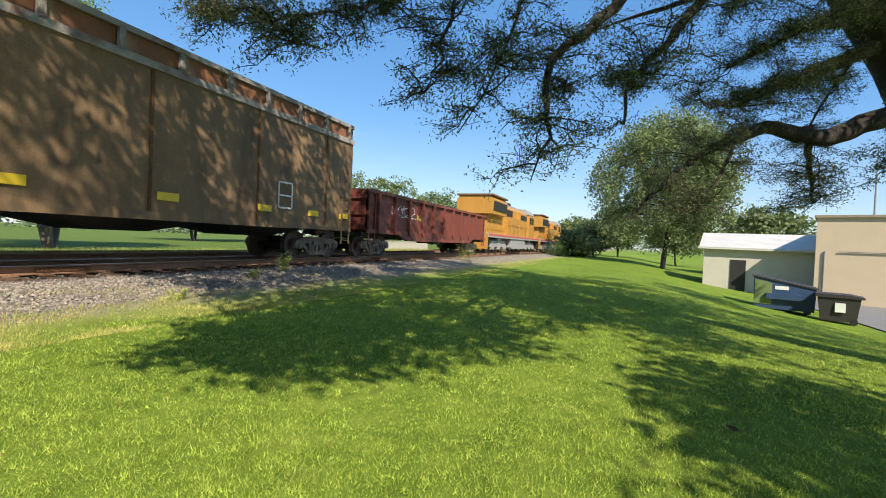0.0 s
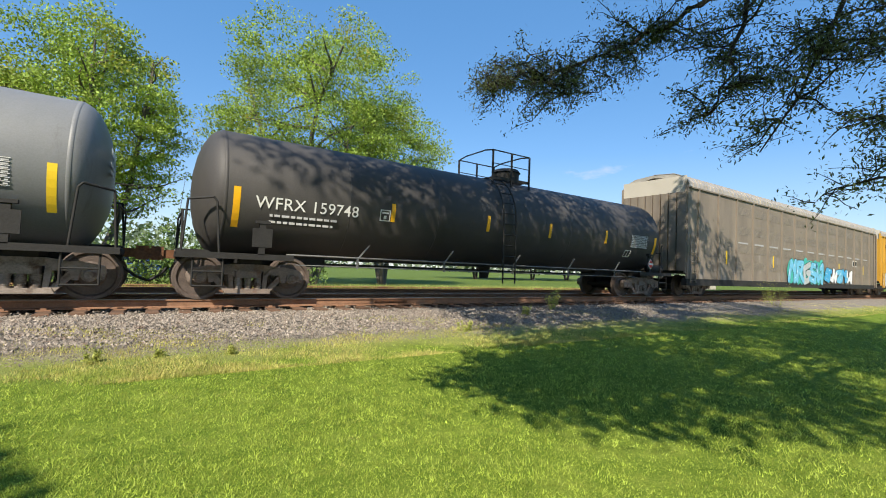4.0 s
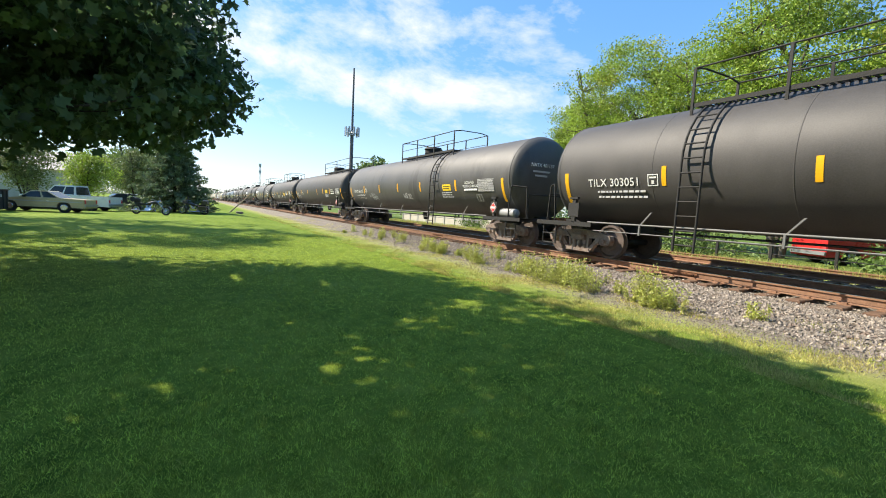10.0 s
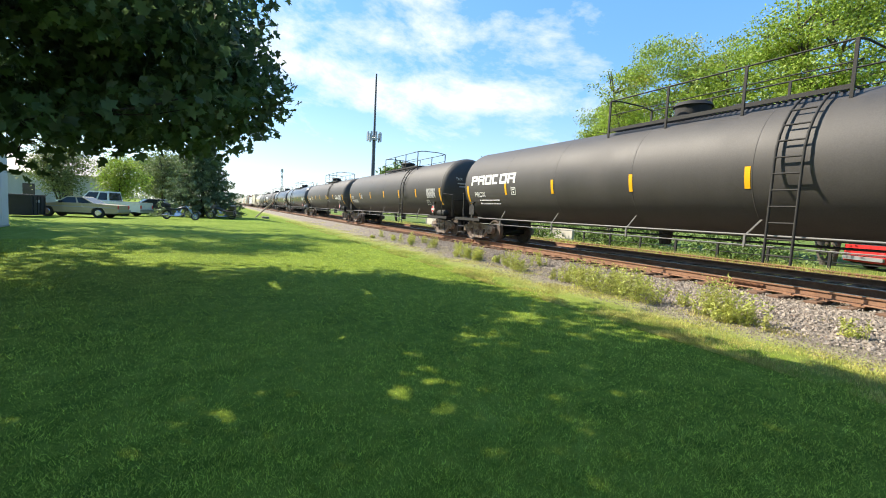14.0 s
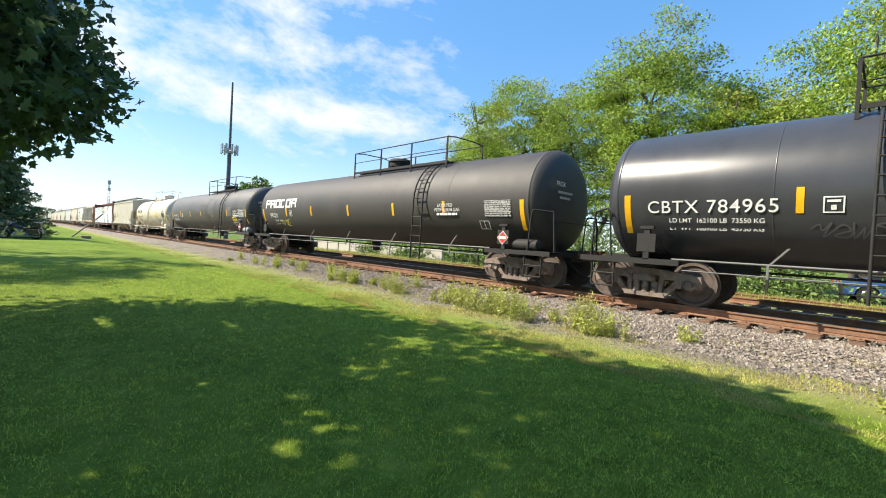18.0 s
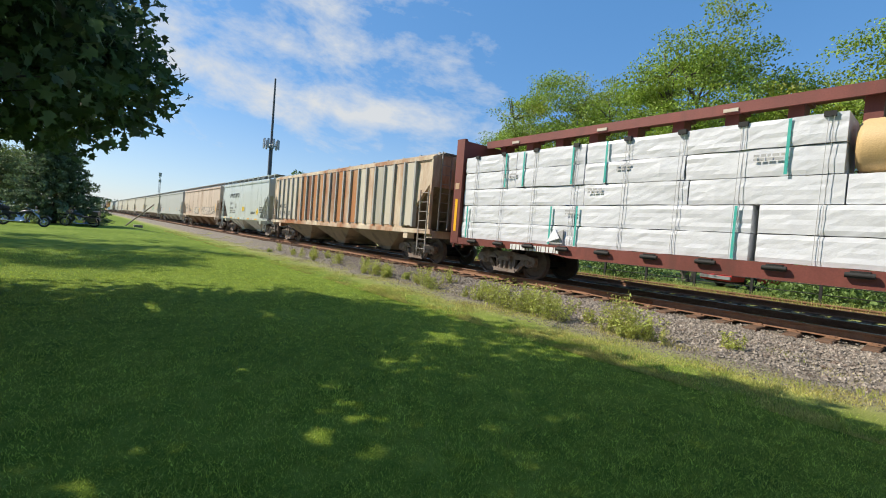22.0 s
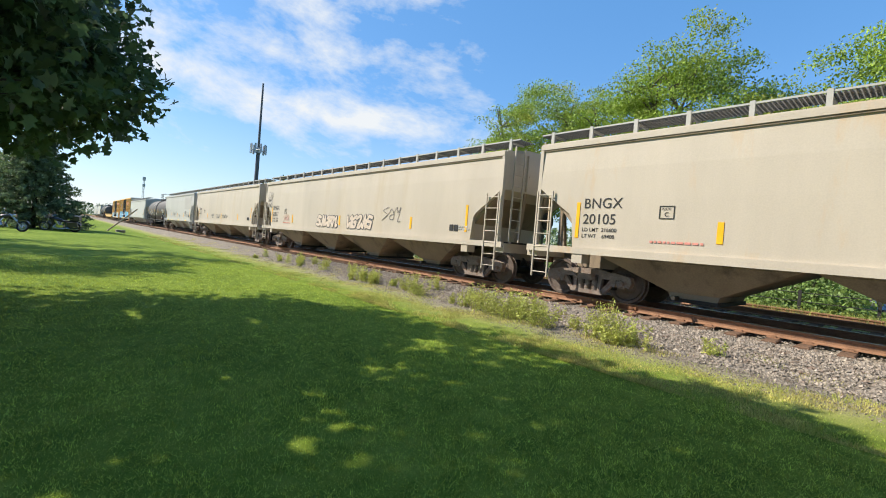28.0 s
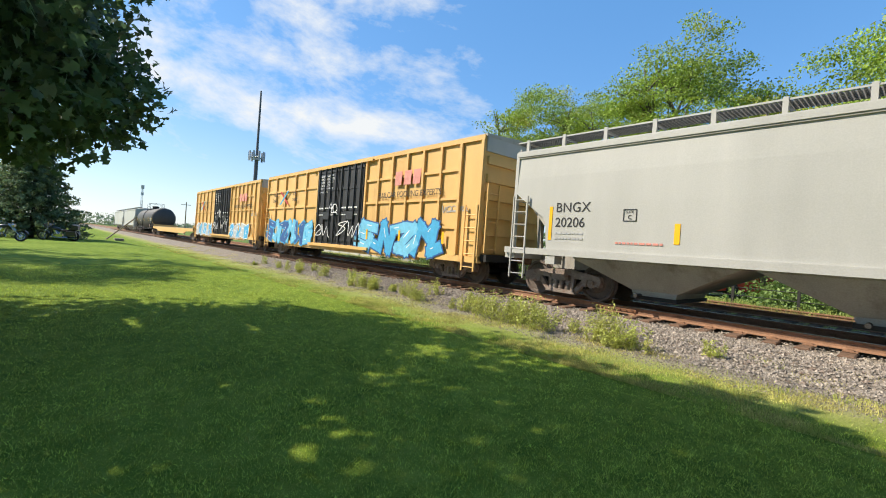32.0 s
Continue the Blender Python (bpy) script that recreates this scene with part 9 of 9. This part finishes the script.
# ---- buildings and street things ----
def make_buildings():
    h = thing("low_white_shed", "low white painted building with pale coated roof", "building", pose(34.6, -5.05, -0.42, 0, 0, -10))
    part("wall", Shape().box(0, 11, -13, 0, -1.2, 2.05), WHITEWALL, h)
    part("roof", Shape().box(-0.35, 11.3, -13.3, 0.35, 2.02, 2.16), WHITEROOF, h)
    part("upper_roof", Shape().slab([(-0.3, 2.15), (11.2, 2.15), (11.2, 3.35), (6.5, 3.35)], -13.2, 0.3), WHITEROOF, h, "pale sloped sheet roof with worn patches")
    part("door", Shape().box(-0.05, 0.02, -2.4, -1.55, -0.9, 1.35), DARK, h, "narrow dark door")
    part("vent_drum", Shape().tube((0.9, -8.6, 2.16), (0.9, -8.6, 2.7), 0.35, 0.35, 14).tube((0.9, -8.6, 2.7), (0.9, -8.6, 3.4), 1.1, 1.1, 20).tube((0.9, -8.6, 3.4), (0.9, -8.6, 3.6), 1.1, 0.2, 20), WHITEWALL, h, "white roof drum on a post")
    part("mast", Shape().tube((0.9, -8.6, 3.5), (0.9, -8.6, 8.5), 0.06, 0.04, 8), GALV, h)
    b = thing("tall_cream_building", "tall plain cream painted building", "building", pose(31.0, -10.0, -1.6, 0, 0, -19.5))
    part("wall", Shape().box(0, 14, -22, 0, 0, 5.2), CREAMWALL, b)
    part("roof", Shape().box(-0.12, 14.1, -22.1, 0.12, 5.18, 5.32), WOOD, b)
    part("pipe", Shape().tube((-0.06, -1.0, 3.3), (-0.06, -6.2, 3.3), 0.03, 0.03, 6).tube((-0.06, -0.4, 0.4), (-0.06, -0.4, 3.3), 0.04, 0.04, 6), GALV, b)
    y = solid("paved_yard", Shape().box(17.5, 60, -40, -8.6, -1.6, land(24, -10) + 0.05), ASPHALT, "grey asphalt yard beside the buildings", "yard", kind="structure")
    s = thing("metal_outbuilding", "pale grey metal-sided outbuilding", "building", (-27.0, -8.3, land(-27, -8.3)))
    part("wall", Shape().box(0, 13, -4.5, 0, -0.8, 3.5), GREYWALL, s)
    for k in range(9):
        part("siding_seam", once("seam", lambda: Shape().box(-0.012, 0.012, -0.002, 0.008, -0.3, 3.45).mesh("siding_seam", GREYWALL)), None, s, at=(0.7 + k * 1.45, 0, 0))
    part("roof", Shape().box(-0.3, 13.3, -4.8, 0.3, 3.48, 3.6), GALV, s)
    part("base_flashing", Shape().box(-0.01, 13.01, 0.0, 0.03, -0.6, 0.06), GALV, s)
    part("outlet_box", Shape().box(3.9, 4.1, 0.0, 0.1, 0.06, 0.26), DARK, s)
    f = thing("distant_house", "long pale house half hidden by trees", "house", (-66, -16.5, land(-60, -16)))
    part("wall", Shape().box(0, 9, -6, 5, -0.5, 3.4), PALE, f)
    part("roof", Shape().slab([(-0.4, 3.35), (9.4, 3.35), (4.5, 5.4)], -6.4, 5.4), ROOF, f)
    for y in (-4.0, -0.5, 2.4):
        part("window", Shape().box(8.97, 9.03, y, y + 0.9, 1.1, 2.3), GLASS, f)
    w = thing("white_boundary_wall", "long low white wall beyond the track", "wall", (-46, 20.5, land(-30, 20)))
    part("wall", Shape().box(0, 23, 0, 0.2, -0.2, 0.95), WHITEWALL, w)
    g = Shape()
    for k in range(12):
        g.box(k * 1.9, k * 1.9 + 0.12, -0.06, 0.0, -0.2, 1.0)
    part("wall_post", g, PALE, w)
    w = thing("white_boundary_wall", "long low white wall beyond the track", "wall", (27, 21.5, land(20, 20)))
    part("wall", Shape().box(0, 20, 0, 0.2, -0.2, 0.95), WHITEWALL, w)
    part("coping", Shape().box(-0.03, 20.03, -0.03, 0.23, 0.95, 1.0), WHITEWALL, w)
    fence = thing("wire_fence", "thin dark post and wire fence beyond the track", "fence", (-19, 17.6, land(0, 17.6)))
    for k in range(11):
        part("post", once("fpost", lambda: Shape().box(-0.04, 0.04, -0.04, 0.04, -0.2, 0.85).mesh("post", DARK)), None, fence, at=(k * 1.8, 0, 0))
    part("wire", Shape().tube((0, 0, 0.78), (18.0, 0, 0.78), 0.014, 0.014, 5).tube((0, 0, 0.5), (18.0, 0, 0.5), 0.014, 0.014, 5), DARK, fence)


make_buildings()


def make_bins():
    d = thing("dumpster", "dark blue steel dumpster with sloping black lid", "dumpster", pose(23.0, -6.4, land(23, -6.4) - 0.02, 0, 0, -104))
    part("body", Shape().slab([(-1.0, 0.12), (1.0, 0.12), (1.05, 1.05), (-1.05, 1.45)][::-1], -0.7, 0.7), BLUEBIN, d)
    part("lid", Shape().slab([(-1.1, 1.46), (1.1, 1.04), (1.1, 1.10), (-1.1, 1.52)][::-1], -0.74, 0.74), BINGREY, d)
    part("side_panel", Shape().slab([(-1.0, 0.3), (-0.4, 0.3), (-0.4, 1.2), (-1.0, 1.35)][::-1], -0.72, -0.70), GREENBIN, d)
    part("fork_pocket", Shape().box(-0.6, 0.7, -0.85, -0.7, 0.55, 0.78), BLUEBIN, d)
    part("label_plate", Shape().box(-0.3, 0.15, -0.715, -0.70, 0.95, 1.1), WHITE, d)
    for x in (-0.8, 0.8):
        part("skid", Shape().box(x - 0.1, x + 0.1, -0.6, 0.6, 0.0, 0.14), BLUEBIN, d)
    b = thing("wheeled_bin", "dark grey plastic wheeled refuse bin", "refuse bin", pose(21.4, -7.7, land(21.4, -7.7), 0, 0, -108))
    part("body", Shape().loft([[(-0.52, -0.42, 0.1), (0.52, -0.42, 0.1), (0.52, 0.42, 0.1), (-0.52, 0.42, 0.1)], [(-0.62, -0.5, 1.0), (0.62, -0.5, 1.0), (0.62, 0.5, 1.0), (-0.62, 0.5, 1.0)]]), BINGREY, b)
    part("lid", Shape().slab([(-0.68, 0.99), (0.72, 0.99), (0.72, 1.05), (0.3, 1.12), (-0.68, 1.12)][::-1], -0.54, 0.54), BINGREY, b)
    part("handle", Shape().tube((0.68, -0.4, 1.0), (0.68, 0.4, 1.0), 0.03), BINGREY, b)
    for y in (-0.4, 0.4):
        part("wheel", Shape().tube((0.45, y - 0.05, 0.12), (0.45, y + 0.05, 0.12), 0.12, 0.12, 14), RUBBER, b)
    part("sticker", Shape().box(-0.1, 0.2, -0.52, -0.49, 0.45, 0.8), WHITE, b)
    e = thing("small_dumpster", "dark steel dumpster by the grey outbuilding", "dumpster", pose(-35.9, -10.5, land(-35.9, -10.5), 0, 0, 176))
    part("body", Shape().slab([(-0.85, 0.1), (0.85, 0.1), (0.95, 1.25), (-0.95, 1.25)][::-1], -0.7, 0.7), DARK, e)
    for x in (-0.7, -0.23, 0.23, 0.7):
        part("side_rib", Shape().box(x - 0.03, x + 0.03, -0.74, -0.7, 0.14, 1.2), DARK, e)
    for x in (-0.96, 0.02):
        part("lid", Shape().box(x, x + 0.95, -0.75, 0.75, 1.25, 1.31), BINGREY, e)
    part("label_plate", Shape().box(-0.3, 0.1, -0.71, -0.69, 0.85, 1.0), GREYINK, e)


make_bins()


def car_side(x0, x1, sill, top, wheels, r):
    """Side outline of a body, with round cut-outs over the wheels; top runs from the front back."""
    pts = [(x0, sill)]
    for wx in sorted(wheels):
        pts += [(wx - r * math.cos(3.14159 * k / 8), max(sill, r * 0.82 + r * math.sin(3.14159 * k / 8))) for k in range(9)]
    return pts + [(x1, sill)] + list(top)


def vehicle(name, label, x, y, turn, colour, ends, top, cabins, wide, wheels, wheel_r=0.34, bed=None, stripe=None):
    """A parked car or pickup: body with wheel arches, glasshouse, glass, bumpers, lamps and wheels; the front looks along +x."""
    v = thing(name, label, "vehicle", pose(x, y, land(x, y), 0, 0, turn))
    x0, x1 = ends
    part("body", Shape().slab(car_side(x0, x1, 0.32, top, wheels, wheel_r + 0.06), -wide, wide), colour, v)
    part("underbody", Shape().box(x0 + 0.2, x1 - 0.2, -wide + 0.12, wide - 0.12, 0.24, 0.6), DARK, v)
    a, b, c, d, base, roof = cabins
    lower, upper = wide - 0.05, wide - 0.2
    cab = part("cabin", Shape().loft([[(a, -lower, base), (b, -lower, base), (b, lower, base), (a, lower, base)], [(d, -upper, roof), (c, -upper, roof), (c, upper, roof), (d, upper, roof)]]), colour, v)

    def pane(u0, u1):
        """Side glass between two shares of the cabin's length."""
        for s in (-1, 1):
            q = []
            for u, f in ((u0, 0.10), (u1, 0.10), (u1, 0.86), (u0, 0.86)):
                q.append((a + (b - a) * u + ((d - a) * (1 - u) + (c - b) * u) * f, s * (lower + (upper - lower) * f + 0.004), base + (roof - base) * f))
            part("side_window", Shape().put(q + [(p, s * (abs(w) - 0.02), z) for p, w, z in q], [(0, 1, 2, 3) if s < 0 else (3, 2, 1, 0), (4, 5, 6, 7), (0, 1, 5, 4), (2, 3, 7, 6)]), GLASS, cab)
    for u0, u1 in ((0.06, 0.40), (0.46, 0.94)):
        pane(u0, u1)
    for p, q, s in ((b, c, 1), (a, d, -1)):
        w0, w1 = lower - 0.1, upper - 0.06
        f0, f1 = (p + (q - p) * 0.1 + s * 0.006, base + (roof - base) * 0.1), (p + (q - p) * 0.88 + s * 0.006, base + (roof - base) * 0.88)
        part("windscreen" if s > 0 else "rear_window", Shape().put([(f0[0], -w0, f0[1]), (f0[0], w0, f0[1]), (f1[0], w1, f1[1]), (f1[0], -w1, f1[1]), (f0[0] - s * 0.02, -w0, f0[1]), (f0[0] - s * 0.02, w0, f0[1]), (f1[0] - s * 0.02, w1, f1[1]), (f1[0] - s * 0.02, -w1, f1[1])], [(0, 1, 2, 3) if s > 0 else (3, 2, 1, 0), (4, 5, 6, 7)]), GLASS, cab)
    if bed:
        part("load_bed", Shape().box(bed[0], bed[1], -wide + 0.1, wide - 0.1, bed[2], bed[2] + 0.015), DARK, v, "dark open load bed")
    if stripe:
        for s in (-1, 1):
            part("side_stripe", Shape().box(x0 + 0.1, x1 - 0.1, min(s * wide, s * (wide + 0.008)), max(s * wide, s * (wide + 0.008)), 0.66, 0.72), stripe, v)
    for wx in wheels:
        for s in (-1, 1):
            w = part("wheel", Shape().tube((wx, s * (wide - 0.22), wheel_r), (wx, s * (wide - 0.01), wheel_r), wheel_r, wheel_r, 22), RUBBER, v)
            part("hubcap", Shape().tube((wx, s * (wide - 0.015), wheel_r), (wx, s * (wide + 0.012), wheel_r), wheel_r * 0.62, wheel_r * 0.5, 16), CHROME, w)
    for bx in (x0, x1):
        part("bumper", Shape().box(bx - 0.08, bx + 0.08, -wide + 0.02, wide - 0.02, 0.40, 0.56), GALV, v)
    for s in (-1, 1):
        part("headlight", Shape().box(x1 - 0.05, x1 + 0.025, s * (wide - 0.28) - 0.15, s * (wide - 0.28) + 0.15, 0.62, 0.78), WHITE, v)
        part("tail_light", Shape().box(x0 - 0.025, x0 + 0.05, s * (wide - 0.12) - 0.08, s * (wide - 0.12) + 0.08, 0.62, 0.86), REDSIGN, v)
        part("door_handle", Shape().box((a + b) / 2 - 0.5, (a + b) / 2 - 0.36, min(s * wide, s * (wide + 0.02)), max(s * wide, s * (wide + 0.02)), base - 0.16, base - 0.12), CHROME, v)
        part("mirror", Shape().box(b - 0.42, b - 0.3, min(s * (wide - 0.04), s * (wide + 0.12)), max(s * (wide - 0.04), s * (wide + 0.12)), base + 0.02, base + 0.16), GLASS, v)
    return v


SEDAN = ((-2.2, 2.2), [(2.2, 0.74), (1.1, 0.90), (-1.5, 0.92), (-2.2, 0.86)], (-1.55, 1.15, 0.45, -0.9, 0.88, 1.38), 0.86, (-1.35, 1.35), 0.32)
PICKUP = ((-2.75, 2.6), [(2.6, 0.98), (1.25, 1.08), (-2.75, 1.06)], (-0.75, 1.3, 0.65, -0.6, 1.05, 1.78), 0.95, (-1.6, 1.75), 0.37, (-2.68, -0.85, 1.062))
COUPE = ((-2.5, 2.15), [(2.15, 0.76), (0.85, 0.90), (-1.2, 0.92), (-2.5, 0.86)], (-1.25, 0.95, 0.3, -0.45, 0.88, 1.34), 0.9, (-1.42, 1.35), 0.33)
CREWCAB = ((-2.9, 2.75), [(2.75, 1.0), (1.5, 1.10), (-2.9, 1.08)], (-0.75, 1.25, 0.65, -0.65, 1.07, 1.80), 0.98, (-1.75, 1.85), 0.38, (-2.82, -0.82, 1.082))
vehicle("coupe_car", "dusty tan two-door car with a long bonnet", -37.7, -8.3, -102, PAINTTAN, *COUPE, stripe=GALV)
vehicle("pickup_truck", "white extended-cab pickup truck parked on the grass", -43.0, -7.95, -108, PAINTWHITE, *CREWCAB)
vehicle("sedan_car", "dark sedan parked behind the pickup", -51.5, -6.0, -70, PAINTDARK, *SEDAN)
vehicle("sedan_car", "pale car parked beside the dark one", -55.5, -5.2, -70, PAINTWHITE, *SEDAN)
vehicle("pickup_truck", "red pickup truck parked beyond the track", -8.5, 27.0, 62, PAINTRED, *PICKUP)
vehicle("sedan_car", "blue car parked beyond the track", -1.2, 24.5, 10, PAINTBLUE, *SEDAN)
vehicle("sedan_car", "white car parked beyond the track", 3.6, 26.4, 10, PAINTWHITE, *SEDAN)


def motorcycle(x, y, turn, label, low=0.0):
    """A touring motorcycle; low stretches it into a long low cruiser without a fairing."""
    m = thing("motorcycle", label, "motorcycle", pose(x, y, land(x, y), -8, 0, turn))
    back, fore = -0.78 - 0.1 * low, 0.82 + 0.35 * low
    for wx, r in ((back, 0.33), (fore, 0.31)):
        w = part("wheel", Shape().rod([(wx + r * 0.86 * math.cos(k * 0.3142), 0, r + r * 0.86 * math.sin(k * 0.3142)) for k in range(21)], r * 0.16, 8), RUBBER, m)
        g = Shape().rod([(wx + r * 0.66 * math.cos(k * 0.3142), 0, r + r * 0.66 * math.sin(k * 0.3142)) for k in range(21)], 0.022, 5)
        for k in range(10):
            g.tube((wx, 0, r), (wx + r * 0.66 * math.cos(k * 0.6283), 0, r + r * 0.66 * math.sin(k * 0.6283)), 0.012, 0.012, 5)
        g.tube((wx, -0.07, r), (wx, 0.07, r), 0.07, 0.07, 10)
        part("rim", g, CHROME, w)
    e = part("engine", Shape().box(-0.22, 0.22, -0.16, 0.16, 0.22, 0.46), CHROME, m)
    for t in (-0.16, 0.16):
        part("cylinder", Shape().tube((t * 0.4, 0, 0.42), (t * 1.5, 0, 0.74), 0.10, 0.11, 12), CHROME, e)
    for s in (-1, 1):
        part("exhaust_pipe", Shape().rod([(0.15, s * 0.17, 0.5), (0.3, s * 0.2, 0.3), (0.1, s * 0.22, 0.22), (-1.05, s * 0.24, 0.26)], 0.045, 8), CHROME, m)
        part("fork_leg", Shape().tube((fore, s * 0.09, 0.31), (0.5, s * 0.09, 0.98), 0.026, 0.026, 8), CHROME, m)
        if not low:
            part("pannier", Shape().slab([(-1.08, 0.42), (-0.52, 0.40), (-0.46, 0.68), (-1.0, 0.72)][::-1], s * 0.31 - 0.1, s * 0.31 + 0.1), PAINTDARK, m)
        part("mirror", Shape().tube((0.42, s * 0.38, 1.2), (0.45, s * 0.38, 1.2), 0.06, 0.06, 10).tube((0.4, s * 0.36, 1.04), (0.43, s * 0.38, 1.2), 0.01, 0.01, 5), CHROME, m)
    part("frame", Shape().rod([(back, 0, 0.34), (-0.4, 0, 0.24), (0.3, 0, 0.24), (0.52, 0, 0.9), (0.0, 0, 0.68), (back, 0, 0.62)], 0.03, 6), PAINTDARK, m)
    part("fuel_tank", Shape().loft([[(x, w * math.cos(t), z + q * math.sin(t)) for t in [6.2832 * k / 12 for k in range(12)]] for x, w, z, q in ((-0.14, 0.05, 0.76, 0.04), (-0.02, 0.13, 0.79, 0.10), (0.2, 0.17, 0.82, 0.13), (0.4, 0.13, 0.85, 0.10), (0.5, 0.05, 0.87, 0.04))], smooth=True), PAINTDARK, m, "glossy dark fuel tank")
    part("seat", Shape().slab([(-0.9, 0.66), (-0.1, 0.64), (-0.1, 0.74), (-0.5, 0.76), (-0.62, 0.84), (-0.95, 0.86)], -0.16, 0.16), RUBBER, m)
    for wx, r in ((back, 0.39), (fore, 0.37)):
        arc = [(wx + r * math.cos(0.35 + 0.22 * k), 0.33 + r * math.sin(0.35 + 0.22 * k)) for k in range(12)]
        part("mudguard", Shape().slab(arc + [(p * 0.94 + wx * 0.06, q * 0.94 + 0.02) for p, q in arc[::-1]], -0.09, 0.09), PAINTDARK, m)
    if low:
        part("sissy_bar", Shape().rod([(-0.9, -0.15, 0.7), (-1.05, -0.15, 1.2), (-1.05, 0.15, 1.2), (-0.9, 0.15, 0.7)], 0.018), CHROME, m)
        part("luggage_roll", Shape().tube((-1.0, -0.3, 0.98), (-1.0, 0.3, 0.98), 0.17, 0.17, 14), RUBBER, m)
    else:
        part("fairing", Shape().loft([[(0.48, -0.34, 0.86), (0.48, 0.34, 0.86), (0.52, 0.36, 1.12), (0.52, -0.36, 1.12)], [(0.74, -0.2, 0.86), (0.74, 0.2, 0.86), (0.70, 0.2, 1.08), (0.70, -0.2, 1.08)]]), PAINTDARK, m)
        part("windshield", Shape().slab([(0.54, 1.12), (0.57, 1.12), (0.44, 1.44), (0.41, 1.44)], -0.24, 0.24), GLASS, m)
        part("top_case", Shape().slab([(-1.12, 0.84), (-0.72, 0.84), (-0.76, 1.14), (-1.08, 1.12)][::-1], -0.24, 0.24), PAINTDARK, m)
    part("handlebar", Shape().rod([(0.3, -0.4, 1.05), (0.48, -0.12, 1.0), (0.48, 0.12, 1.0), (0.3, 0.4, 1.05)], 0.018), CHROME, m)
    part("headlight", Shape().tube((0.68, 0, 0.92), (0.80, 0, 0.92), 0.10, 0.09, 14), CHROME, m)


motorcycle(-37.4, -2.7, 62, "long low cruiser motorcycle with spoked wheels and dark tank", 1.0)
motorcycle(-41.0, 0.0, -108, "dark blue touring motorcycle with panniers and chrome engine")


def make_towers():
    a = thing("mobile_mast", "tall slim dark mast with a ring of antennas", "mast", (-74.0, 22.9, land(-74, 22.9)))
    part("pole", Shape().tube((0, 0, -0.2), (0, 0, 14.0), 0.34, 0.28, 12).tube((0, 0, 14.0), (0, 0, 24.2), 0.20, 0.13, 12), POLE, a)
    part("antenna_frame", Shape().rod([(1.0, 0, 13.6), (-0.5, 0.87, 13.6), (-0.5, -0.87, 13.6), (1.0, 0, 13.6)], 0.06).tube((0, 0, 13.2), (0, 0, 14.0), 0.5, 0.5, 10), GALV, a)
    for k in range(9):
        t = 6.283 * k / 9
        part("antenna_panel", once("panel", lambda: Shape().box(-0.09, 0.09, -0.13, 0.13, -0.75, 0.75).mesh("antenna_panel", GALV)), None, a, at=pose(1.15 * math.cos(t), 1.15 * math.sin(t), 13.8, 0, 0, math.degrees(t)))
    b = thing("lattice_mast", "distant pale lattice mast", "mast", (-300, 34.0, 0))
    g = Shape()
    for x, y in ((0.8, 0), (-0.5, 0.7), (-0.5, -0.7)):
        g.tube((x * 1.0, y * 1.0, 0), (x * 0.4, y * 0.4, 24), 0.13, 0.08, 6)
    for k in range(12):
        g.rod([(0.7, 0, k * 2), (-0.4, 0.5, k * 2 + 1), (-0.4, -0.5, k * 2 + 2)], 0.06, 4)
    part("lattice", g, GALV, b)
    part("antenna_ring", Shape().tube((0, 0, 22.5), (0, 0, 24.5), 0.8, 0.8, 9), GALV, b)
    part("antenna_ring", Shape().tube((0, 0, 19.0), (0, 0, 20.5), 0.7, 0.7, 9), GALV, b)
    s = thing("leaning_post", "thin grey wooden post leaning over the grass", "post", (-47.5, 2.85, land(-47.5, 2.85)))
    part("post", Shape().tube((0, 0, -0.1), (-0.5, 2.1, 2.0), 0.06, 0.05, 8), WOOD, s)
    part("foot_stone", Shape().box(0.4, 1.3, 0.6, 1.2, -0.05, 0.15), STONE, s)
    w = thing("overhead_wire_pole", "plain wooden utility pole in the distance", "utility pole", (-140, 26, 0))
    part("pole", Shape().tube((0, 0, -0.3), (0, 0, 9), 0.16, 0.12, 8).box(-0.06, 0.06, -1.2, 1.2, 8.2, 8.35), WOOD, w)


make_towers()


def make_litter():
    rnd = random.Random(3)
    for x, y, s, label in [(4.1, -0.85, 0.05, "dry curled brown leaf on the lawn"), (-5.5, -2.2, 0.07, "pale dry leaf on the lawn"), (-2.9, -0.6, 0.05, "pale dry leaf on the lawn"), (-4.0, -2.9, 0.06, "pale dry leaf on the lawn")]:
        g = Shape()
        ring = [(math.cos(k * 0.698) * s * (1 + 0.3 * (k % 2)), math.sin(k * 0.698) * s * 0.7 * (1 + 0.2 * (k % 2)), 0.02 + 0.3 * s * abs(math.sin(k * 0.698))) for k in range(9)]
        g.put([(0, 0, 0.015)] + ring, [(0, k + 1, (k + 1) % 9 + 1) for k in range(9)])
        g.put([(0, 0, 0.008)] + [(a, b, c - 0.006) for a, b, c in ring], [(0, (k + 1) % 9 + 1, k + 1) for k in range(9)])
        solid("fallen_leaf", g, RUST, label, "leaf", pose(x, y, land(x, y) + 0.02, rnd.uniform(-10, 10), 0, rnd.uniform(0, 360)))


make_litter()


def motions():
    for car, offset in TRAIN:
        walk(car, [(t, pose(offset + SPEED * t, TRACK_Y, RAIL_Z)) for t in (0.0, 8.0, 16.0, 24.0, 32.0)])


motions()
